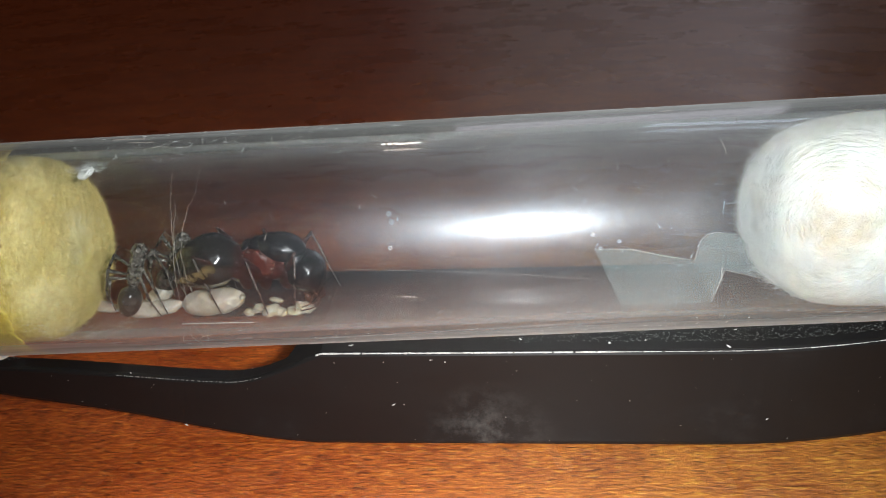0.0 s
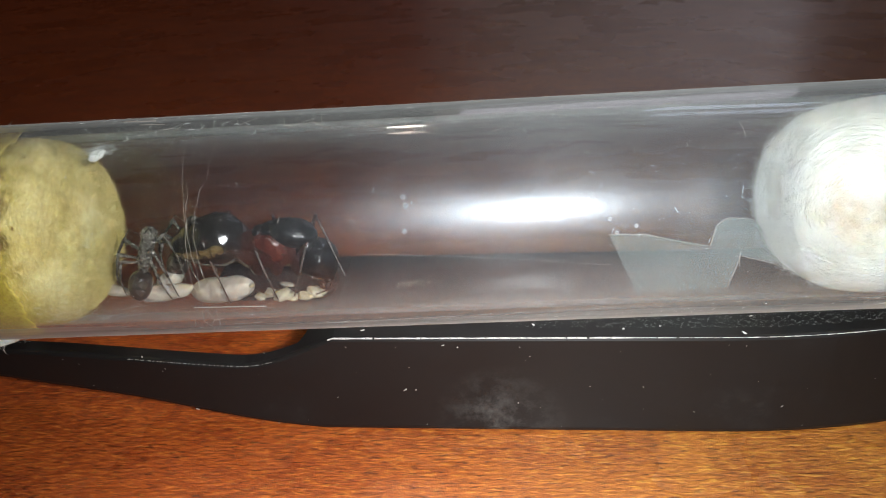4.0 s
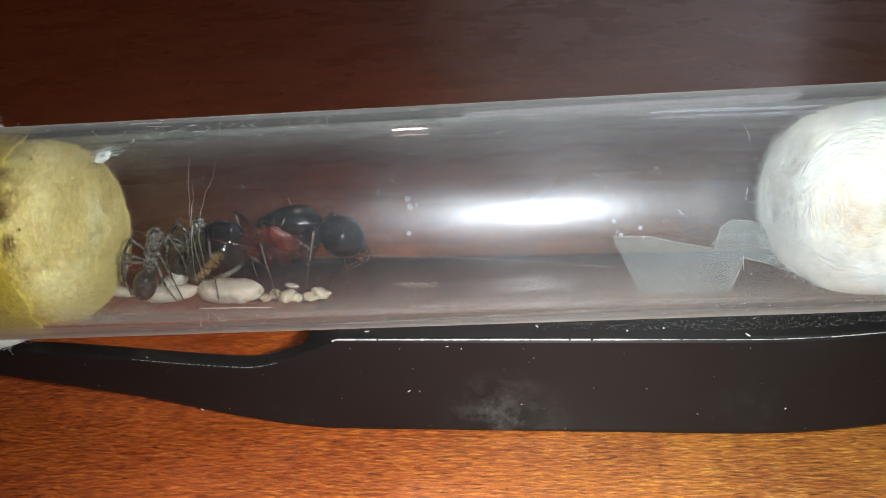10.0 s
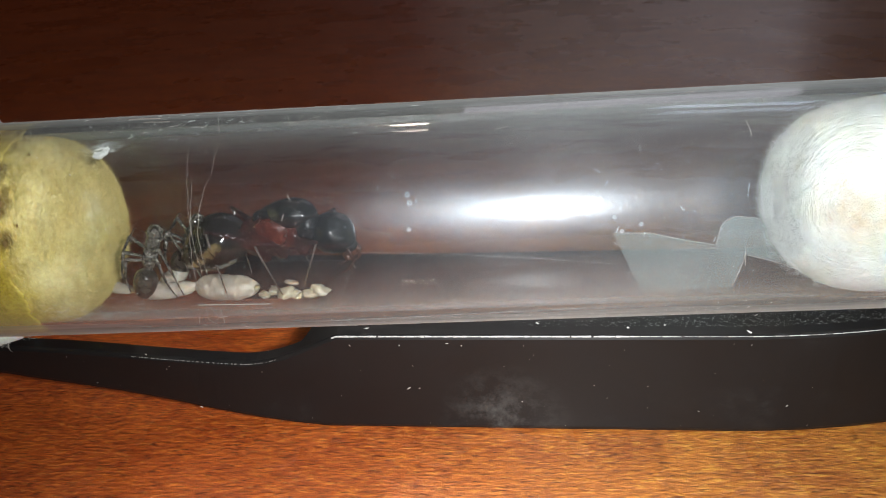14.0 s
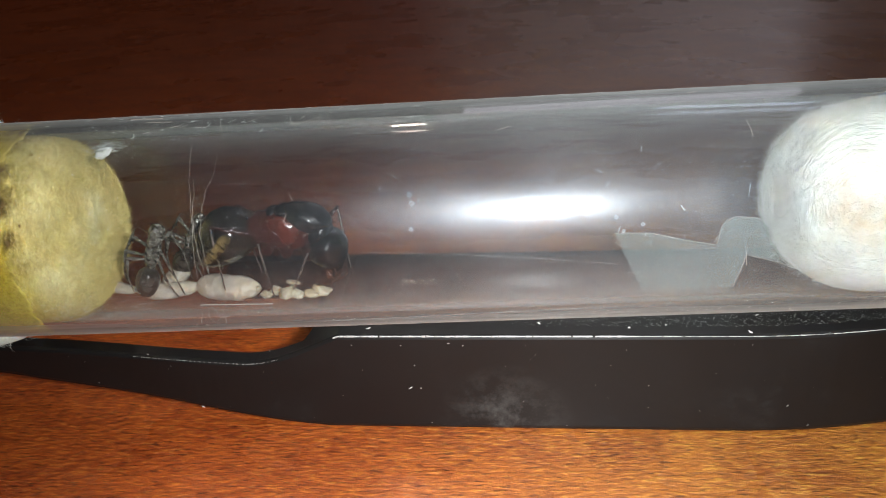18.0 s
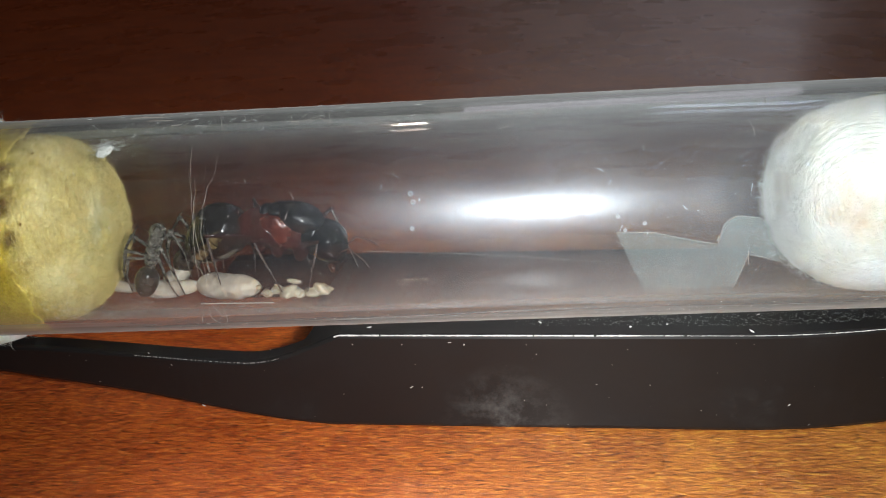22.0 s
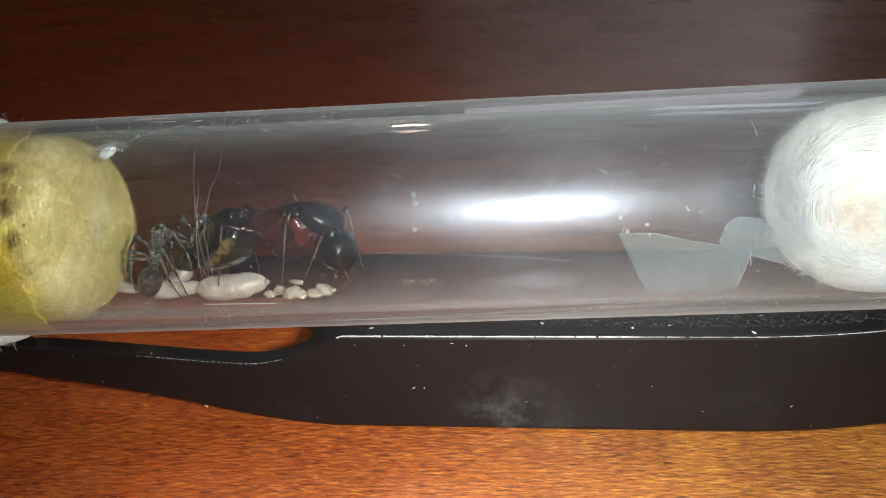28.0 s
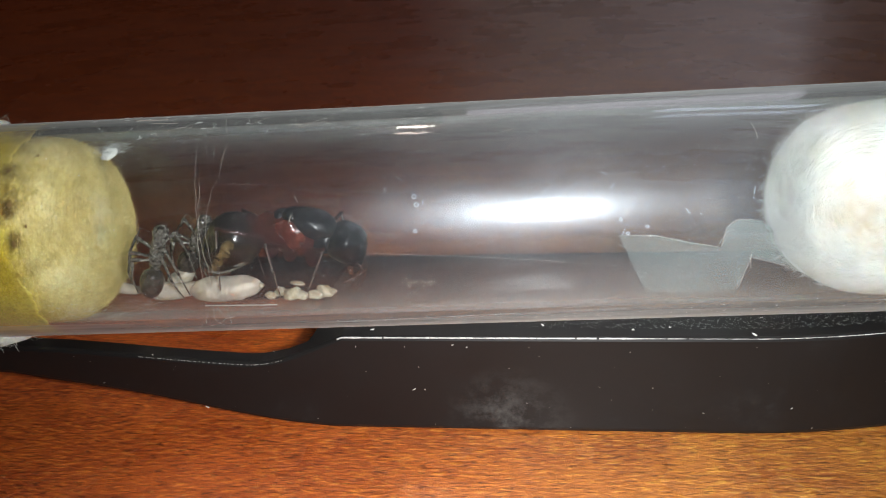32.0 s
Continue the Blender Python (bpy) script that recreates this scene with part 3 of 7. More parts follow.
def build_holder():
    root = bare("plastic_holder", at_mm(6, 0, TABLE_Z))
    inv = Matrix.Translation((-6, 0, -TABLE_Z))
    bm = bmesh.new()
    xs = [-62, -56, -50] + [-46 + 1.0 * i for i in range(28)] + [-18.4 + 0.2 * i for i in range(32)] + [-12 + 2.0 * i for i in range(36)]
    rings = []
    for x in xs:
        f, t, b = holder_front(x), holder_top(x), holder_bottom(x)
        depth = 1.9 + 11.5 * smooth_step(-16, -13.2, x)
        k, w = 0.32, holder_foot(x)
        ring = [(f - w, b + 0.5), (f, t - k), (f + 0.09, t - 0.12), (f + k, t), (f + depth - 0.3, t), (f + depth, t - 0.3), (f + depth, b + 0.3), (f + depth - 0.3, b), (f - w + 0.35, b), (f - w + 0.1, b + 0.15)]
        rings.append([bm.verts.new((x, y, z)) for y, z in ring])
    for u, v in zip(rings, rings[1:]):
        for j in range(len(u)):
            k = (j + 1) % len(u)
            bm.faces.new((u[j], u[k], v[k], v[j]))
    bm.faces.new(rings[0][::-1])
    bm.faces.new(rings[-1])
    bm.transform(inv)
    body = part("body", bm, PLASTIC, root, smooth=False)
    # added rail, no known holder part: darkens the view through the tube's floor
    bm = bmesh.new()
    rings = []
    for x in [-31 + 0.5 * i for i in range(14)] + [-23 + 3.0 * i for i in range(22)]:
        y, t = 10.3 - 0.054 * x, TABLE_Z + 0.1 + 7.6 * smooth_step(-31, -26, x)
        ring = [(y, TABLE_Z), (y, t - 0.1), (y + 0.1, t), (y + 1.4, t), (y + 1.5, t - 0.1), (y + 1.5, TABLE_Z)]
        rings.append([bm.verts.new((x, a, b)) for a, b in ring])
    for u, v in zip(rings, rings[1:]):
        for j in range(len(u)):
            k = (j + 1) % len(u)
            bm.faces.new((u[j], u[k], v[k], v[j]))
    bm.faces.new(rings[0][::-1])
    bm.faces.new(rings[-1])
    bm.transform(inv)
    part("added_dark_rail", bm, PLASTIC, root, smooth=False)
    # the worn front edge, its shine put into pale rods
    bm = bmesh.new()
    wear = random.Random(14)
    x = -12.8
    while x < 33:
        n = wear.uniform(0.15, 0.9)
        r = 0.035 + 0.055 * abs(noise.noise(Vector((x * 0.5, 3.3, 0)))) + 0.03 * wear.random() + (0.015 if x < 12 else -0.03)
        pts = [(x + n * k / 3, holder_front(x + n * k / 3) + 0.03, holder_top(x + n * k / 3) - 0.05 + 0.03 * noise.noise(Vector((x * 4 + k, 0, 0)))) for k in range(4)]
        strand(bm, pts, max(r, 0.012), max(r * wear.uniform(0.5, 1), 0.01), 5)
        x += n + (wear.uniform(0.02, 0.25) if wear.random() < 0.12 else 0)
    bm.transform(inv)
    part("worn_edge_shine", bm, EDGE, root, "worn front edge, its shine painted pale")
    # highlights on the arm's top edge, painted as short pale rods
    bm = bmesh.new()
    rng = random.Random(8)
    for i in range(46):
        x = -31 + 13.2 * i / 46 + rng.uniform(-0.1, 0.1)
        n = rng.uniform(0.05, 0.3)
        strand(bm, [(x, holder_front(x) + 0.02, holder_top(x) - 0.1), (x + n, holder_front(x + n) + 0.02, holder_top(x + n) - 0.1)], rng.uniform(0.012, 0.04), 0.02, 4)
    bm.transform(inv)
    part("arm_edge_shine", bm, EDGE, root, "painted pale highlights along the arm's edge")
    # the pitted grip strip on which the tube lies
    bm = bmesh.new()
    for i in range(1500):
        x = 2 + 35 * (i / 1500) ** 0.8
        y = rng.uniform(holder_front(x) + 1.35, holder_front(x) + 3.4)
        s = rng.choice((0.02, 0.025, 0.035, 0.06))
        blob(bm, (x, y, -9.0), (s * rng.uniform(0.8, 2.4), s, s * 0.5), (0, 0, rng.uniform(0, 180)), 1, 0.4, 2, i)
    bm.transform(inv)
    part("pitted_grip", bm, GRIP, root, "speckled pitted strip on the ledge")["kind"] = "stuff"
    tagged(root, "black plastic holder with a thin arm, dusty front", "holder")
    return root


EDGE = mat("edge_wear_shine", (0.52, 0.51, 0.49), 0.35)
GRIP = mat("grey_grip", (0.085, 0.092, 0.083), 0.3)
HOLDER = build_holder()


# ---- the tube and its plugs ----
def build_tube():
    root = bare("test_tube", at_mm(0, 0, -R_OUT))
    bm = bmesh.new()
    prof = [(-75, R_OUT), (58, R_OUT), (59, R_OUT - 0.3), (59, R_IN + 0.3), (58, R_IN), (-75, R_IN), (-76, R_IN + 0.3), (-76, R_OUT - 0.3), (-75, R_OUT)]
    steps = []
    for (a, ra), (b, rb) in zip(prof, prof[1:]):
        n = 24 if abs(a - b) > 10 else 1
        steps += [(a + (b - a) * i / n, ra + (rb - ra) * i / n) for i in range(n)]
    steps.append(prof[-1])
    lathe_x(bm, steps, 192)
    bmesh.ops.remove_doubles(bm, verts=bm.verts, dist=1e-4)
    bm.transform(Matrix.Translation((0, 0, R_OUT)))
    glass = part("glass", bm, TUBE, root)
    glass.visible_shadow = False
    tagged(root, "clear scratched glass test tube lying on the black holder", "test tube")
    return root


TUBE_OB = build_tube()
UP = Matrix.Translation((0, 0, R_OUT))


def fibres(name, count, start, length, radius, material, parent, seed, m=UP, curl=0.8):
    """Stray fibres that leave a plug; start() gives a point and a way."""
    rng = random.Random(seed)
    bm = bmesh.new()
    for _ in range(count):
        p, d = start(rng)
        pts = [p.copy()]
        step = length * rng.uniform(0.4, 1.0) / 6
        for _ in range(6):
            d = (d + Vector((rng.gauss(0, curl), rng.gauss(0, curl), rng.gauss(0, curl))) * 0.5).normalized()
            q = pts[-1] + d * step
            r = math.hypot(q.y, q.z)
            if r > R_IN - 0.05:
                q.y, q.z = q.y * (R_IN - 0.05) / r, q.z * (R_IN - 0.05) / r
            pts.append(q)
        strand(bm, pts, radius, radius * 0.6, 3)
    bm.transform(m)
    ob = part(name, bm, material, parent)
    ob["kind"] = "stuff"
    return ob


def build_yellow_plug():
    root = bare("yellow_cotton_plug", at_mm(-40, 0, -R_IN))
    m = Matrix.Translation((40, 0, R_IN))
    bm = bmesh.new()
    prof = [(-60, 0), (-60, 7.7)] + [(-59 + 0.5 * i, 7.86) for i in range(44)] + [(-37 + 0.1 * i, 7.86) for i in range(18)]
    for i in range(1, 81):
        a = math.pi / 2 * i / 80
        x = -35.2 + 3.0 * math.sin(a) ** 0.9
        prof.append((x, 7.86 * math.cos(a) ** 0.5 if i < 80 else 0))
    lathe_x(bm, prof, 300, 0.35, 0.3)
    for v in bm.verts:
        q = v.co.copy()
        s = smooth_step(-36.5, -34.0, q.x)
        v.co.x += s * (0.16 * noise.noise(q * 0.7) + 0.05 * noise.noise(q * 1.6) + 0.05 * noise.noise(q * 3.5) + 0.06 * noise.noise(q * 8.0) + 0.08 * noise.noise(q * 16.0))
        v.co.y += s * 0.08 * noise.noise(q * 5.0 + Vector((9, 0, 0)))
        v.co.z += s * 0.08 * noise.noise(q * 5.0 + Vector((0, 9, 0)))
        # soaked and pressed on the glass behind, dry and clear of it in front
        r = math.hypot(v.co.y, v.co.z)
        edge = -34.75 + 0.9 * noise.noise(q * 0.45) + 0.35 * noise.noise(q * 2.0) - 0.05 * q.z
        soak = smooth_step(edge + 0.35, edge - 0.35, q.x)
        if r > 5.5:
            want = min(r, 7.88) + (8.05 - min(r, 7.88)) * soak
            v.co.y, v.co.z = v.co.y * want / r, v.co.z * want / r
    bm.transform(m)
    part("cotton", bm, YELLOW, root, "matted yellow cotton, pale on its domed face")

    def start(rng):
        a, r = rng.uniform(0, math.tau), 7.75 * rng.uniform(0.05, 1) ** 0.5
        x = -35.2 + 3.0 * math.sqrt(max(0, 1 - (r / 7.86) ** 4)) + 0.05
        return Vector((x, r * math.cos(a), r * math.sin(a))), Vector((0.35, -math.sin(a), math.cos(a)))
    fibres("fibres", 8000, start, 0.8, 0.014, FIBRE_YELLOW, root, 3, m, 0.6)

    def low(rng):
        a = radians(rng.uniform(-95, -20))
        p = Vector((rng.uniform(-35, -29.5), -7.75 * math.cos(a), 7.75 * math.sin(a)))
        return p, Vector((1, rng.gauss(0, 0.3), rng.gauss(0, 0.3)))
    fibres("loose_fibres", 110, low, 1.5, 0.010, FIBRE_WHITE, root, 4, m, 0.5)
    rng = random.Random(12)
    for x, phi, s in ((-34.45, 18.4, 0.2), (-34.7, 38.1, 0.22), (-35.3, 57, 0.2), (-33.4, 66, 0.13), (-36.2, 90, 0.25), (-33.4, 27, 0.12)):
        bm = bmesh.new()
        c = on_tube(x, phi, 8.03)
        blob(bm, c, (s * 0.7, s * 0.5, s), (0, 0, 0), 4, 0.9, 2.6, rng.uniform(0, 9))
        for v in bm.verts:
            r = math.hypot(v.co.y, v.co.z)
            v.co.y, v.co.z = v.co.y / r * (8.06 + 0.03 * (r - 8.03)), v.co.z / r * (8.06 + 0.03 * (r - 8.03))
        bm.transform(m)
        part("mould_spot", bm, MOULD, root, "dark brown mould spot")
    tagged(root, "wet yellow cotton plug with brown mould spots inside the tube", "cotton plug")


def build_white_plug():
    root = bare("white_cotton_plug", at_mm(40, 0, -R_IN))
    m = Matrix.Translation((-40, 0, R_IN))
    bm = bmesh.new()
    prof = [(56, 0), (56, 7.5), (48, 7.85), (34, 7.85), (31.5, 7.8)]
    for i in range(1, 33):
        a = math.pi / 2 * i / 32
        prof.append((31.5 - 7.7 * math.sin(a) ** 0.85, 7.75 * math.cos(a) ** 0.55 if i < 32 else 0))
    lathe_x(bm, prof, 160, 0.5, 0.3)
    for v in bm.verts:
        if v.co.x < 33:
            v.co += Vector((0.08 * noise.noise(v.co * 1.7), 0.05 * noise.noise(v.co * 1.9 + Vector((5, 0, 0))), 0.05 * noise.noise(v.co * 2.0 + Vector((0, 7, 0)))))
            r = math.hypot(v.co.y, v.co.z)
            if r > 7.85:
                v.co.y, v.co.z = v.co.y * 7.85 / r, v.co.z * 7.85 / r
    bm.transform(m)
    part("cotton", bm, WHITE_FACE, root, "wound white cotton with a brownish middle")

    def swirl(rng):
        a, s = rng.uniform(0, math.tau), rng.uniform(0.25, 0.98)
        x = 31.5 - 7.7 * math.sqrt(1 - s ** 3.4)
        r = 7.75 * s
        p = Vector((x - 0.08, r * math.cos(a), r * math.sin(a)))
        d = p - Vector((27, -4.5, -0.5))
        way = d.cross(Vector((-0.74, -0.67, 0))).normalized() + Vector((-0.12, 0, 0))
        return p, way
    fibres("fibres", 9000, swirl, 1.4, 0.010, FIBRE_WHITE, root, 5, m, 0.75)

    def stray(rng):
        a = rng.uniform(0, math.tau)
        r = rng.uniform(5.0, 7.6)
        x = 31.5 - 7.7 * math.sqrt(1 - (r / 7.8) ** 3.4)
        return Vector((x, r * math.cos(a), r * math.sin(a))), Vector((-0.8, -math.sin(a), math.cos(a)))
    fibres("stray_fibres", 320, stray, 1.6, 0.011, FIBRE_WHITE, root, 6, m, 0.9)
    bm = bmesh.new()
    blob(bm, (25.9, -4.2, -4.3), (0.12, 0.12, 0.12), (0, 0, 0), 1, 0.4, 2)
    bm.transform(m)
    part("dark_speck", bm, MOULD, root, "tiny dark speck")
    tagged(root, "white wound cotton plug closing the tube", "cotton plug")


def build_tape():
    """The fuzzy white wrap round the tube behind the yellow plug."""
    root = bare("white_cotton_wrap", at_mm(-55, 0, -R_OUT))
    bm = bmesh.new()
    lathe_x(bm, [(-66, 9.06), (-66, 9.9), (-56, 10.2), (-42.5, 10.0), (-41.2, 9.6), (-40.9, 9.06), (-66, 9.06)], 96, 1.1, 0.5)
    bm.transform(Matrix.Translation((55, 0, R_OUT)))
    part("wrap", bm, WHITE_FACE, root)
    bm = bmesh.new()
    rng = random.Random(31)
    for _ in range(220):
        a = rng.uniform(0, math.tau)
        p = Vector((-41.3 + rng.uniform(-1, 0.4), 9.5 * math.cos(a), 9.5 * math.sin(a)))
        pts = [p]
        d = Vector((0.7, math.cos(a) * 0.3, math.sin(a) * 0.3))
        for _ in range(4):
            d = (d + Vector((rng.gauss(0, 0.5), rng.gauss(0, 0.5), rng.gauss(0, 0.5)))).normalized()
            q = pts[-1] + d * 0.3
            r = math.hypot(q.y, q.z)
            if r < 9.08:
                q.y, q.z = q.y * 9.08 / r, q.z * 9.08 / r
            pts.append(q)
        strand(bm, pts, 0.014, 0.008, 3)
    bm.transform(Matrix.Translation((55, 0, R_OUT)))
    part("fringe", bm, FIBRE_WHITE, root)["kind"] = "stuff"
    tagged(root, "frayed white cotton wrap round the end of the tube", "cotton wrap")


build_yellow_plug()
build_white_plug()
build_tape()


# ---- the folded strip of clear film ----
def build_film():
    root = bare("plastic_film_strip", at_mm(17, -0.8, -7.9))
    m = Matrix.Translation((-17, 0.8, 7.9))
    panels = (
        ("panel", [(11.0, 0.4, -2.75), (14.0, 0.2, -2.8), (19.2, -0.3, -3.9), (20.8, -1.2, -7.8), (17.4, -1.4, -7.85), (13.3, -1.2, -7.8)]),
        ("fold", [(19.2, -0.3, -3.9), (19.75, 0.5, -2.5), (20.9, 0.9, -1.95), (22.0, 0.2, -5.3), (20.8, -1.2, -7.8)]),
        ("tail", [(20.9, 0.9, -1.95), (22.8, 1.2, -2.3), (25.0, 1.0, -4.2), (25.0, 0.0, -6.2), (22.0, 0.2, -5.3)]),
    )
    for name, pts in panels:
        bm = bmesh.new()
        vs = [bm.verts.new(p) for p in pts]
        f = bm.faces.new(vs)
        bmesh.ops.triangulate(bm, faces=[f])
        bmesh.ops.subdivide_edges(bm, edges=bm.edges, cuts=5, use_grid_fill=True)
        for v in bm.verts:
            v.co.y += 0.10 * noise.noise(v.co * 0.7)
        got = bmesh.ops.extrude_face_region(bm, geom=bm.faces[:])
        for v in got["geom"]:
            if isinstance(v, bmesh.types.BMVert):
                v.co.y += 0.05
        bm.transform(m)
        part(name, bm, FILM if name == "panel" else FILM_FOLD, root, smooth=False)
    rng = random.Random(61)
    for name, corners, nu, nv in (
        ("panel_dots", ((11.0, 0.4, -2.75), (19.2, -0.3, -3.9), (13.3, -1.2, -7.8), (20.6, -1.2, -7.8)), 17, 9),
        ("fold_dots", ((19.5, 0.1, -3.3), (20.9, 0.8, -2.2), (20.8, -1.1, -7.4), (21.9, 0.2, -5.4)), 4, 8),
        ("tail_dots", ((20.9, 0.9, -2.1), (24.0, 1.1, -3.4), (22.0, 0.2, -5.2), (24.5, 0.2, -5.9)), 7, 6),
    ):
        a, b, c, d = (Vector(p) for p in corners)
        bm = bmesh.new()
        for i in range(nu):
            for j in range(nv):
                if rng.random() < 0.45:
                    continue
                u, v = (i + 0.5 * (j % 2) + rng.gauss(0.25, 0.14)) / nu, (j + 0.4 + rng.gauss(0, 0.14)) / nv
                u, v = min(max(u, 0.02), 0.98), min(max(v, 0.03), 0.97)
                p = a.lerp(b, u).lerp(c.lerp(d, u), v) + Vector((0, -0.16, 0))
                s = rng.uniform(0.022, 0.05)
                blob(bm, p, (s * rng.uniform(1, 1.8), s, s), (0, 30, 0), 1)
        bm.transform(m)
        part(name, bm, DOT, root, "fine embossed dots")["kind"] = "stuff"
    bm = bmesh.new()
    strand(bm, [(11.0, 0.36, -2.74), (14.0, 0.16, -2.78), (16.6, 0.0, -3.45), (19.2, -0.34, -3.86)], 0.05, 0.05)
    strand(bm, [(19.2, -0.34, -3.86), (19.75, 0.46, -2.46), (20.3, 0.7, -2.0), (20.9, 0.86, -1.9), (22.8, 1.16, -2.25)], 0.05, 0.05)
    strand(bm, [(20.8, -1.24, -7.8), (22.0, 0.16, -5.28), (23.5, 0.1, -5.7), (25.0, -0.04, -6.2)], 0.045, 0.045)
    bm.transform(m)
    part("cut_edge", bm, SILK, root, "bright cut edge")
    tagged(root, "folded strip of greyish clear plastic film in the tube", "plastic film")


build_film()


# ---- the brood on the bottom of the tube ----
def larva_mesh(length, radius, seed, bend=0.25, taper=0.55):
    """A ringed grub: fat at one end, tapering to the other."""
    bm = bmesh.new()
    prof, n = [], 40
    for i in range(n + 1):
        u = i / n
        r = radius * (1 - abs(2 * u - 1) ** 3.2) ** 0.5 * (1 - (1 - taper) * u ** 2)
        r *= 1 + 0.014 * math.cos(u * math.tau * 11)
        prof.append(((u - 0.5) * length, r if 0 < i < n else 0))
    lathe_x(bm, prof, 24)
    for v in bm.verts:
        v.co.z += bend * (v.co.x / length * 2) ** 2 * radius - 0.08 * radius
        v.co += 0.12 * radius * Vector((noise.noise(v.co * 1.3 + Vector((seed, 0, 0))), noise.noise(v.co * 1.3 + Vector((0, seed, 0))), noise.noise(v.co * 1.3 + Vector((0, 0, seed)))))
    return bm


def build_brood():
    big = bare("large_larva", at_mm(-21.3, 0.3, -6.5))
    part("body", larva_mesh(6.2, 1.3, 1.0, 0.1, 0.85), LARVA, big)
    bm = bmesh.new()
    blob(bm, (3.05, -0.1, 0.1), (0.34, 0.3, 0.28), (0, 0, 0), 2, 0.2, 2)
    part("mouth_end", bm, EGG, big, "small translucent head end")
    tagged(big, "plump cream-white ringed ant larva under the queen", "ant larva", "brood")
    for pos, turn, length, radius, seed, label in (
        ((-27.7, 0.4, -6.85), (0, -2, 4), 5.2, 0.95, 2.0, "cream-white larva lying beside the worker ant"),
        ((-27.3, 1.4, -5.9), (0, -38, 20), 2.9, 0.95, 3.0, "pale larva leaning on the others"),
        ((-32.6, 1.2, -7.0), (0, 14, -6), 3.0, 0.62, 4.0, "slim pale larva by the yellow cotton"),
    ):
        root = bare("larva", at_mm(*pos, *turn))
        part("body", larva_mesh(length, radius, seed), LARVA, root)
        bm = bmesh.new()
        blob(bm, (length * 0.49, 0, 0.05), (0.24, 0.2, 0.2), (0, 0, 0), 2, 0.2, 2)
        part("mouth_end", bm, EGG, root)
        tagged(root, label, "ant larva", "brood")
    rng = random.Random(21)
    spots = ((-19.0, -7.3, 0.42), (-18.2, -7.35, 0.45), (-17.0, -7.0, 0.62), (-16.4, -7.35, 0.55), (-17.3, -7.5, 0.4), (-16.0, -7.5, 0.36),
             (-15.0, -7.4, 0.55), (-14.2, -7.25, 0.6), (-13.8, -7.5, 0.38), (-15.4, -7.6, 0.3), (-18.6, -7.6, 0.3))
    for x, z, s in spots:
        y = rng.uniform(-0.6, 0.5)
        z = max(z, -math.sqrt(R_IN ** 2 - y * y) + s * 0.55)
        bm = bmesh.new()
        blob(bm, (0, 0, 0), (s * 1.4, s * 0.95, s * 0.82), (0, 0, 0), 3, 0.3, 1.5, rng.uniform(0, 20), lambda p: Vector((p.x, p.y * (1 - 0.25 * p.x), p.z * (1 - 0.2 * p.x))))
        ob = part("egg", bm, EGG)
        ob.matrix_world = at_mm(x, y, z, rng.uniform(-20, 20), rng.uniform(-25, 25), rng.uniform(-70, 70))
        tagged(ob, "small translucent cream egg in the pile", "ant egg", "egg pile")
    bm = bmesh.new()
    blob(bm, (0, 0, 0), (0.68, 0.25, 0.24), (0, 0, 0), 3)
    ob = part("egg", bm, FILM_EGG)
    ob.matrix_world = at_mm(-16.5, -0.2, -6.15, 0, 6, -10)
    tagged(ob, "clear empty egg skin on the egg pile", "ant egg", "egg pile")
    return big


FILM_EGG = larva_material("egg_skin_clear", (0.30, 0.28, 0.22), (0.2, 0.18, 0.14), 0.7)
BIG_LARVA = build_brood()


# ---- ants ----
def hairs(parent, spots, length, count, seed, name="hairs"):
    """Fine bristles on ellipsoids: spots are (centre, radii)."""
    rng = random.Random(seed)
    bm = bmesh.new()
    for c, r in spots:
        for _ in range(count):
            d = Vector((rng.gauss(0, 1), rng.gauss(0, 1), rng.gauss(0, 1))).normalized()
            p = Vector(c) + Vector((d.x * r[0], d.y * r[1], d.z * r[2]))
            w = (Vector((d.x / r[0], d.y / r[1], d.z / r[2])).normalized() + Vector((-0.4, 0, 0)) + 0.3 * Vector((rng.gauss(0, 1), rng.gauss(0, 1), rng.gauss(0, 1)))).normalized()
            strand(bm, [p, p + w * length * rng.uniform(0.5, 1.0)], 0.007, 0.003, 3)
    ob = part(name, bm, HAIR, parent)
    ob["kind"] = "stuff"
    return ob


def antenna_mesh(scape, whip, segments=11):
    bm = bmesh.new()
    strand(bm, [(0, 0, 0), (scape * 0.5, 0, 0.12), (scape, 0, 0.05)], 0.055, 0.08, 8)
    blob(bm, (scape, 0, 0.04), (0.09, 0.09, 0.09), level=2)
    p, a = Vector((scape, 0, 0.02)), -58.0
    for i in range(segments):
        step = whip / segments
        d = Vector((math.cos(radians(a)), 0, math.sin(radians(a))))
        strand(bm, [p, p + d * step * 0.12, p + d * step * 0.55, p + d * step * 0.95], 0.055, 0.075, 8)
        p = p + d * step
        a -= 3.0
    blob(bm, p, (0.075, 0.075, 0.1), level=2)
    return bm


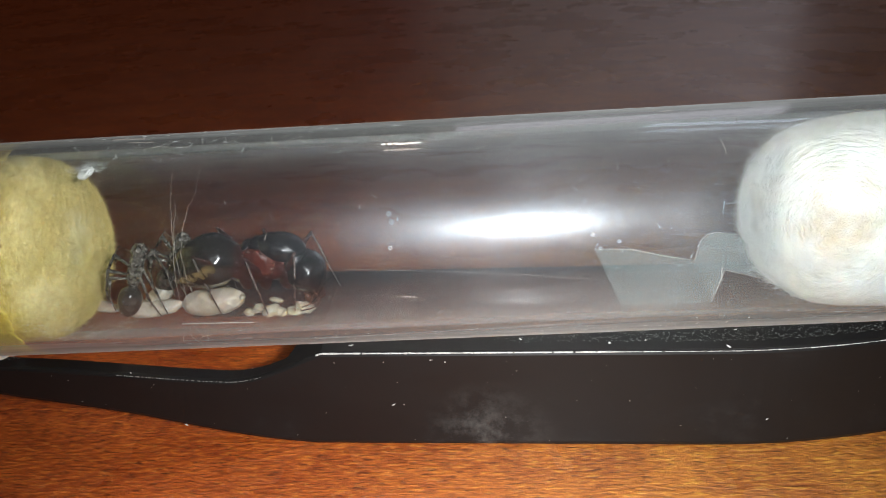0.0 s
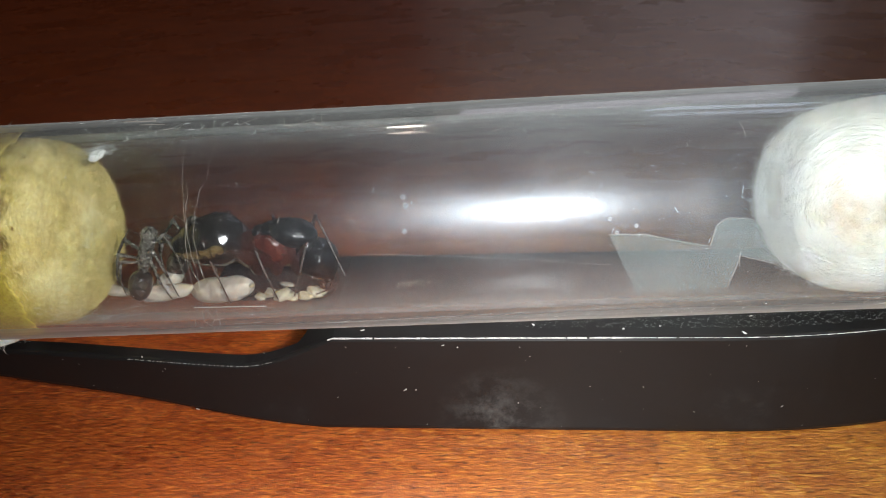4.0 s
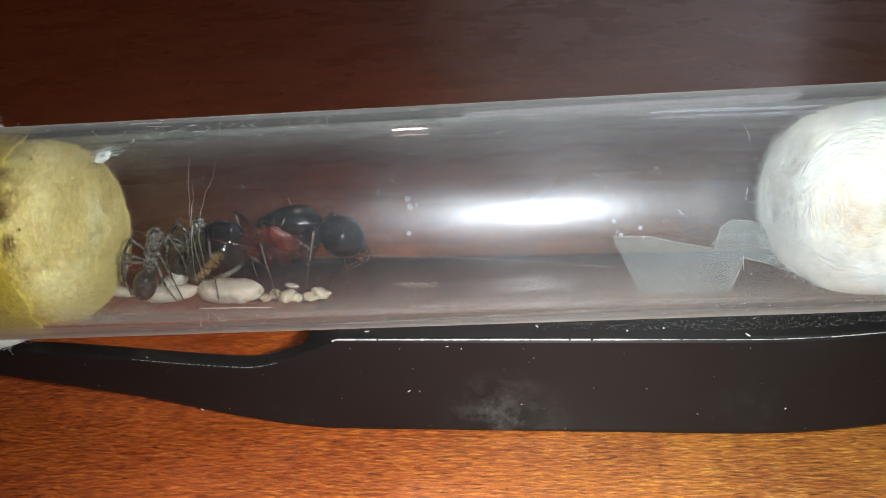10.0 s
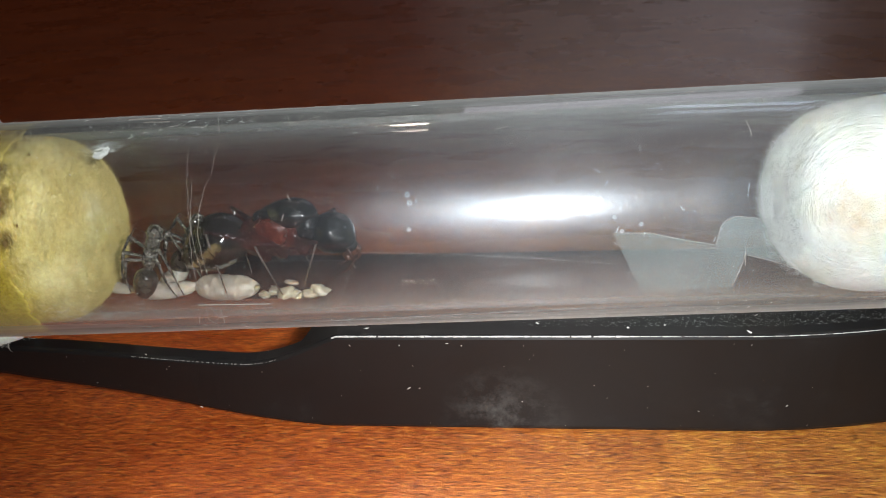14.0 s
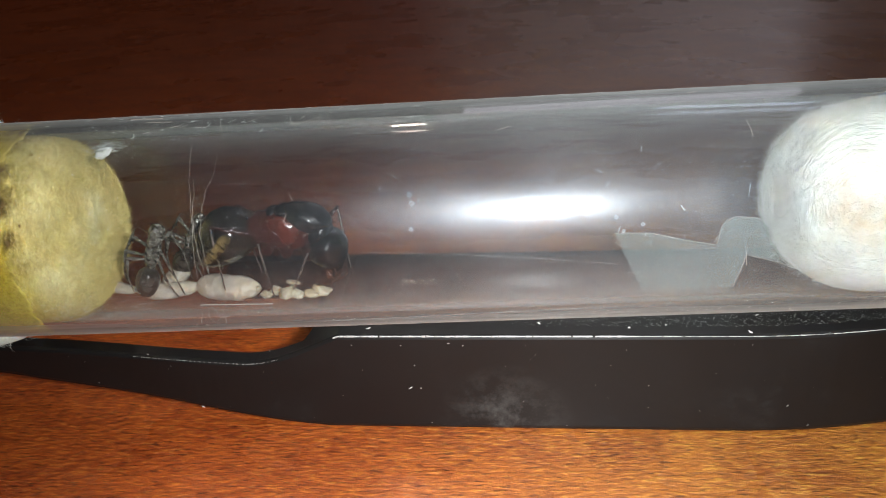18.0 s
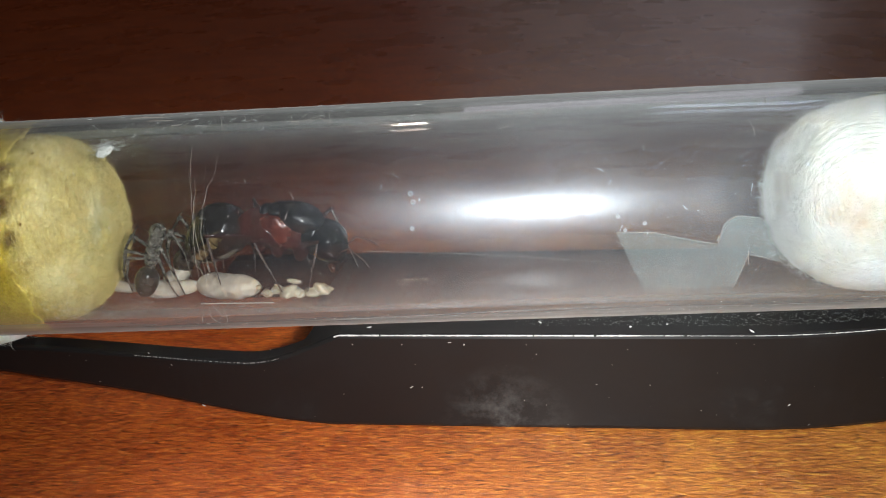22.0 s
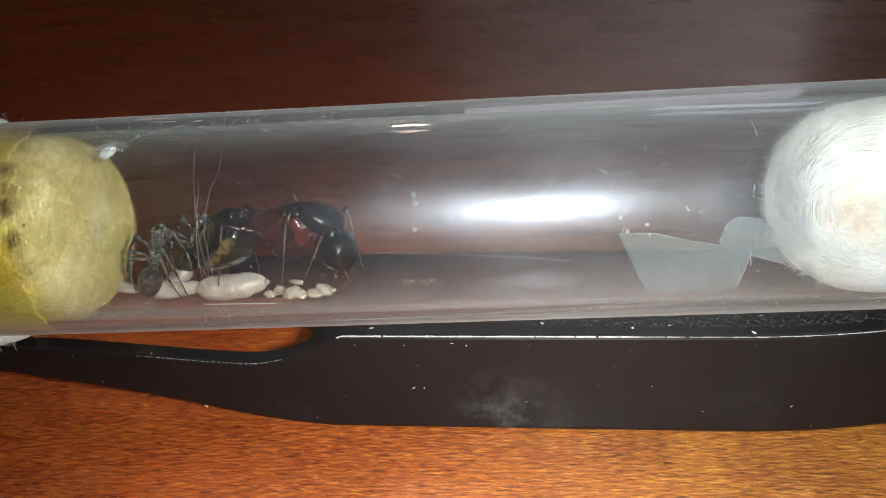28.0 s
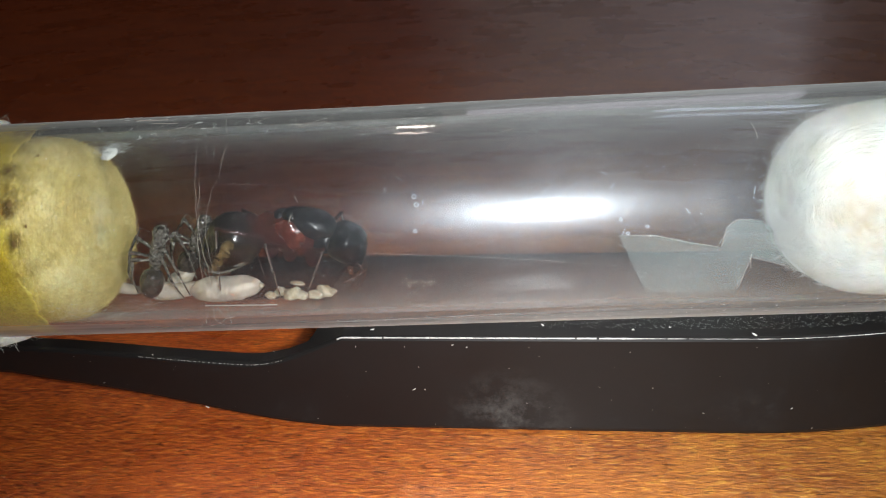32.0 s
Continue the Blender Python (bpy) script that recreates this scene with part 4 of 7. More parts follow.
def femur_mesh(length, thick):
    bm = bmesh.new()
    blob(bm, (0, 0, 0), (thick * 2.0, thick * 1.8, thick * 1.9), level=2)
    n = 10
    pts = [(length * i / n, 0, 0.10 * math.sin(math.pi * i / n) * length * 0.2) for i in range(n + 1)]
    rings = []
    for i, p in enumerate(pts):
        u = i / n
        r = thick * (0.75 + 0.75 * math.sin(math.pi * min(1, u * 1.05)) ** 1.2)
        rings.append([bm.verts.new((p[0], r * math.cos(k), p[2] + r * math.sin(k))) for k in (math.tau * j / 10 for j in range(10))])
    for u, v in zip(rings, rings[1:]):
        for j in range(10):
            bm.faces.new((u[j], u[(j + 1) % 10], v[(j + 1) % 10], v[j]))
    bm.faces.new(rings[0][::-1])
    bm.faces.new(rings[-1])
    blob(bm, (length, 0, 0), (thick * 1.05, thick, thick), level=2)
    return bm


def shank_mesh(length, thick):
    """Tibia, then the thin jointed foot with two claws."""
    bm = bmesh.new()
    t = length * 0.56
    strand(bm, [(0, 0, 0), (t * 0.3, 0, 0.04), (t * 0.8, 0, 0.03), (t, 0, 0)], thick * 0.75, thick * 0.95, 8)
    strand(bm, [(t, 0, 0), (t + 0.35, 0.08, -0.06)], thick * 0.3, 0.01, 4)
    x = t
    for w in (0.42, 0.2, 0.15, 0.11, 0.12):
        step = (length - t) * w
        strand(bm, [(x, 0, 0), (x + step * 0.15, 0, 0), (x + step * 0.95, 0, 0)], thick * 0.42, thick * 0.55, 6)
        x += step
    for s in (-1, 1):
        strand(bm, [(x, 0, 0), (x + 0.1, 0.08 * s, 0.02), (x + 0.16, 0.13 * s, -0.06)], thick * 0.3, 0.01, 4)
    return bm


def gaster_parts(root, scale, dark, band, hair_seed):
    """An ovoid hind body of overlapping plates; +X points to the waist."""
    def longer(bm):
        for v in bm.verts:
            if v.co.x < 0:
                v.co.x *= 1.4
        return bm

    def radius(u):
        return math.sin(math.pi * min(1, 0.04 + 0.96 * u) ** 0.8) ** 0.6
    n, length = 5, 5.6 * scale
    bounds = [0, 0.36, 0.6, 0.78, 0.9, 1.0]
    bm = bmesh.new()
    lathe_x(bm, [(length * (0.5 - i / 24), 2.25 * scale * radius(i / 24) * 0.965 if 0 < i < 24 else 0) for i in range(25)], 32)
    part("membrane", longer(bm), band, root, "golden membrane between the plates")
    for i in range(n):
        a, b = bounds[i], bounds[i + 1]
        bm = bmesh.new()
        prof = []
        for j in range(21):
            u = a + (b - a) * 1.06 * j / 20
            u = min(u, 1.0)
            r = 2.3 * scale * radius(u) * (1 + 0.025 * (j / 20))
            prof.append((length * (0.5 - u), max(r, 0.02)))
        if i == 0:
            prof.insert(0, (length * 0.5 + 0.08, 0.05))
        prof.append((prof[-1][0] + 0.02, prof[-1][1] - 0.07 * scale))
        lathe_x(bm, prof, 120)
        part("plate", longer(bm), dark, root)
    hairs(root, [((0, 0, 0), (2.8 * scale, 2.25 * scale, 2.25 * scale))], 0.45 * scale, 90, hair_seed)


def head_parts(head, s, dark):
    for side in (-1, 1):
        bm = bmesh.new()
        blob(bm, (-0.15 * s, 1.13 * s, 0.55 * s) if side > 0 else (-0.15 * s, -1.13 * s, 0.55 * s), (0.26 * s, 0.15 * s, 0.24 * s), level=3)
        part("eye", bm, EYE, head, "glossy black compound eye")
        bm = bmesh.new()
        strand(bm, [(1.35 * s, 0.55 * s * side, -0.45 * s), (1.8 * s, 0.62 * s * side, -0.6 * s), (2.05 * s, 0.3 * s * side, -0.75 * s), (2.1 * s, 0.05 * s * side, -0.8 * s)], 0.26 * s, 0.07 * s, 8)
        part("mandible", bm, CHITIN_BROWN, head, "dark brown jaw")
    bm = bmesh.new()
    blob(bm, (1.25 * s, 0, -0.15 * s), (0.5 * s, 0.6 * s, 0.45 * s), level=3, rough=0.05)
    part("clypeus", bm, dark, head)


EYE = mat("compound_eye", (0.012, 0.012, 0.013), 0.12, coat=0.6, coat_rough=0.05)


def head_shape(p):
    """Broad and square behind, narrower in front."""
    w = 1 - 0.22 * max(0, p.x) - 0.05 * max(0, -p.x)
    return Vector((p.x, p.y * w, p.z * (1 - 0.18 * max(0, p.x))))


LEG_SIZES = {"front": (3.0, 6.6, 0.17), "middle": (3.0, 6.8, 0.17), "hind": (4.6, 6.9, 0.18)}


def build_queen():
    root = bare("queen_ant", at_mm(-16, -0.3, -0.5))
    parts = {"queen": root}
    bm = bmesh.new()
    blob(bm, (1.85, 0, 0.85), (2.1, 1.5, 1.2), (0, 14, 0), 4, 0.06, 1.4, 2.0)
    blob(bm, (0.0, 0, 1.2), (0.95, 1.05, 0.6), (0, -8, 0), 3, 0.05, 1.4, 3.0)
    part("scutum", bm, CHITIN_BLACK, root, "shiny black domed back")
    bm = bmesh.new()
    blob(bm, (-1.0, 0, 0.95), (0.6, 0.9, 0.55), (0, -25, 0), 3, 0.04, 1.4, 4.0)
    part("postscutellum", bm, CHITIN_BLACK, root)
    bm = bmesh.new()
    blob(bm, (-0.5, 0, -0.55), (2.1, 1.6, 1.75), (0, 12, 0), 4, 0.12, 1.4, 5.0)
    blob(bm, (1.4, 0, -0.9), (1.5, 1.3, 1.3), (0, -10, 0), 4, 0.10, 1.4, 15.0)
    part("flank", bm, CHITIN_RED, root, "dark red flank of the thorax")
    for side in (-1, 1):
        bm = bmesh.new()
        blob(bm, (-0.1, 1.02 * side, -0.3), (1.55, 0.55, 1.35), (0, 0, 0), 4, 0.06, 1.3, 6.0)
        part("wing_base_plate", bm, CHITIN_BRIGHT, root, "brighter red plate below the shed wing")
        bm = bmesh.new()
        for k in range(14):
            a = radians(-60 + 24 * k)
            blob(bm, (-0.1 + (1.5 + 0.12 * math.sin(k * 2.3)) * math.cos(a), (1.36 + 0.04 * math.sin(k * 5)) * side, -0.05 + (1.3 + 0.1 * math.sin(k * 3.1)) * math.sin(a) - 0.2), (0.13 + 0.05 * math.sin(k * 4), 0.13, 0.12), (0, 0, 0), 2, 0.3, 2, k)
        part("wing_scar", bm, CHITIN_BROWN, root, "knobbly scar of a shed wing")
    bm = bmesh.new()
    blob(bm, (-2.1, 0, -0.75), (1.35, 1.3, 1.6), (0, 20, 0), 4, 0.16, 1.6, 7.0)
    part("propodeum", bm, CHITIN_RED, root)
    bm = bmesh.new()
    blob(bm, (2.85, 0, -0.45), (1.05, 1.35, 1.4), (0, 25, 0), 3, 0.05, 1.3, 8.0)
    strand(bm, [(2.9, 0, -0.2), (3.9, 0, -0.5)], 0.5, 0.45, 10)
    part("pronotum", bm, CHITIN_BLACK, root)
    bm = bmesh.new()
    strand(bm, [(-2.8, 0, -0.7), (-3.6, 0, -0.75), (-4.4, 0, -0.7)], 0.36, 0.4, 10)
    blob(bm, (-3.55, 0, -0.3), (0.42, 0.8, 0.75), (0, -8, 0), 3, 0.06, 1.5, 9.0)
    part("waist_node", bm, CHITIN_DARKRED, root)
    for x, side in ((2.2, -1), (2.2, 1), (0.3, -1), (0.3, 1), (-1.3, -1), (-1.3, 1)):
        bm = bmesh.new()
        blob(bm, (x, 0.8 * side, -1.6), (0.68, 0.6, 1.2), (12 * side, 0, 0), 3, 0.10, 1.5, x)
        part("coxa", bm, CHITIN_DARKRED, root)
    hairs(root, [((2.0, 0, 0.85), (1.95, 1.65, 1.5)), ((-0.55, 0, -0.45), (1.95, 1.58, 1.62)), ((-2.15, 0, -0.35), (1.15, 1.2, 1.25))], 0.45, 70, 41)

    bm = bmesh.new()
    blob(bm, (0, 0, 0), (1.95, 1.9, 1.75), (0, 0, 0), 4, 0.05, 1.6, 11.0, head_shape)
    head = part("head", bm, CHITIN_BLACK, root, "large shiny black head")
    head_parts(head, 1.27, CHITIN_BLACK)
    hairs(head, [((0, 0, 0), (2.0, 1.9, 1.6))], 0.3, 50, 42)
    parts["head"] = head
    for nm in ("antenna_near", "antenna_far"):
        parts[nm] = part("antenna", antenna_mesh(1.6, 2.2), CHITIN_BROWN, head, "elbowed brownish antenna")
    bm = bmesh.new()
    blob(bm, (2.55, 0, -0.05), (0.35, 0.5, 0.5), (0, 0, 0), 2)
    gaster = part("gaster", bm, CHITIN_BLACK, root, "glossy black banded hind body")
    gaster_parts(gaster, 1.0, CHITIN_GASTER, GOLD, 43)
    parts["gaster"] = gaster
    for side in ("near", "far"):
        for kind, (l1, l2, thick) in LEG_SIZES.items():
            nm = kind + "_" + side
            parts[nm] = part("leg", femur_mesh(l1, thick), CHITIN_DARKRED, root)
            parts[nm + "_shank"] = part("shank", shank_mesh(l2, thick * 0.72), CHITIN_LEG, parts[nm])
    tagged(root, "black and dark red queen ant standing over her brood", "ant")
    return parts


CHITIN_BRIGHT = chitin("bright_red_chitin", (0.028, 0.005, 0.003), (0.085, 0.013, 0.0055), 0.35, 1300.0, 0.6, 0.08)
bsdf(CHITIN_BRIGHT).inputs["Specular IOR Level"].default_value = 0.25
bsdf(CHITIN_BRIGHT).inputs["Coat Weight"].default_value = 0.8
CHITIN_DARKRED = chitin("dark_red_chitin", (0.010, 0.004, 0.0035), (0.034, 0.008, 0.006), 0.25, 1800.0, 0.7)


def gaster_material():
    """Dark glossy plates with a soft golden streak along each flank, and a brown underside."""
    m = chitin("gaster_chitin", (0.004, 0.004, 0.004), (0.016, 0.013, 0.011), 0.22, 1000.0, 0.4, 0.12)
    skin = bsdf(m).inputs["Base Color"].links[0].from_socket

    def calc(op, a, b=0.0, c=0.0):
        n = m.node_tree.nodes.new("ShaderNodeMath")
        n.operation = op
        for sock, value in zip(n.inputs, (a, b, c)):
            if isinstance(value, float):
                sock.default_value = value
            else:
                link(m, value, sock)
        return n.outputs[0]

    def span(value, lo, hi):
        n = node(m, "ShaderNodeMapRange")
        n.interpolation_type = "SMOOTHSTEP"
        n.inputs["From Min"].default_value, n.inputs["From Max"].default_value = lo, hi
        link(m, value, n.inputs["Value"])
        return n.outputs["Result"]
    tc = node(m, "ShaderNodeTexCoord")
    axis = node(m, "ShaderNodeSeparateXYZ")
    link(m, tc.outputs["Object"], axis.inputs[0])
    angle = calc("ARCTAN2", axis.outputs["Z"], calc("ABSOLUTE", axis.outputs["Y"]))
    rag = noise_tex(m, (700, 700, 700), 4, 0.6)
    centre = calc("ADD", calc("MULTIPLY_ADD", axis.outputs["X"], -54.0, 0.09), calc("MULTIPLY_ADD", rag, 0.5, -0.25))
    near = span(calc("ABSOLUTE", calc("ADD", angle, centre)), 0.30, 0.05)
    streak = calc("MULTIPLY", near, span(axis.outputs["X"], 0.0020, 0.0009))
    streak = calc("MULTIPLY", streak, span(rag, 0.30, 0.50))
    under = calc("MULTIPLY", span(angle, -0.2, -0.9), span(rag, 0.35, 0.6))
    col = mix(m, under, skin, (0.026, 0.016, 0.010))
    link(m, mix(m, streak, col, (0.16, 0.108, 0.042)), bsdf(m).inputs["Base Color"])
    return m


CHITIN_GASTER = gaster_material()
# paler base carries the legs' silver highlights, too thin for the coat to show
CHITIN_LEG = chitin("leg_chitin", (0.04, 0.032, 0.029), (0.15, 0.125, 0.115), 0.16, 900.0, 0.1, 0.14)
QUEEN = build_queen()


def build_worker():
    root = bare("worker_ant", at_mm(-27.6, -1.4, -2.3))
    bm = bmesh.new()
    blob(bm, (0, 0, 0), (0.62, 0.62, 1.15), (0, 20, 0), 4, 0.16, 2.2, 1.0)
    blob(bm, (0.45, 0.2, 1.1), (0.58, 0.58, 0.85), (0, 20, 0), 4, 0.16, 2.2, 2.0)
    part("thorax", bm, CHITIN_GREY, root)
    bm = bmesh.new()
    blob(bm, (0.75, 0.5, 2.05), (0.72, 0.66, 0.66), (0, -50, 0), 3, 0.04, 1.5, 3.0)
    part("head", bm, CHITIN_GREY, root)
    bm = bmesh.new()
    blob(bm, (-0.25, -0.1, -1.0), (0.3, 0.3, 0.35), (0, 0, 0), 2)
    part("waist_node", bm, CHITIN_GREY, root)
    bm = bmesh.new()
    blob(bm, (0, 0, 0), (1.5, 0.98, 0.98), (0, 0, 0), 4, 0.03, 1.0, 4.0, lambda p: Vector((p.x, p.y * (1 - 0.12 * p.x), p.z * (1 - 0.12 * p.x))))
    gaster = part("gaster", bm, CHITIN_SMOOTH, root, "oval dark grey hind body with a bright glint")
    gaster.matrix_local = at_mm(-0.85, -0.4, -2.35, 0, 108, 10)
    hairs(gaster, [((0, 0, 0), (1.3, 0.8, 0.8))], 0.3, 60, 51)
    legs = (
        [(-0.3, -0.3, 0.3), (-1.6, -0.8, 1.0), (-2.4, -0.6, -1.0), (-2.6, -0.4, -2.2)],
        [(-0.3, -0.3, -0.1), (-1.5, -1.0, 0.4), (-2.1, -0.9, -1.4), (-2.2, -0.6, -3.1)],
        [(-0.2, 0.3, 0.7), (-1.5, 0.6, 1.7), (-2.5, 0.7, 0.3), (-3.0, 0.9, -0.6)],
        [(0.4, -0.4, 0.5), (1.4, -1.0, 1.3), (1.9, -0.8, -1.4), (2.2, -0.6, -3.6)],
        [(0.3, -0.4, 0.0), (1.1, -1.2, 0.5), (1.3, -1.1, -1.9), (1.6, -0.6, -3.9)],
        [(0.4, 0.3, 0.9), (1.9, 0.5, 1.9), (2.6, 0.5, -0.2), (2.7, 0.4, -2.6)],
    )
    for pts in legs:
        bm = bmesh.new()
        strand(bm, pts[:2], 0.12, 0.18, 8)
        blob(bm, pts[1], (0.14, 0.14, 0.14), level=2)
        strand(bm, pts[1:3], 0.14, 0.11, 8)
        strand(bm, pts[2:], 0.085, 0.05, 6)
        part("leg", bm, CHITIN_GREY, root)
    for side in (-1, 1):
        bm = bmesh.new()
        strand(bm, [(0.4 + 0.3 * side, 0.0, 2.4), (0.5 + 0.8 * side, -0.4, 3.0), (0.5 + 1.3 * side, -0.5, 2.3), (0.5 + 1.4 * side, -0.5, 1.6)], 0.06, 0.07, 6)
        part("antenna", bm, CHITIN_GREY, root)
    hairs(root, [((0, 0, 0), (0.72, 0.66, 0.95)), ((0.35, 0.2, 0.95), (0.62, 0.6, 0.66)), ((0.75, 0.5, 2.05), (0.72, 0.66, 0.66))], 0.3, 70, 52)
    tagged(root, "small dark grey worker ant beside the yellow cotton", "ant")
    return root


CHITIN_SMOOTH = chitin("smooth_grey_chitin", (0.014, 0.012, 0.010), (0.06, 0.052, 0.042), 0.2, 900.0, 0.08, 0.06)
WORKER = build_worker()
SECOND_WORKER = copy_thing(WORKER, at_mm(-25.5, 1.9, -2.7, 0, 8, -18))
tagged(SECOND_WORKER, "small dark grey worker ant behind the queen's hind body", "ant")


# ---- threads, hairs, scratches and dust on and in the tube ----
def thread(name, pts, r, label, material=SILK):
    bm = bmesh.new()
    strand(bm, pts, r, r * 0.8, 5)
    if name == "scratch":
        bm.transform(UP)
        return part(name, bm, material, TUBE_OB, label)
    return tagged(part(name, bm, material), label, "thread")


def wall_line(spots, r, steps=6):
    """A wavy line on the tube wall through (x, phi) spots."""
    pts = []
    for (xa, pa), (xb, pb) in zip(spots, spots[1:]):
        for i in range(steps):
            u = i / steps
            x, phi = xa + (xb - xa) * u, pa + (pb - pa) * u
            pts.append(on_tube(x + 0.12 * noise.noise(Vector((x * 2, phi * 0.15, r))), phi, r))
    pts.append(on_tube(*spots[-1], r))
    return pts


def build_threads():
    thread("thread", [(-10.6 + 22.5 * i / 20, 2 + 0.04 * math.sin(i), -4.55 - 2.29 * i / 20 + 0.25 * math.sin(i * math.pi / 20)) for i in range(21)], 0.02, "long pale thread stretched along the tube")
    for spots in (
        [(-20.9, 64), (-20.5, 40), (-20.3, 23), (-20.6, 3), (-20.4, -10)],
        [(-20.2, 45), (-20.25, 22), (-20.0, 3), (-20.2, -8)],
        [(-20.4, 103), (-18.7, 67), (-18.8, 48), (-19.4, 38), (-19.9, 20), (-19.6, 2)],
        [(-20.7, -20), (-21.0, -30), (-20.7, -38)],
        [(-19.6, -21), (-19.9, -33), (-20.8, -44)],
        [(-20.3, -19), (-20.1, -29), (-20.6, -33)],
        [(-11.6, 97), (-11.3, 86), (-10.9, 74)],
        [(-11.0, 75), (-11.8, 79), (-12.6, 76)],
        [(-14.2, 84), (-13.6, 74), (-12.4, 80), (-11.6, 82)],
        [(-18.2, 92), (-17.4, 79), (-16.2, 88)],
    ):
        thread("hair", wall_line(spots, R_OUT + 0.03), 0.011, "fine pale hair clinging to the glass")
    for name, a, b, phi, w in (("scratch", -21.1, -15.7, -17.8, 0.045), ("scratch", -27.2, -24.5, 92, 0.05), ("scratch", -25.5, -23.4, 86, 0.03)):
        thread(name, wall_line([(a, phi), (b, phi - 1)], R_OUT + 0.02, 10), w, "pale scratch along the glass")
    rng = random.Random(77)
    for _ in range(46):
        x = rng.choice((rng.gauss(-20, 6), rng.gauss(-14, 4), rng.uniform(-30, 30), rng.gauss(18, 5)))
        phi = rng.choice((rng.uniform(60, 105), rng.uniform(-45, 100), rng.uniform(-50, -28)))
        n = rng.uniform(0.2, 1.0)
        ang = rng.uniform(-6, 6) * (2 if rng.random() < 0.3 else 0.6)
        thread("scratch", wall_line([(x, phi), (x + n * rng.choice((0.2, 1)), phi + ang)], R_OUT + 0.012, 3), rng.uniform(0.012, 0.03), "short pale scratch on the glass")


def build_wear():
    """Clusters of short curved nicks on the glass, thickest by the film and by the yellow plug."""
    rng = random.Random(91)
    for centre, spread, phis, count in ((16.5, 4.5, (5, 62), 40), (-21, 6.0, (66, 104), 80), (-6, 6, (20, 75), 14), (12, 12, (-48, -34), 18)):
        for _ in range(count):
            x, phi = rng.gauss(centre, spread), rng.uniform(*phis)
            n, a = rng.uniform(0.08, 0.55), rng.uniform(0, math.tau)
            pts = []
            for k in range(4):
                a += rng.gauss(0, 0.35)
                pts.append(on_tube(x, phi, R_OUT + 0.01))
                x, phi = x + n / 3 * math.cos(a), phi + math.degrees(n / 3 * math.sin(a) / R_OUT)
            thread("scratch", pts, rng.uniform(0.008, 0.022), "short pale nick on the glass", NICK)
    # the little cotton tuft stuck over the yellow plug's rim
    bm = bmesh.new()
    blob(bm, on_tube(-28.1, 69, R_IN - 0.25), (0.75, 0.16, 0.3), (0, -30, 0), 3, 0.7, 2.0, 4.0)
    for _ in range(150):
        p = on_tube(-28.2 + rng.gauss(0, 0.5), 70 + rng.gauss(0, 2.5), R_IN - 0.1)
        d = Vector((rng.gauss(0.5, 0.5), rng.gauss(0, 0.3), rng.gauss(0.2, 0.4)))
        strand(bm, [p, p + d * 0.5, p + d * 0.8 + Vector((0.1, 0, 0.1))], 0.014, 0.008, 3)
    for v in bm.verts:
        r = math.hypot(v.co.y, v.co.z)
        if r > R_IN - 0.03:
            v.co.y, v.co.z = v.co.y * (R_IN - 0.03) / r, v.co.z * (R_IN - 0.03) / r
    tagged(part("cotton_tuft", bm, FIBRE_WHITE), "small white cotton tuft stuck inside the glass", "cotton")


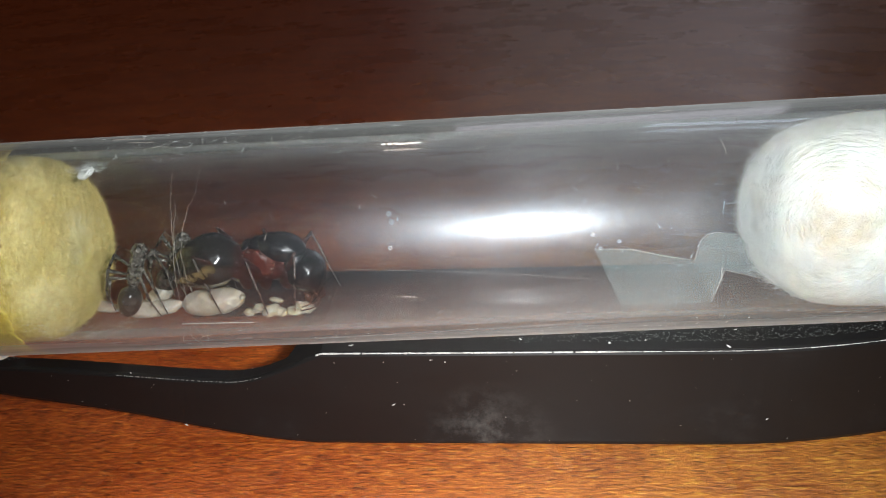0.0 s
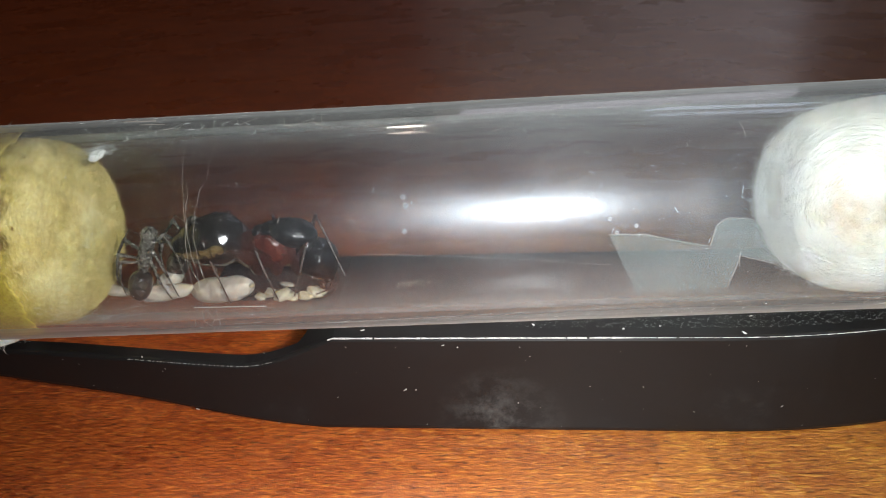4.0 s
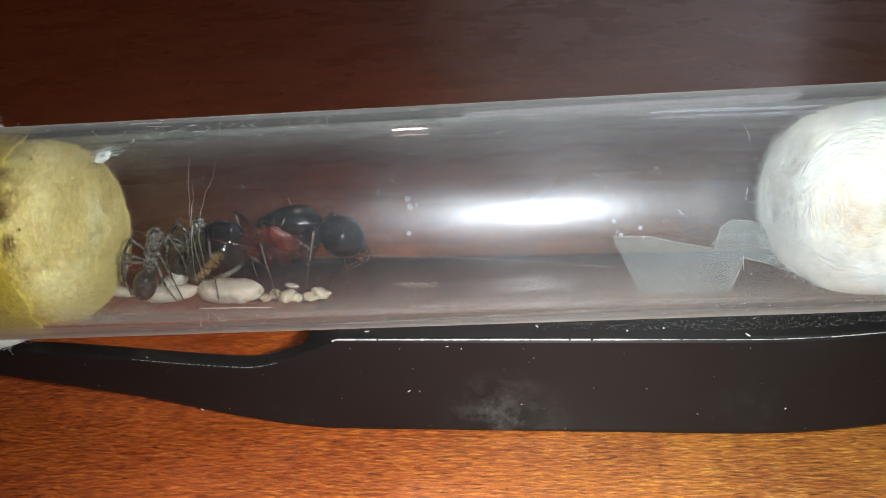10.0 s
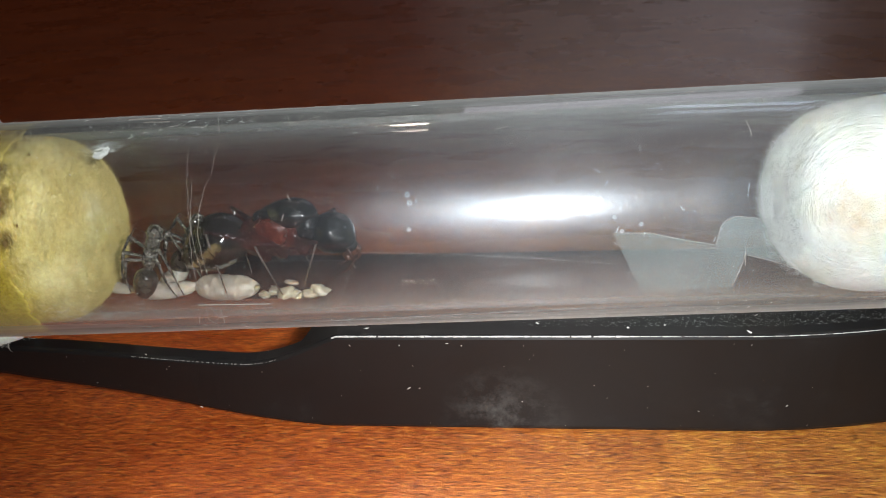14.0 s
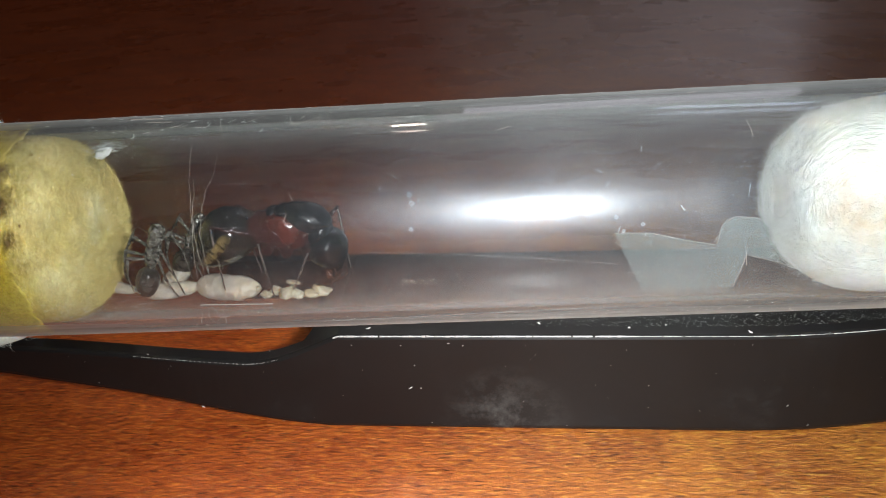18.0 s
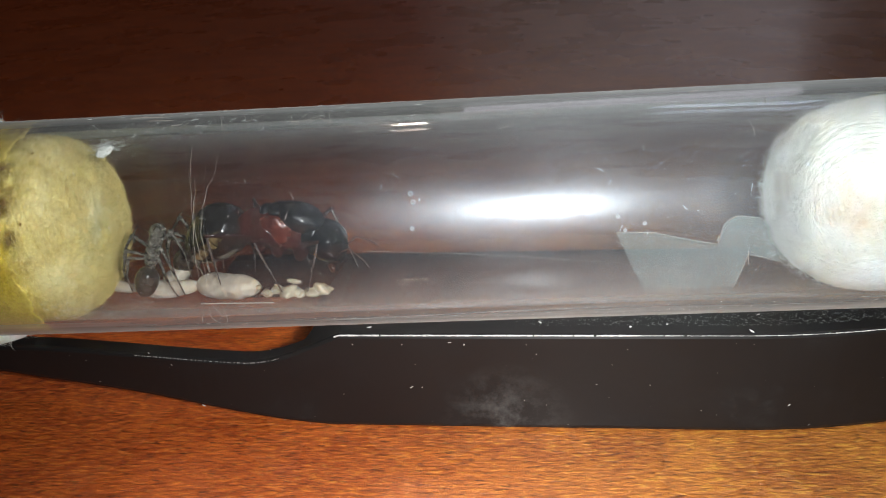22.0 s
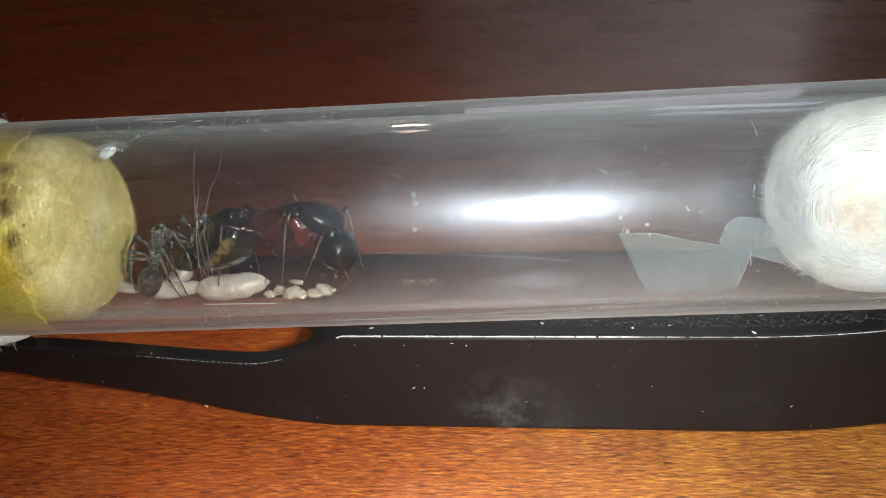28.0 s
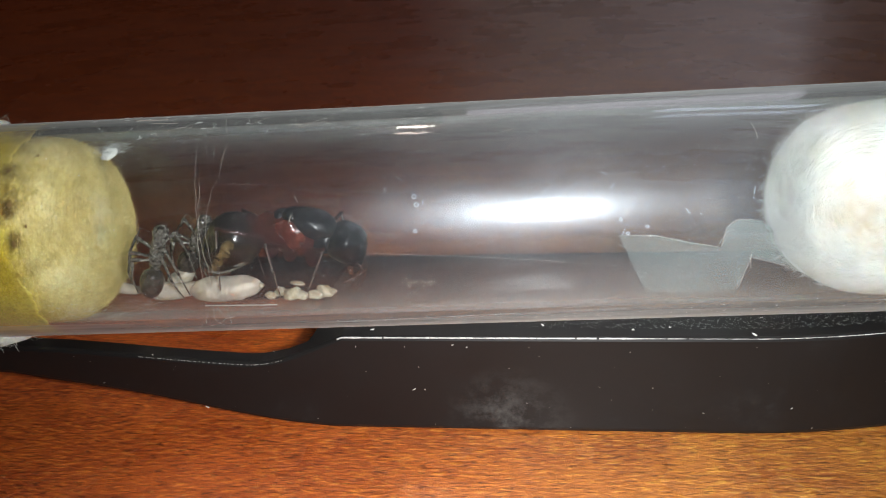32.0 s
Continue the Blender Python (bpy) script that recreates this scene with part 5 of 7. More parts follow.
def build_flecks():
    rng = random.Random(78)
    bm = bmesh.new()
    for k in range(720):
        x = rng.choice((rng.gauss(-19, 6), rng.gauss(-23, 4), rng.uniform(-30, 28), rng.gauss(14, 4)))
        phi = rng.choice((rng.uniform(-45, 95), rng.gauss(72, 16), rng.gauss(30, 20)))
        s = rng.choice((0.011, 0.013, 0.016, 0.02, 0.025, 0.038))
        blob(bm, on_tube(x, phi, R_OUT), (s * rng.uniform(0.6, 1.6), s, s), (0, rng.uniform(0, 90), 0), 1, 0.5, 2, k)
    for k in range(380):
        x, phi, s = rng.uniform(-14, 34), rng.gauss(-40, 4.5), rng.choice((0.012, 0.016, 0.02, 0.03))
        blob(bm, on_tube(x, phi, R_OUT), (s * rng.uniform(0.8, 2.5), s, s), (0, rng.uniform(-20, 20), 0), 1, 0.5, 2, k)
    tagged(part("dust", bm, FLECK), "fine pale dust flecks on the glass", "dust", kind="stuff")
    for x, phi, s in ((-4.9, 33.3, 0.2), (-4.75, 29.6, 0.2), (9.2, 19.7, 0.15), (11.0, 16.2, 0.14), (9.7, 13.5, 0.13), (-4.9, 18, 0.16)):
        bm = bmesh.new()
        for j in range(20):
            a0, a1 = math.tau * j / 20, math.tau * (j + 1) / 20
            strand(bm, [(0.75 * s * math.cos(a0), 0, 0.75 * s * math.sin(a0)), (0.75 * s * math.cos(a1), 0, 0.75 * s * math.sin(a1))], 0.03, 0.03, 6)
        ob = part("droplet", bm, DROP)
        p = on_tube(x, phi, R_OUT + 0.02)
        ob.matrix_world = at_mm(p.x, p.y, p.z, -phi, 0, 0)
        tagged(ob, "tiny ring-shaped dried droplet on the glass", "droplet", "droplets on the glass")
    # dust on the black holder: front, ledge and arm
    rng = random.Random(79)
    front = ((-11.3, -9.9), (-7.1, -9.9), (-3.1, -9.7), (-1.9, -9.9), (3.2, -9.9), (4.0, -10.8), (11.3, -10.3), (-6.6, -14.2), (-5.7, -14.2), (3.0, -15.5), (-5.0, -17.9),
             (6.7, -18.0), (13.3, -13.8), (17.6, -16.3), (-37.1, -11.2), (-35.1, -14.1), (-29.6, -10.9), (-18.5, -10.5), (-25.8, -16.6), (-18.4, -17.9), (-16.1, -18.3), (24.6, -15.8))
    ledge = ((4.5, -3.4), (11.7, -4.4), (-9.9, -3.3), (21.0, -5.6), (22.3, -3.2), (14.7, -4.2))
    spots = [(x, holder_face(x, z) - 0.02, z, rng.choice((0.05, 0.07, 0.1))) for x, z in front]
    spots += [(x, y, -8.97, rng.choice((0.08, 0.12, 0.16))) for x, y in ledge]
    for _ in range(30):
        x = rng.uniform(-44, 34)
        z = rng.uniform(holder_bottom(x) + 0.6, holder_top(x) - 0.4)
        spots.append((x, holder_face(x, z) - 0.01, z, 0.03))
    for k, (x, y, z, s) in enumerate(spots):
        bm = bmesh.new()
        blob(bm, (0, 0, 0), (s * rng.choice((0.8, 1.0, 2.2)), s * 0.5, s * 0.6), (0, rng.uniform(-60, 60), 0), 1, 0.5, 2, k)
        ob = part("dust_fleck", bm, DUST)
        ob.matrix_world = at_mm(x, y, z)
        tagged(ob, "pale dust speck on the black plastic", "dust", "dust on the holder")


DROP = mat("droplet_rim", (0.4, 0.4, 0.4), 0.15, coat=0.5)
build_threads()
build_wear()
build_flecks()


# ---- what moves ----
def motions():
    walk(QUEEN["queen"], [
        (0, at_mm(-16.91, -0.30, -1.51, 0.0, 0.5, -4.0)),
        (1, at_mm(-17.58, -0.30, -1.84, 0.0, -0.1, -1.4)),
        (2, at_mm(-16.34, -0.30, -1.73, 0.0, -3.4, -0.1)),
        (3, at_mm(-16.79, -0.30, -1.74, 0.0, 1.6, -0.5)),
        (6, at_mm(-17.08, -0.30, -1.52, 0.0, 0.0, -7.5)),
        (7, at_mm(-16.62, -0.30, -1.71, 0.0, -2.9, -7.9)),
        (8, at_mm(-16.37, -0.30, -1.47, 0.0, -3.1, -6.5)),
        (9, at_mm(-16.94, -0.30, -1.31, 0.0, -5.8, -3.9)),
        (10, at_mm(-16.71, -0.30, -0.69, 0.0, -6.3, -1.4)),
        (11, at_mm(-17.10, -0.30, -0.72, 0.0, -8.2, -0.0)),
        (12, at_mm(-17.27, -0.30, -0.73, 0.0, -10.0, -0.6)),
        (13, at_mm(-16.84, -0.30, -0.50, 0.0, -13.7, -2.7)),
        (14, at_mm(-16.92, -0.30, -0.39, 0.0, -9.8, -5.5)),
        (17, at_mm(-16.17, -0.30, 0.08, 0.0, 3.0, -6.5)),
        (18, at_mm(-16.14, -0.30, -0.24, 0.0, 8.0, -3.9)),
        (19, at_mm(-16.19, -0.30, -0.23, 0.0, 1.8, -1.3)),
        (20, at_mm(-16.86, -0.30, 0.05, 0.0, 3.8, -0.0)),
        (21, at_mm(-16.53, -0.30, -0.35, 0.0, 7.0, -0.6)),
        (22, at_mm(-16.82, -0.30, -0.22, 0.0, 12.0, -2.8)),
        (23, at_mm(-16.30, -0.30, -0.39, 0.0, 14.0, -5.5)),
        (24, at_mm(-15.68, -0.30, -0.32, 0.0, 14.0, -7.6)),
        (25, at_mm(-15.64, -0.30, -0.18, 0.0, 14.0, -7.9)),
        (28, at_mm(-15.50, -0.30, -0.33, 0.0, 11.7, -1.3)),
        (29, at_mm(-15.55, -0.30, -0.55, 0.0, 6.5, -0.0)),
        (30, at_mm(-16.15, -0.30, -0.12, 0.0, 4.9, -0.7)),
        (31, at_mm(-15.68, -0.30, -0.26, 0.0, 12.7, -2.9)),
        (32, at_mm(-16.01, -0.30, -0.50, 0.0, 14.0, -5.6)),
    ])
    walk(QUEEN["head"], [
        (0, at_mm(3.67, 0.05, -1.56, 0.0, 67.7, -14.0)),
        (1, at_mm(3.60, -0.11, -1.99, 0.0, 74.7, -2.4)),
        (2, at_mm(4.48, -0.20, -1.82, 0.0, 44.8, -7.8)),
        (3, at_mm(3.66, -0.17, -1.65, 0.0, 58.6, -22.3)),
        (6, at_mm(4.28, 0.33, -1.82, 0.0, 49.2, -2.0)),
        (7, at_mm(4.52, 0.41, -1.70, 0.0, 46.6, -10.2)),
        (8, at_mm(4.68, 0.33, -2.13, 0.0, 30.1, -23.9)),
        (9, at_mm(5.16, 0.17, -1.74, 0.0, 27.2, -23.1)),
        (10, at_mm(5.31, -0.06, -1.18, 0.0, 34.1, -9.0)),
        (11, at_mm(4.53, -0.20, -1.50, 0.0, 44.9, -2.2)),
        (12, at_mm(4.82, -0.15, -1.92, 0.0, 38.9, -12.7)),
        (13, at_mm(4.64, 0.04, -2.01, 0.0, 44.2, -25.1)),
        (14, at_mm(4.68, 0.26, -1.68, 0.0, 34.3, -21.3)),
        (17, at_mm(4.52, 0.30, -1.08, 0.0, 22.2, -15.3)),
        (18, at_mm(3.56, 0.02, -1.83, 0.0, 50.2, -25.8)),
        (19, at_mm(3.91, -0.11, -1.85, 0.0, 58.7, -19.0)),
        (20, at_mm(5.00, -0.19, -1.46, 0.0, 35.7, -4.8)),
        (21, at_mm(4.33, -0.15, -1.49, 0.0, 34.0, -4.1)),
        (22, at_mm(4.22, -0.01, -0.98, 0.0, 43.1, -17.8)),
        (23, at_mm(3.94, 0.14, -0.95, 0.0, 41.7, -26.0)),
        (24, at_mm(3.86, 0.25, -1.40, 0.0, 41.4, -16.6)),
        (25, at_mm(4.29, 0.34, -1.15, 0.0, 34.5, -3.4)),
        (28, at_mm(3.60, -0.10, -1.85, 0.0, 59.0, -25.6)),
        (29, at_mm(3.75, -0.15, -2.76, 0.0, 64.3, -14.0)),
        (30, at_mm(5.04, -0.12, -1.96, 0.0, 48.7, -2.4)),
        (31, at_mm(4.27, -0.01, -1.51, 0.0, 47.0, -7.8)),
        (32, at_mm(4.71, 0.23, -0.47, 0.0, 40.7, -22.3)),
    ])
    walk(QUEEN["gaster"], [
        (0, at_mm(-4.77, -0.26, -0.45, 0.0, -19.4, 0.0)),
        (1, at_mm(-4.95, 0.12, -0.26, 0.0, -15.8, 0.0)),
        (2, at_mm(-5.07, 0.19, 0.25, 0.0, -6.8, 0.0)),
        (3, at_mm(-5.17, 0.27, 0.00, 0.0, -10.8, 0.0)),
        (6, at_mm(-4.99, -0.67, 0.21, 0.0, -6.1, 0.0)),
        (7, at_mm(-5.15, -0.61, -0.18, 0.0, -14.1, 0.0)),
        (8, at_mm(-5.56, -0.46, -0.78, 0.0, -25.4, 0.0)),
        (9, at_mm(-5.53, -0.19, -0.92, 0.0, -28.1, 0.0)),
        (10, at_mm(-5.77, 0.06, -1.16, 0.0, -31.6, 0.0)),
        (11, at_mm(-5.52, 0.24, -0.96, 0.0, -28.8, 0.0)),
        (12, at_mm(-5.53, 0.18, -0.46, 0.0, -19.6, 0.0)),
        (13, at_mm(-5.48, -0.06, -0.16, 0.0, -14.0, 0.0)),
        (14, at_mm(-5.52, -0.36, -0.59, 0.0, -22.1, 0.0)),
        (17, at_mm(-5.28, -0.52, -1.61, 0.0, -41.7, 0.0)),
        (18, at_mm(-5.18, -0.19, -1.91, 0.0, -47.5, 0.0)),
        (19, at_mm(-5.48, 0.07, -1.32, 0.0, -35.3, 0.0)),
        (20, at_mm(-5.39, 0.24, -1.49, 0.0, -38.9, 0.0)),
        (21, at_mm(-5.51, 0.14, -2.08, 0.0, -46.8, 0.0)),
        (22, at_mm(-5.13, -0.08, -2.05, 0.0, -50.0, 0.0)),
        (23, at_mm(-5.29, -0.39, -2.87, 0.0, -57.7, 0.0)),
        (24, at_mm(-5.46, -0.62, -2.88, 0.0, -56.1, 0.0)),
        (25, at_mm(-5.53, -0.62, -2.82, 0.0, -54.9, 0.0)),
        (28, at_mm(-5.78, 0.06, -2.55, 0.0, -50.1, 0.0)),
        (29, at_mm(-6.04, 0.20, -1.76, 0.0, -39.0, 0.0)),
        (30, at_mm(-5.37, 0.13, -1.72, 0.0, -42.7, 0.0)),
        (31, at_mm(-5.23, -0.09, -2.56, 0.0, -55.3, 0.0)),
        (32, at_mm(-5.03, -0.36, -2.66, 0.0, -58.7, 0.0)),
    ])
    walk(QUEEN["antenna_near"], [
        (0, at_mm(1.40, -0.65, 0.20, 0.1, 7.9, 0.1)),
        (1, at_mm(1.40, -0.65, 0.20, 16.9, -36.0, -14.0)),
        (2, at_mm(1.40, -0.65, 0.20, 8.7, 42.9, -2.0)),
        (3, at_mm(1.40, -0.65, 0.20, -3.9, 4.6, 2.6)),
        (6, at_mm(1.40, -0.65, 0.20, 7.8, 34.1, -1.2)),
        (7, at_mm(1.40, -0.65, 0.20, -0.5, 21.6, -0.5)),
        (8, at_mm(1.40, -0.65, 0.20, -12.5, 57.2, -0.1)),
        (9, at_mm(1.40, -0.65, 0.20, -11.8, 62.5, -3.0)),
        (10, at_mm(1.40, -0.65, 0.20, 4.8, 55.0, -3.4)),
        (11, at_mm(1.40, -0.65, 0.20, 11.1, 34.4, -6.7)),
        (12, at_mm(1.40, -0.65, 0.20, 0.8, 55.1, -4.7)),
        (13, at_mm(1.40, -0.65, 0.20, -9.8, 4.0, 4.2)),
        (14, at_mm(1.40, -0.65, 0.20, -8.4, 36.6, 1.1)),
        (17, at_mm(1.40, -0.65, 0.20, -1.0, -27.1, 4.2)),
        (18, at_mm(1.40, -0.65, 0.20, -8.8, 26.9, 5.2)),
        (19, at_mm(1.40, -0.65, 0.20, -1.9, 23.9, 0.9)),
        (20, at_mm(1.40, -0.65, 0.20, 9.5, 25.3, -5.9)),
        (21, at_mm(1.40, -0.65, 0.20, 12.6, 43.5, -1.1)),
        (22, at_mm(1.40, -0.65, 0.20, 7.0, -87.8, -2.7)),
        (23, at_mm(1.40, -0.65, 0.20, -7.5, 22.8, 9.5)),
        (24, at_mm(1.40, -0.65, 0.20, -5.4, -64.2, 11.4)),
        (25, at_mm(1.40, -0.65, 0.20, 5.7, 9.0, -3.0)),
        (28, at_mm(1.40, -0.65, 0.20, -6.1, -4.3, 8.1)),
        (29, at_mm(1.40, -0.65, 0.20, 4.8, -24.7, -1.9)),
        (30, at_mm(1.40, -0.65, 0.20, 14.1, 30.9, -1.5)),
        (31, at_mm(1.40, -0.65, 0.20, 11.4, -49.6, -11.0)),
        (32, at_mm(1.40, -0.65, 0.20, -4.4, -1.5, 9.8)),
    ])
    walk(QUEEN["antenna_far"], [
        (0, at_mm(1.40, 0.65, 0.20, -34.8, 17.2, 3.6)),
        (1, at_mm(1.40, 0.65, 0.20, -25.2, -32.5, 20.3)),
        (2, at_mm(1.40, 0.65, 0.20, -23.9, 43.4, 2.8)),
        (3, at_mm(1.40, 0.65, 0.20, -38.5, 25.6, 4.8)),
        (6, at_mm(1.40, 0.65, 0.20, -25.5, 35.7, 3.2)),
        (7, at_mm(1.40, 0.65, 0.20, -33.5, 41.6, 3.8)),
        (8, at_mm(1.40, 0.65, 0.20, -43.4, 58.8, 5.8)),
        (9, at_mm(1.40, 0.65, 0.20, -41.4, 64.1, 4.0)),
        (10, at_mm(1.40, 0.65, 0.20, -25.6, 57.1, 3.1)),
        (11, at_mm(1.40, 0.65, 0.20, -18.3, 47.9, 2.5)),
        (12, at_mm(1.40, 0.65, 0.20, -30.1, 56.0, 1.3)),
        (13, at_mm(1.40, 0.65, 0.20, -28.7, 25.2, 25.9)),
        (14, at_mm(1.40, 0.65, 0.20, -43.7, 60.8, 0.9)),
        (17, at_mm(1.40, 0.65, 0.20, -15.2, 1.6, 36.8)),
        (18, at_mm(1.40, 0.65, 0.20, -42.9, 28.4, 8.7)),
        (19, at_mm(1.40, 0.65, 0.20, -36.2, 25.1, 4.5)),
        (20, at_mm(1.40, 0.65, 0.20, -20.2, 45.3, 3.6)),
        (21, at_mm(1.40, 0.65, 0.20, -19.9, 43.7, 3.7)),
        (22, at_mm(1.40, 0.65, 0.20, -85.7, -61.5, 112.1)),
        (23, at_mm(1.40, 0.65, 0.20, -41.9, 31.3, 12.1)),
        (24, at_mm(1.40, 0.65, 0.20, -51.0, -48.6, 72.4)),
        (25, at_mm(1.40, 0.65, 0.20, -23.0, 24.1, 11.1)),
        (28, at_mm(1.40, 0.65, 0.20, -41.3, 16.1, 9.3)),
        (29, at_mm(1.40, 0.65, 0.20, -30.1, 11.3, 6.6)),
        (30, at_mm(1.40, 0.65, 0.20, -19.6, 31.1, 2.6)),
        (31, at_mm(1.40, 0.65, 0.20, -31.9, -41.1, 39.0)),
        (32, at_mm(1.40, 0.65, 0.20, -38.9, 31.8, 10.9)),
    ])
    walk(QUEEN["front_near"], [
        (0, at_mm(2.20, -0.90, -1.10, -176.4, -51.7, -41.1)),
        (1, at_mm(2.20, -0.90, -1.10, 176.3, -49.4, -44.1)),
        (2, at_mm(2.20, -0.90, -1.10, 171.0, -47.0, -43.1)),
        (3, at_mm(2.20, -0.90, -1.10, 164.5, -45.9, -51.0)),
        (6, at_mm(2.20, -0.90, -1.10, 179.8, -44.5, -37.6)),
        (7, at_mm(2.20, -0.90, -1.10, -171.5, -50.9, -34.4)),
        (8, at_mm(2.20, -0.90, -1.10, 175.6, -39.7, -37.5)),
        (9, at_mm(2.20, -0.90, -1.10, 177.8, -26.3, -37.7)),
        (10, at_mm(2.20, -0.90, -1.10, 164.3, -42.5, -41.5)),
        (11, at_mm(2.20, -0.90, -1.10, 168.0, -30.5, -43.8)),
        (12, at_mm(2.20, -0.90, -1.10, -171.4, -60.6, -39.4)),
        (13, at_mm(2.20, -0.90, -1.10, 169.6, -9.5, -40.7)),
        (14, at_mm(2.20, -0.90, -1.10, 169.0, -6.5, -43.1)),
        (17, at_mm(2.20, -0.90, -1.10, -169.2, -38.1, -34.7)),
        (18, at_mm(2.20, -0.90, -1.10, 163.5, -17.6, -74.7)),
        (19, at_mm(2.20, -0.90, -1.10, -19.4, 5.0, -78.6)),
        (20, at_mm(2.20, -0.90, -1.10, 167.9, -6.7, -67.0)),
        (21, at_mm(2.20, -0.90, -1.10, -177.9, -16.1, -49.7)),
        (22, at_mm(2.20, -0.90, -1.10, -172.2, -30.1, -48.1)),
        (23, at_mm(2.20, -0.90, -1.10, 160.6, -42.9, -75.1)),
        (24, at_mm(2.20, -0.90, -1.10, -174.3, -41.3, -49.6)),
        (25, at_mm(2.20, -0.90, -1.10, -167.4, -29.4, -36.6)),
        (28, at_mm(2.20, -0.90, -1.10, 155.6, -45.6, -75.6)),
        (29, at_mm(2.20, -0.90, -1.10, 141.2, -34.8, -115.3)),
        (30, at_mm(2.20, -0.90, -1.10, 175.8, -25.2, -54.0)),
        (31, at_mm(2.20, -0.90, -1.10, 169.7, -25.1, -72.7)),
        (32, at_mm(2.20, -0.90, -1.10, 178.3, -31.4, -59.4)),
    ])
    walk(QUEEN["middle_near"], [
        (0, at_mm(0.30, -1.00, -1.30, 172.6, -52.7, -106.5)),
        (1, at_mm(0.30, -1.00, -1.30, 160.8, -56.4, -106.4)),
        (2, at_mm(0.30, -1.00, -1.30, 167.3, -53.9, -105.3)),
        (3, at_mm(0.30, -1.00, -1.30, 175.4, -45.2, -112.1)),
        (6, at_mm(0.30, -1.00, -1.30, 168.8, -53.6, -102.1)),
        (7, at_mm(0.30, -1.00, -1.30, 159.9, -55.1, -97.1)),
        (8, at_mm(0.30, -1.00, -1.30, 150.5, -57.9, -95.3)),
        (9, at_mm(0.30, -1.00, -1.30, 157.2, -55.4, -97.3)),
        (10, at_mm(0.30, -1.00, -1.30, 154.5, -43.0, -109.9)),
        (11, at_mm(0.30, -1.00, -1.30, 160.8, -33.2, -112.2)),
        (12, at_mm(0.30, -1.00, -1.30, 158.1, -43.3, -104.2)),
        (13, at_mm(0.30, -1.00, -1.30, 153.1, -36.9, -104.7)),
        (14, at_mm(0.30, -1.00, -1.30, 162.1, -28.9, -105.1)),
        (17, at_mm(0.30, -1.00, -1.30, 175.7, -11.0, -111.8)),
        (18, at_mm(0.30, -1.00, -1.30, 169.5, -22.8, -123.3)),
        (19, at_mm(0.30, -1.00, -1.30, 163.2, -15.2, -128.5)),
        (20, at_mm(0.30, -1.00, -1.30, 170.7, -21.9, -121.9)),
        (21, at_mm(0.30, -1.00, -1.30, 174.0, -17.0, -122.5)),
        (22, at_mm(0.30, -1.00, -1.30, -173.9, -23.0, -116.5)),
        (23, at_mm(0.30, -1.00, -1.30, 174.8, -29.6, -122.6)),
        (24, at_mm(0.30, -1.00, -1.30, 173.5, -16.7, -123.6)),
        (25, at_mm(0.30, -1.00, -1.30, -165.6, -20.8, -107.6)),
        (28, at_mm(0.30, -1.00, -1.30, 158.2, -60.1, -114.7)),
        (29, at_mm(0.30, -1.00, -1.30, 152.8, -31.7, -133.3)),
        (30, at_mm(0.30, -1.00, -1.30, 160.6, -24.3, -130.3)),
        (31, at_mm(0.30, -1.00, -1.30, 172.8, -23.1, -125.7)),
        (32, at_mm(0.30, -1.00, -1.30, 175.9, -26.5, -122.3)),
    ])
    walk(QUEEN["hind_near"], [
        (0, at_mm(-1.30, -0.90, -1.20, 167.5, -34.4, -149.3)),
        (1, at_mm(-1.30, -0.90, -1.20, 164.5, -45.8, -148.1)),
        (2, at_mm(-1.30, -0.90, -1.20, -19.7, -42.6, -151.3)),
        (3, at_mm(-1.30, -0.90, -1.20, 165.1, -36.3, -153.1)),
        (6, at_mm(-1.30, -0.90, -1.20, -18.2, -43.3, -143.6)),
        (7, at_mm(-1.30, -0.90, -1.20, -22.1, -47.2, -140.6)),
        (8, at_mm(-1.30, -0.90, -1.20, -20.8, -41.0, -145.7)),
        (9, at_mm(-1.30, -0.90, -1.20, -20.3, -40.2, -148.3)),
        (10, at_mm(-1.30, -0.90, -1.20, -19.1, -33.7, -154.4)),
        (11, at_mm(-1.30, -0.90, -1.20, -19.5, -36.9, -154.1)),
        (12, at_mm(-1.30, -0.90, -1.20, -22.6, -42.7, -151.1)),
        (13, at_mm(-1.30, -0.90, -1.20, -24.7, -43.2, -148.4)),
        (14, at_mm(-1.30, -0.90, -1.20, -19.9, -37.2, -146.9)),
        (17, at_mm(-1.30, -0.90, -1.20, -11.8, -18.9, -151.9)),
        (18, at_mm(-1.30, -0.90, -1.20, -10.7, -19.3, -154.6)),
        (19, at_mm(-1.30, -0.90, -1.20, -13.7, -18.6, -158.1)),
        (20, at_mm(-1.30, -0.90, -1.20, -13.2, -21.7, -158.2)),
        (21, at_mm(-1.30, -0.90, -1.20, -25.7, -15.6, -141.6)),
        (22, at_mm(-1.30, -0.90, -1.20, -19.3, -15.2, -134.7)),
        (23, at_mm(-1.30, -0.90, -1.20, -19.3, -7.6, -138.0)),
        (24, at_mm(-1.30, -0.90, -1.20, -18.6, -4.4, -136.9)),
        (25, at_mm(-1.30, -0.90, -1.20, -19.5, -3.0, -138.6)),
        (28, at_mm(-1.30, -0.90, -1.20, -13.2, -18.1, -158.8)),
        (29, at_mm(-1.30, -0.90, -1.20, -16.2, -22.9, -159.7)),
        (30, at_mm(-1.30, -0.90, -1.20, -20.2, -30.7, -157.7)),
        (31, at_mm(-1.30, -0.90, -1.20, -8.2, -17.0, -155.5)),
        (32, at_mm(-1.30, -0.90, -1.20, -9.0, -14.0, -154.5)),
    ])
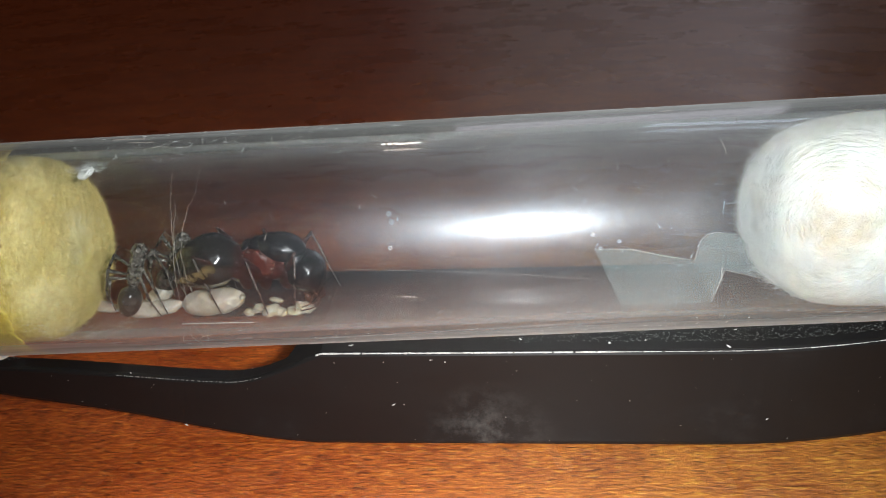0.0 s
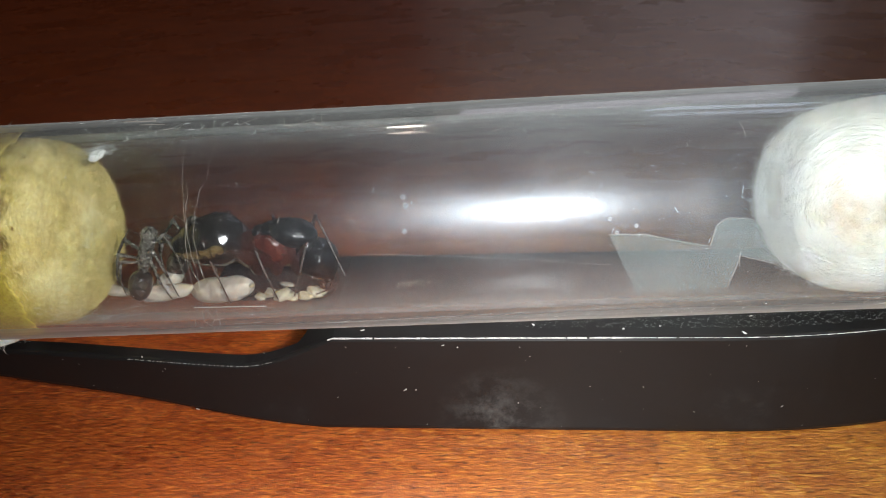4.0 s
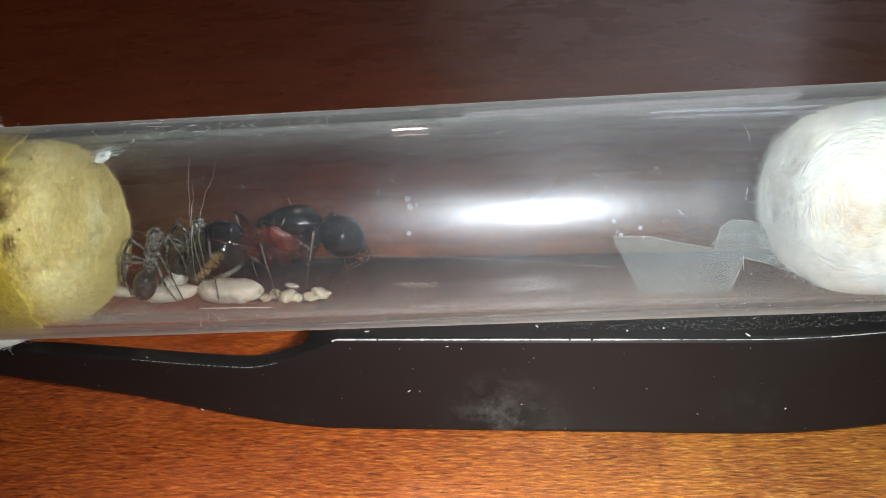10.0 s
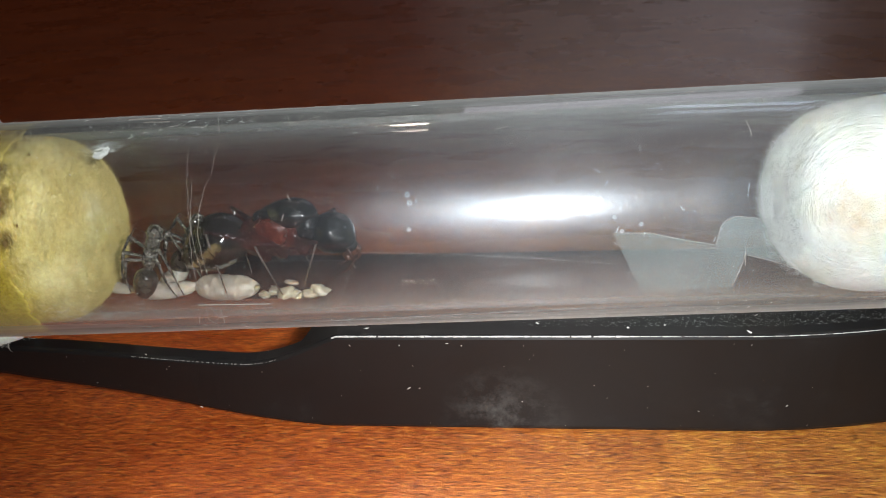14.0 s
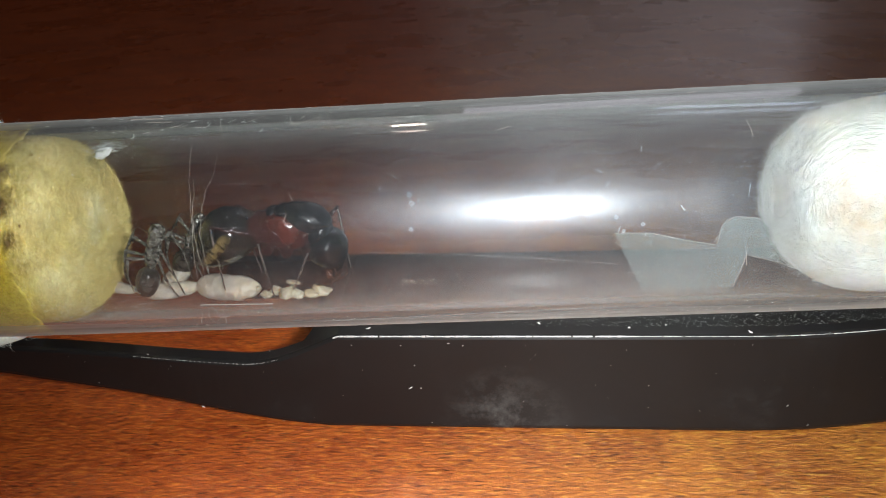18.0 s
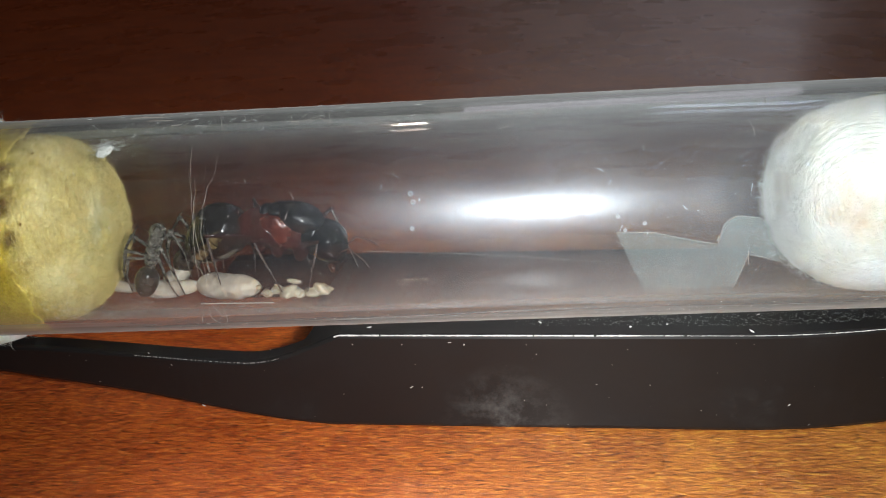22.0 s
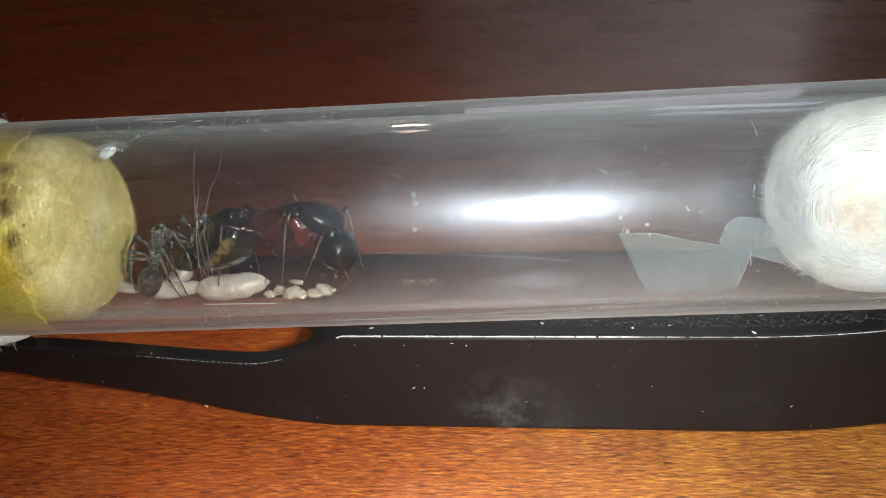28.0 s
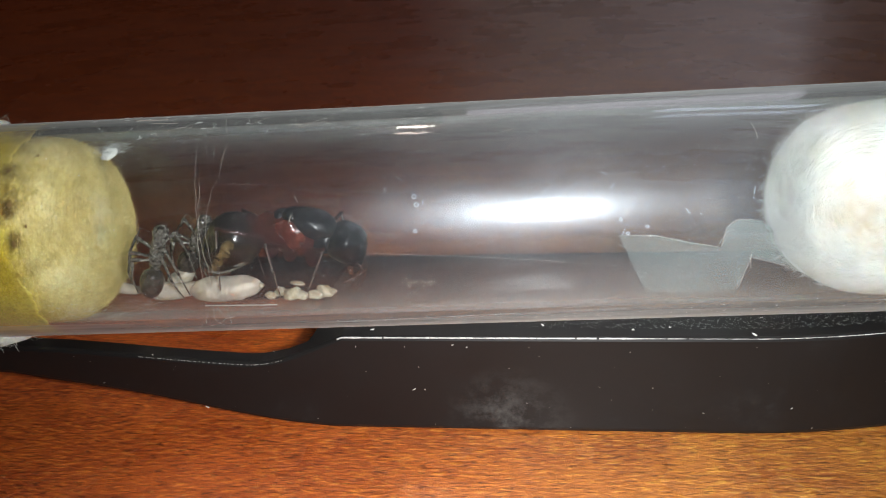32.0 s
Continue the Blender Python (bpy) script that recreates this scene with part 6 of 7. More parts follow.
    walk(QUEEN["front_far"], [
        (0, at_mm(2.20, 0.90, -1.10, -2.7, -40.9, 48.4)),
        (1, at_mm(2.20, 0.90, -1.10, -4.7, -45.6, 45.0)),
        (2, at_mm(2.20, 0.90, -1.10, -175.4, -44.7, 42.9)),
        (3, at_mm(2.20, 0.90, -1.10, -179.8, -50.4, 47.2)),
        (6, at_mm(2.20, 0.90, -1.10, -0.9, -38.6, 52.1)),
        (7, at_mm(2.20, 0.90, -1.10, 2.3, -37.3, 50.8)),
        (8, at_mm(2.20, 0.90, -1.10, -175.0, -40.7, 50.0)),
        (9, at_mm(2.20, 0.90, -1.10, 4.5, -29.2, 46.0)),
        (10, at_mm(2.20, 0.90, -1.10, 7.2, -19.0, 46.6)),
        (11, at_mm(2.20, 0.90, -1.10, 6.7, -12.6, 44.1)),
        (12, at_mm(2.20, 0.90, -1.10, 7.4, -13.8, 43.4)),
        (13, at_mm(2.20, 0.90, -1.10, 10.8, -5.7, 46.5)),
        (14, at_mm(2.20, 0.90, -1.10, 7.0, -7.4, 48.5)),
        (17, at_mm(2.20, 0.90, -1.10, -1.2, -15.0, 53.6)),
        (18, at_mm(2.20, 0.90, -1.10, -4.3, -33.2, 55.2)),
        (19, at_mm(2.20, 0.90, -1.10, 1.8, -19.1, 50.2)),
        (20, at_mm(2.20, 0.90, -1.10, -3.7, -22.3, 45.2)),
        (21, at_mm(2.20, 0.90, -1.10, -7.2, -31.8, 47.3)),
        (22, at_mm(2.20, 0.90, -1.10, -13.3, -36.0, 51.3)),
        (23, at_mm(2.20, 0.90, -1.10, -12.8, -39.6, 59.8)),
        (24, at_mm(2.20, 0.90, -1.10, -11.1, -40.8, 64.4)),
        (25, at_mm(2.20, 0.90, -1.10, -8.1, -36.9, 66.1)),
        (28, at_mm(2.20, 0.90, -1.10, -9.4, -39.3, 53.9)),
        (29, at_mm(2.20, 0.90, -1.10, -3.3, -35.8, 50.0)),
        (30, at_mm(2.20, 0.90, -1.10, -2.2, -27.6, 49.1)),
        (31, at_mm(2.20, 0.90, -1.10, -9.1, -36.7, 56.7)),
        (32, at_mm(2.20, 0.90, -1.10, -9.5, -38.2, 62.3)),
    ])
    walk(QUEEN["middle_far"], [
        (0, at_mm(0.30, 1.00, -1.30, 154.8, -56.2, 116.7)),
        (1, at_mm(0.30, 1.00, -1.30, 145.1, -64.8, 123.4)),
        (2, at_mm(0.30, 1.00, -1.30, 167.1, -69.3, 111.0)),
        (3, at_mm(0.30, 1.00, -1.30, 151.0, -62.4, 120.7)),
        (6, at_mm(0.30, 1.00, -1.30, 153.6, -51.8, 115.9)),
        (7, at_mm(0.30, 1.00, -1.30, 161.4, -59.8, 116.9)),
        (8, at_mm(0.30, 1.00, -1.30, 170.3, -65.1, 115.3)),
        (9, at_mm(0.30, 1.00, -1.30, 171.9, -54.7, 105.8)),
        (10, at_mm(0.30, 1.00, -1.30, 176.7, -41.4, 101.2)),
        (11, at_mm(0.30, 1.00, -1.30, 174.0, -34.6, 94.8)),
        (12, at_mm(0.30, 1.00, -1.30, 174.3, -38.5, 93.5)),
        (13, at_mm(0.30, 1.00, -1.30, -176.5, -37.8, 95.1)),
        (14, at_mm(0.30, 1.00, -1.30, 179.6, -35.3, 101.6)),
        (17, at_mm(0.30, 1.00, -1.30, -14.2, -21.3, 107.4)),
        (18, at_mm(0.30, 1.00, -1.30, 157.7, -31.3, 110.8)),
        (19, at_mm(0.30, 1.00, -1.30, 167.3, -27.1, 103.8)),
        (20, at_mm(0.30, 1.00, -1.30, 161.6, -26.8, 100.8)),
        (21, at_mm(0.30, 1.00, -1.30, 159.2, -33.1, 107.9)),
        (22, at_mm(0.30, 1.00, -1.30, 153.0, -30.2, 111.9)),
        (23, at_mm(0.30, 1.00, -1.30, 155.9, -29.6, 118.7)),
        (24, at_mm(0.30, 1.00, -1.30, 154.9, -30.5, 120.7)),
        (25, at_mm(0.30, 1.00, -1.30, 156.8, -26.9, 119.8)),
        (28, at_mm(0.30, 1.00, -1.30, 159.0, -32.7, 114.9)),
        (29, at_mm(0.30, 1.00, -1.30, 167.6, -38.2, 113.0)),
        (30, at_mm(0.30, 1.00, -1.30, 167.6, -32.3, 109.4)),
        (31, at_mm(0.30, 1.00, -1.30, 156.4, -27.9, 113.5)),
        (32, at_mm(0.30, 1.00, -1.30, 154.2, -27.4, 116.3)),
    ])
    walk(QUEEN["hind_far"], [
        (0, at_mm(-1.30, 0.90, -1.20, -3.8, -32.5, 150.7)),
        (1, at_mm(-1.30, 0.90, -1.20, -6.3, -38.5, 147.5)),
        (2, at_mm(-1.30, 0.90, -1.20, -1.0, -41.6, 145.5)),
        (3, at_mm(-1.30, 0.90, -1.20, -6.6, -33.9, 147.0)),
        (6, at_mm(-1.30, 0.90, -1.20, -4.3, -31.7, 153.5)),
        (7, at_mm(-1.30, 0.90, -1.20, -0.8, -37.8, 154.1)),
        (8, at_mm(-1.30, 0.90, -1.20, 1.0, -39.2, 153.2)),
        (9, at_mm(-1.30, 0.90, -1.20, -0.9, -37.1, 147.8)),
        (10, at_mm(-1.30, 0.90, -1.20, 0.4, -29.6, 145.2)),
        (11, at_mm(-1.30, 0.90, -1.20, -0.0, -28.3, 141.8)),
        (12, at_mm(-1.30, 0.90, -1.20, 1.8, -33.8, 142.1)),
        (13, at_mm(-1.30, 0.90, -1.20, 6.7, -36.9, 144.9)),
        (14, at_mm(-1.30, 0.90, -1.20, 3.5, -30.5, 149.9)),
        (17, at_mm(-1.30, 0.90, -1.20, -5.1, -6.8, 151.1)),
        (18, at_mm(-1.30, 0.90, -1.20, -7.3, -8.7, 150.1)),
        (19, at_mm(-1.30, 0.90, -1.20, -2.8, -12.7, 147.9)),
        (20, at_mm(-1.30, 0.90, -1.20, -5.3, -10.9, 145.7)),
        (21, at_mm(-1.30, 0.90, -1.20, 8.1, -10.6, 120.5)),
        (22, at_mm(-1.30, 0.90, -1.20, 1.8, -6.0, 120.7)),
        (23, at_mm(-1.30, 0.90, -1.20, 2.5, -2.9, 126.0)),
        (24, at_mm(-1.30, 0.90, -1.20, 2.7, -3.3, 127.7)),
        (25, at_mm(-1.30, 0.90, -1.20, 4.4, -0.5, 130.1)),
        (28, at_mm(-1.30, 0.90, -1.20, -5.9, -5.7, 150.4)),
        (29, at_mm(-1.30, 0.90, -1.20, -3.4, -13.8, 149.1)),
        (30, at_mm(-1.30, 0.90, -1.20, -4.5, -12.1, 147.8)),
        (31, at_mm(-1.30, 0.90, -1.20, -9.1, -1.7, 149.4)),
        (32, at_mm(-1.30, 0.90, -1.20, -8.2, -0.4, 152.8)),
    ])
    walk(QUEEN["front_near_shank"], [
        (0, at_mm(3.00, 0.00, 0.00, 0.0, -22.6, 180.0)),
        (1, at_mm(3.00, 0.00, 0.00, 0.0, -22.6, 180.0)),
        (2, at_mm(3.00, 0.00, 0.00, 0.0, -22.6, 180.0)),
        (3, at_mm(3.00, 0.00, 0.00, 0.0, -22.6, -180.0)),
        (6, at_mm(3.00, 0.00, 0.00, -0.0, -22.6, -180.0)),
        (7, at_mm(3.00, 0.00, 0.00, 0.0, -22.6, 180.0)),
        (8, at_mm(3.00, 0.00, 0.00, -0.0, -25.4, -180.0)),
        (9, at_mm(3.00, 0.00, 0.00, -0.0, -36.7, -180.0)),
        (10, at_mm(3.00, 0.00, 0.00, 0.0, -22.6, 180.0)),
        (11, at_mm(3.00, 0.00, 0.00, 0.0, -31.0, 180.0)),
        (12, at_mm(3.00, 0.00, 0.00, -0.0, -22.6, -180.0)),
        (13, at_mm(3.00, 0.00, 0.00, 0.0, -44.1, 180.0)),
        (14, at_mm(3.00, 0.00, 0.00, -0.0, -45.8, -180.0)),
        (17, at_mm(3.00, 0.00, 0.00, 0.0, -37.8, 180.0)),
        (18, at_mm(3.00, 0.00, 0.00, -0.0, -44.8, -180.0)),
        (19, at_mm(3.00, 0.00, 0.00, 180.0, 64.9, 180.0)),
        (20, at_mm(3.00, 0.00, 0.00, 0.0, -53.0, 180.0)),
        (21, at_mm(3.00, 0.00, 0.00, -0.0, -50.6, -180.0)),
        (22, at_mm(3.00, 0.00, 0.00, -0.0, -42.2, -180.0)),
        (23, at_mm(3.00, 0.00, 0.00, 0.0, -27.3, -180.0)),
        (24, at_mm(3.00, 0.00, 0.00, -0.0, -30.8, -180.0)),
        (25, at_mm(3.00, 0.00, 0.00, 0.0, -47.9, 180.0)),
        (28, at_mm(3.00, 0.00, 0.00, 0.0, -25.7, 180.0)),
        (29, at_mm(3.00, 0.00, 0.00, 0.0, -54.4, 180.0)),
        (30, at_mm(3.00, 0.00, 0.00, 0.0, -39.5, 180.0)),
        (31, at_mm(3.00, 0.00, 0.00, -0.0, -39.6, -180.0)),
        (32, at_mm(3.00, 0.00, 0.00, 0.0, -35.6, 180.0)),
    ])
    walk(QUEEN["middle_near_shank"], [
        (0, at_mm(3.00, 0.00, 0.00, 0.0, -22.8, 180.0)),
        (1, at_mm(3.00, 0.00, 0.00, -0.0, -22.8, -180.0)),
        (2, at_mm(3.00, 0.00, 0.00, 0.0, -22.8, 180.0)),
        (3, at_mm(3.00, 0.00, 0.00, -0.0, -27.7, -180.0)),
        (6, at_mm(3.00, 0.00, 0.00, 0.0, -22.8, 180.0)),
        (7, at_mm(3.00, 0.00, 0.00, -0.0, -22.8, -180.0)),
        (8, at_mm(3.00, 0.00, 0.00, -0.0, -22.8, -180.0)),
        (9, at_mm(3.00, 0.00, 0.00, -0.0, -22.8, -180.0)),
        (10, at_mm(3.00, 0.00, 0.00, 0.0, -36.2, -180.0)),
        (11, at_mm(3.00, 0.00, 0.00, 0.0, -41.8, 180.0)),
        (12, at_mm(3.00, 0.00, 0.00, -0.0, -32.6, -180.0)),
        (13, at_mm(3.00, 0.00, 0.00, 0.0, -39.6, 180.0)),
        (14, at_mm(3.00, 0.00, 0.00, -0.0, -43.0, -180.0)),
        (17, at_mm(3.00, 0.00, 0.00, -0.0, -55.7, -180.0)),
        (18, at_mm(3.00, 0.00, 0.00, 0.0, -50.5, 180.0)),
        (19, at_mm(3.00, 0.00, 0.00, -0.0, -63.2, -180.0)),
        (20, at_mm(3.00, 0.00, 0.00, 0.0, -48.8, 180.0)),
        (21, at_mm(3.00, 0.00, 0.00, -0.0, -51.5, -180.0)),
        (22, at_mm(3.00, 0.00, 0.00, -0.0, -41.2, -180.0)),
        (23, at_mm(3.00, 0.00, 0.00, 0.0, -42.2, 180.0)),
        (24, at_mm(3.00, 0.00, 0.00, -0.0, -55.6, -180.0)),
        (25, at_mm(3.00, 0.00, 0.00, 0.0, -42.1, 180.0)),
        (28, at_mm(3.00, 0.00, 0.00, -0.0, -22.8, -180.0)),
        (29, at_mm(3.00, 0.00, 0.00, -0.0, -61.3, -180.0)),
        (30, at_mm(3.00, 0.00, 0.00, -0.0, -57.8, -180.0)),
        (31, at_mm(3.00, 0.00, 0.00, 0.0, -48.4, 180.0)),
        (32, at_mm(3.00, 0.00, 0.00, 0.0, -44.1, 180.0)),
    ])
    walk(QUEEN["hind_near_shank"], [
        (0, at_mm(4.60, 0.00, 0.00, 0.0, -46.0, 180.0)),
        (1, at_mm(4.60, 0.00, 0.00, -0.0, -35.8, -180.0)),
        (2, at_mm(4.60, 0.00, 0.00, -180.0, 49.8, -180.0)),
        (3, at_mm(4.60, 0.00, 0.00, 0.0, -47.9, 180.0)),
        (6, at_mm(4.60, 0.00, 0.00, -180.0, 50.0, -180.0)),
        (7, at_mm(4.60, 0.00, 0.00, -180.0, 50.6, -180.0)),
        (8, at_mm(4.60, 0.00, 0.00, -180.0, 59.6, -180.0)),
        (9, at_mm(4.60, 0.00, 0.00, -180.0, 57.0, -180.0)),
        (10, at_mm(4.60, 0.00, 0.00, 180.0, 67.1, 180.0)),
        (11, at_mm(4.60, 0.00, 0.00, 180.0, 60.5, 180.0)),
        (12, at_mm(4.60, 0.00, 0.00, 180.0, 58.6, 180.0)),
        (13, at_mm(4.60, 0.00, 0.00, -180.0, 62.8, -180.0)),
        (14, at_mm(4.60, 0.00, 0.00, -180.0, 58.2, -180.0)),
        (17, at_mm(4.60, 0.00, 0.00, -180.0, 69.8, -180.0)),
        (18, at_mm(4.60, 0.00, 0.00, 180.0, 64.9, 180.0)),
        (19, at_mm(4.60, 0.00, 0.00, 180.0, 73.4, 180.0)),
        (20, at_mm(4.60, 0.00, 0.00, 180.0, 65.5, 180.0)),
        (21, at_mm(4.60, 0.00, 0.00, -180.0, 71.0, -180.0)),
        (22, at_mm(4.60, 0.00, 0.00, -180.0, 58.9, -180.0)),
        (23, at_mm(4.60, 0.00, 0.00, -180.0, 74.9, -180.0)),
        (24, at_mm(4.60, 0.00, 0.00, 180.0, 79.9, 180.0)),
        (25, at_mm(4.60, 0.00, 0.00, 180.0, 85.4, 180.0)),
        (28, at_mm(4.60, 0.00, 0.00, -180.0, 74.7, 180.0)),
        (29, at_mm(4.60, 0.00, 0.00, 180.0, 77.5, 180.0)),
        (30, at_mm(4.60, 0.00, 0.00, -180.0, 80.7, -180.0)),
        (31, at_mm(4.60, 0.00, 0.00, 180.0, 59.5, 180.0)),
        (32, at_mm(4.60, 0.00, 0.00, 180.0, 71.8, 180.0)),
    ])
    walk(QUEEN["front_far_shank"], [
        (0, at_mm(3.00, 0.00, 0.00, 180.0, 66.4, 180.0)),
        (1, at_mm(3.00, 0.00, 0.00, -180.0, 64.6, -180.0)),
        (2, at_mm(3.00, 0.00, 0.00, 0.0, -56.1, 180.0)),
        (3, at_mm(3.00, 0.00, 0.00, -0.0, -54.3, -180.0)),
        (6, at_mm(3.00, 0.00, 0.00, 180.0, 68.0, 180.0)),
        (7, at_mm(3.00, 0.00, 0.00, -180.0, 67.6, -180.0)),
        (8, at_mm(3.00, 0.00, 0.00, 0.0, -61.7, 180.0)),
        (9, at_mm(3.00, 0.00, 0.00, -180.0, 69.7, -180.0)),
        (10, at_mm(3.00, 0.00, 0.00, 180.0, 72.3, 180.0)),
        (11, at_mm(3.00, 0.00, 0.00, -180.0, 77.9, -180.0)),
        (12, at_mm(3.00, 0.00, 0.00, -180.0, 77.0, -180.0)),
        (13, at_mm(3.00, 0.00, 0.00, 180.0, 82.3, -180.0)),
        (14, at_mm(3.00, 0.00, 0.00, -180.0, 86.6, -180.0)),
        (17, at_mm(3.00, 0.00, 0.00, 180.0, 84.3, 180.0)),
        (18, at_mm(3.00, 0.00, 0.00, 180.0, 68.2, 180.0)),
        (19, at_mm(3.00, 0.00, 0.00, 180.0, 75.3, 180.0)),
        (20, at_mm(3.00, 0.00, 0.00, -180.0, 79.2, -180.0)),
        (21, at_mm(3.00, 0.00, 0.00, 180.0, 74.2, 180.0)),
        (22, at_mm(3.00, 0.00, 0.00, 180.0, 76.4, 180.0)),
        (23, at_mm(3.00, 0.00, 0.00, -180.0, 68.6, -180.0)),
        (24, at_mm(3.00, 0.00, 0.00, 180.0, 64.9, 180.0)),
        (25, at_mm(3.00, 0.00, 0.00, 180.0, 64.8, 180.0)),
        (28, at_mm(3.00, 0.00, 0.00, -180.0, 66.4, -180.0)),
        (29, at_mm(3.00, 0.00, 0.00, 180.0, 65.2, 180.0)),
        (30, at_mm(3.00, 0.00, 0.00, 180.0, 71.6, 180.0)),
        (31, at_mm(3.00, 0.00, 0.00, -180.0, 67.5, -180.0)),
        (32, at_mm(3.00, 0.00, 0.00, -180.0, 65.3, -180.0)),
    ])
    walk(QUEEN["middle_far_shank"], [
        (0, at_mm(3.00, 0.00, 0.00, -0.0, -42.6, -180.0)),
        (1, at_mm(3.00, 0.00, 0.00, 0.0, -36.7, 180.0)),
        (2, at_mm(3.00, 0.00, 0.00, -0.0, -36.1, -180.0)),
        (3, at_mm(3.00, 0.00, 0.00, -0.0, -38.2, -180.0)),
        (6, at_mm(3.00, 0.00, 0.00, -0.0, -46.1, -180.0)),
        (7, at_mm(3.00, 0.00, 0.00, -0.0, -41.7, -180.0)),
        (8, at_mm(3.00, 0.00, 0.00, -0.0, -39.2, -180.0)),
        (9, at_mm(3.00, 0.00, 0.00, 0.0, -45.4, 180.0)),
        (10, at_mm(3.00, 0.00, 0.00, -0.0, -54.2, -180.0)),
        (11, at_mm(3.00, 0.00, 0.00, 0.0, -58.8, 180.0)),
        (12, at_mm(3.00, 0.00, 0.00, -0.0, -56.2, -180.0)),
        (13, at_mm(3.00, 0.00, 0.00, 0.0, -57.6, 180.0)),
        (14, at_mm(3.00, 0.00, 0.00, -0.0, -59.8, -180.0)),
        (17, at_mm(3.00, 0.00, 0.00, -180.0, 68.1, -180.0)),
        (18, at_mm(3.00, 0.00, 0.00, -0.0, -58.5, -180.0)),
        (19, at_mm(3.00, 0.00, 0.00, 0.0, -63.6, 180.0)),
        (20, at_mm(3.00, 0.00, 0.00, 0.0, -63.6, 180.0)),
        (21, at_mm(3.00, 0.00, 0.00, -0.0, -57.7, -180.0)),
        (22, at_mm(3.00, 0.00, 0.00, -0.0, -58.4, -180.0)),
        (23, at_mm(3.00, 0.00, 0.00, -0.0, -57.6, -180.0)),
        (24, at_mm(3.00, 0.00, 0.00, 0.0, -56.5, 180.0)),
        (25, at_mm(3.00, 0.00, 0.00, 0.0, -59.4, 180.0)),
        (28, at_mm(3.00, 0.00, 0.00, -0.0, -56.7, -180.0)),
        (29, at_mm(3.00, 0.00, 0.00, -0.0, -54.9, -180.0)),
        (30, at_mm(3.00, 0.00, 0.00, -0.0, -59.2, -180.0)),
        (31, at_mm(3.00, 0.00, 0.00, -0.0, -59.8, -180.0)),
        (32, at_mm(3.00, 0.00, 0.00, 0.0, -59.4, 180.0)),
    ])
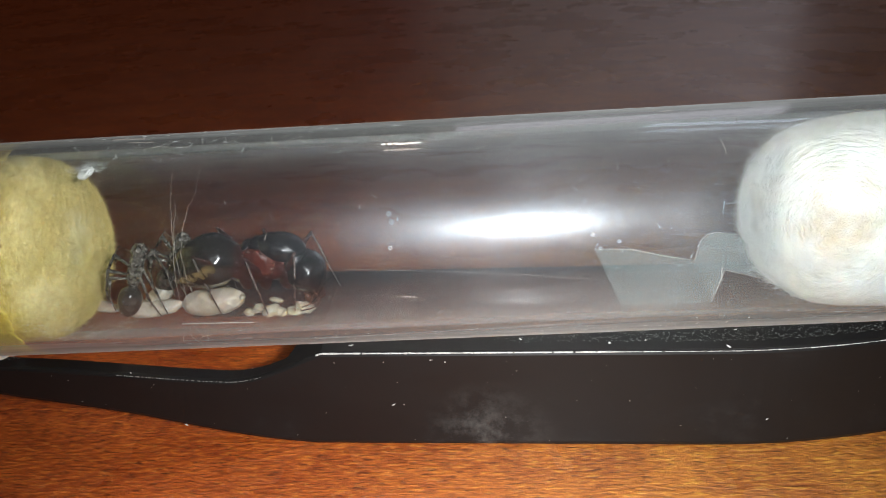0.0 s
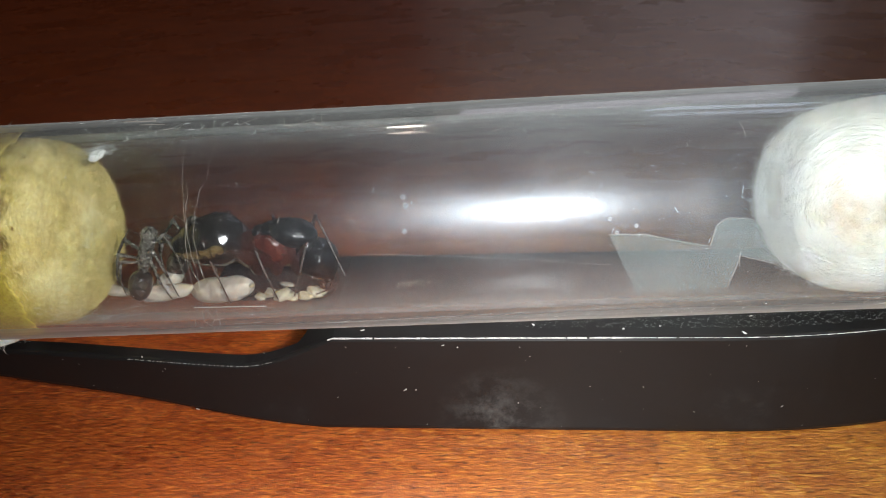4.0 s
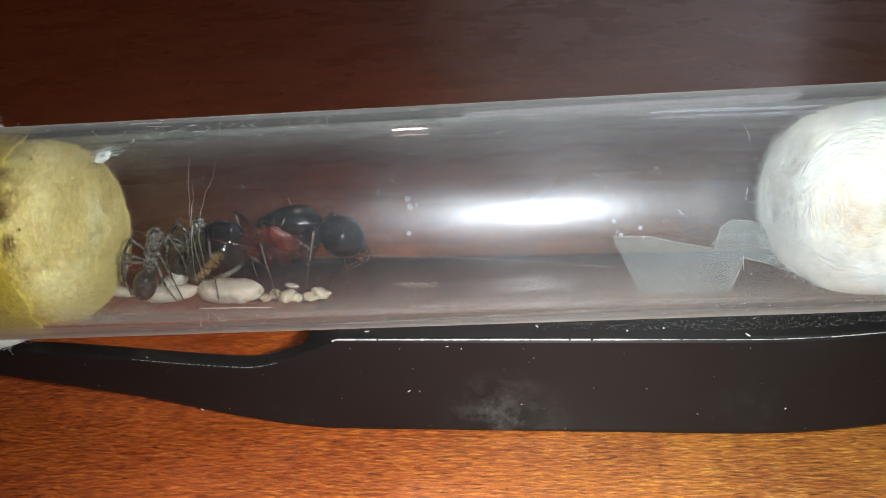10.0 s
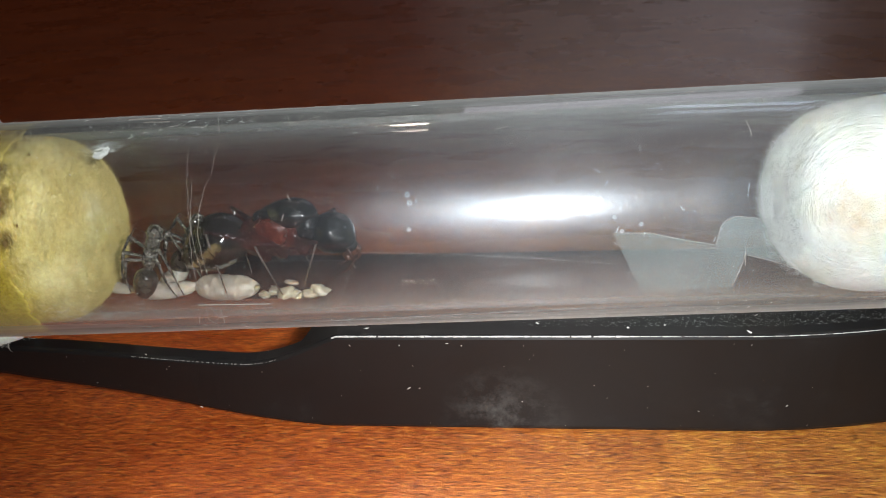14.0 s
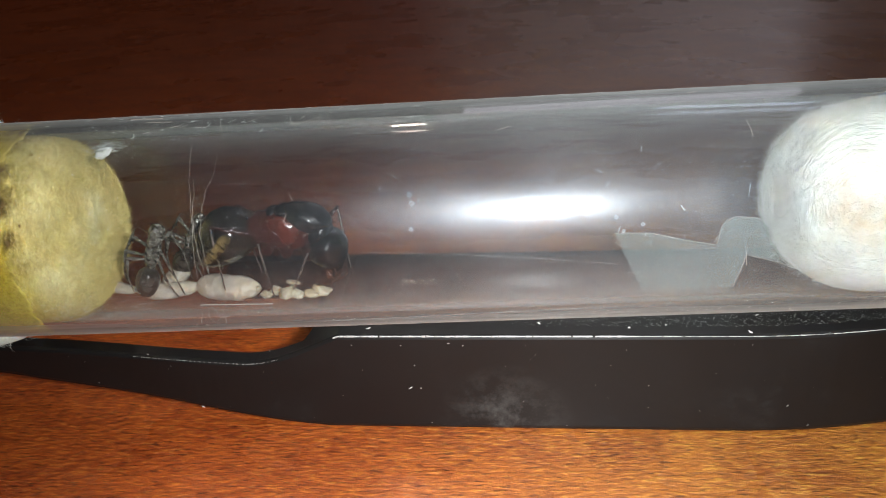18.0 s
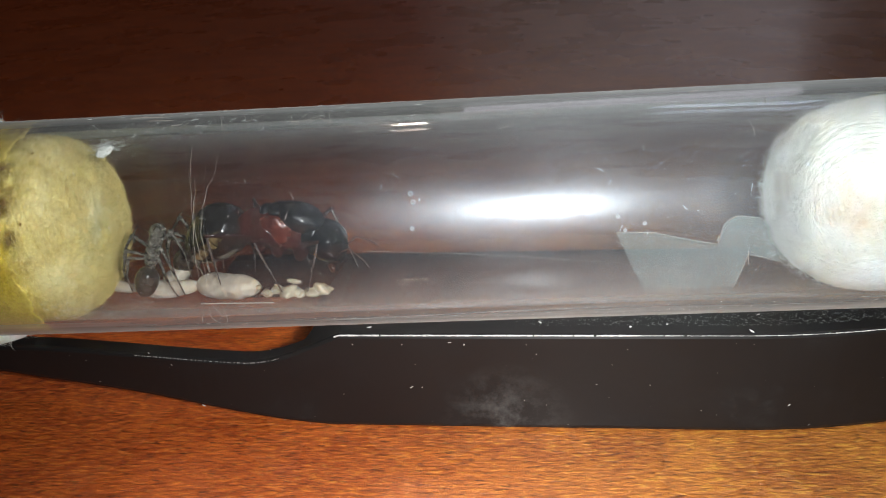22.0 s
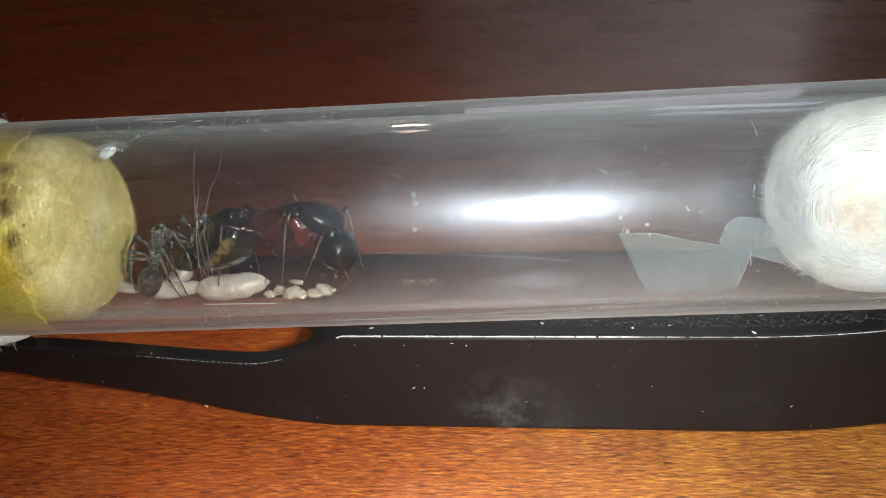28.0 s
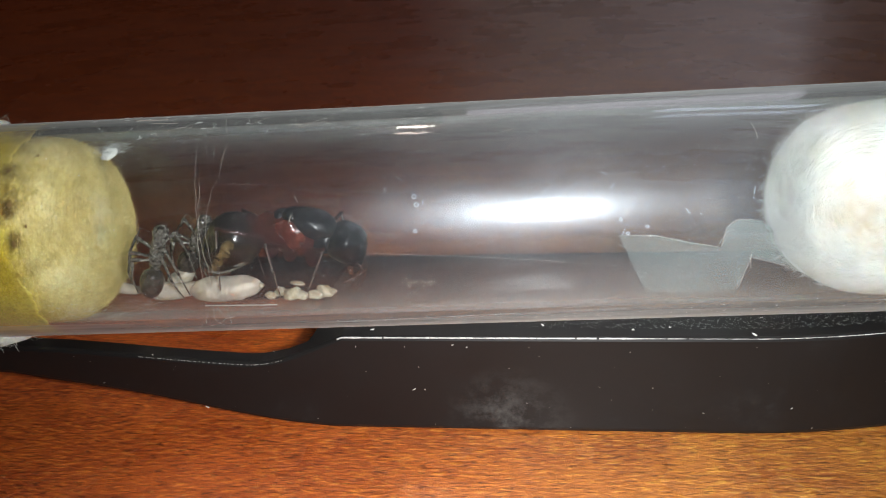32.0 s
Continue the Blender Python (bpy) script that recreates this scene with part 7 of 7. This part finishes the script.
    walk(QUEEN["hind_far_shank"], [
        (0, at_mm(4.60, 0.00, 0.00, -180.0, 55.5, -180.0)),
        (1, at_mm(4.60, 0.00, 0.00, 180.0, 49.9, 180.0)),
        (2, at_mm(4.60, 0.00, 0.00, 180.0, 53.8, 180.0)),
        (3, at_mm(4.60, 0.00, 0.00, 180.0, 52.6, 180.0)),
        (6, at_mm(4.60, 0.00, 0.00, -180.0, 54.0, -180.0)),
        (7, at_mm(4.60, 0.00, 0.00, -180.0, 54.9, -180.0)),
        (8, at_mm(4.60, 0.00, 0.00, -180.0, 57.1, -180.0)),
        (9, at_mm(4.60, 0.00, 0.00, 180.0, 54.6, 180.0)),
        (10, at_mm(4.60, 0.00, 0.00, -180.0, 61.3, -180.0)),
        (11, at_mm(4.60, 0.00, 0.00, 180.0, 60.3, 180.0)),
        (12, at_mm(4.60, 0.00, 0.00, 180.0, 58.4, 180.0)),
        (13, at_mm(4.60, 0.00, 0.00, -180.0, 63.1, -180.0)),
        (14, at_mm(4.60, 0.00, 0.00, 180.0, 65.1, 180.0)),
        (17, at_mm(4.60, 0.00, 0.00, -180.0, 70.2, -180.0)),
        (18, at_mm(4.60, 0.00, 0.00, 180.0, 67.1, 180.0)),
        (19, at_mm(4.60, 0.00, 0.00, 180.0, 71.7, 180.0)),
        (20, at_mm(4.60, 0.00, 0.00, -180.0, 69.6, -180.0)),
        (21, at_mm(4.60, 0.00, 0.00, 180.0, 69.0, 180.0)),
        (22, at_mm(4.60, 0.00, 0.00, -180.0, 68.0, -180.0)),
        (23, at_mm(4.60, 0.00, 0.00, -180.0, 70.5, -180.0)),
        (24, at_mm(4.60, 0.00, 0.00, 180.0, 69.1, 180.0)),
        (25, at_mm(4.60, 0.00, 0.00, -180.0, 73.2, 180.0)),
        (28, at_mm(4.60, 0.00, 0.00, -180.0, 74.7, -180.0)),
        (29, at_mm(4.60, 0.00, 0.00, 180.0, 72.5, 180.0)),
        (30, at_mm(4.60, 0.00, 0.00, -180.0, 70.5, -180.0)),
        (31, at_mm(4.60, 0.00, 0.00, 180.0, 70.9, 180.0)),
        (32, at_mm(4.60, 0.00, 0.00, 180.0, 71.4, 180.0)),
    ])
    walk(BIG_LARVA, [
        (0, at_mm(-22.25, 0.30, -6.31, 0.0, -12.0, -12.0)),
        (1, at_mm(-22.19, 0.30, -6.47, 0.0, -12.0, -12.0)),
        (2, at_mm(-22.26, 0.30, -6.56, 0.0, -12.0, -11.0)),
        (3, at_mm(-22.52, 0.30, -6.75, 0.0, -12.0, -11.0)),
        (6, at_mm(-22.29, 0.30, -6.63, 0.0, -8.0, -14.0)),
        (9, at_mm(-22.24, 0.30, -6.75, 0.0, -2.0, -10.0)),
        (13, at_mm(-22.53, 0.30, -6.75, 0.0, -2.0, -11.0)),
        (14, at_mm(-22.49, 0.30, -6.75, 0.0, -4.0, -13.0)),
        (17, at_mm(-22.52, 0.30, -6.75, 0.0, -2.0, -13.0)),
        (25, at_mm(-22.63, 0.30, -6.75, 0.0, -2.0, -13.0)),
        (28, at_mm(-22.49, 0.30, -6.68, 0.0, -1.0, 6.0)),
        (29, at_mm(-22.97, 0.30, -6.75, 0.0, -2.0, 8.0)),
        (30, at_mm(-23.06, 0.30, -6.75, 0.0, -1.0, 5.0)),
        (31, at_mm(-23.34, 0.30, -6.75, 0.0, 2.0, 5.0)),
        (32, at_mm(-23.12, 0.30, -6.75, 0.0, 1.0, 5.0)),
    ])
    walk(WORKER, [(s, at_mm(-27.6 + 0.06 * math.sin(s * 1.1), -1.4, -2.3 + 0.05 * math.sin(s * 0.8), 0, 1.5 * math.sin(s * 0.9), 2 * math.sin(s * 0.6))) for s in range(33)])


motions()
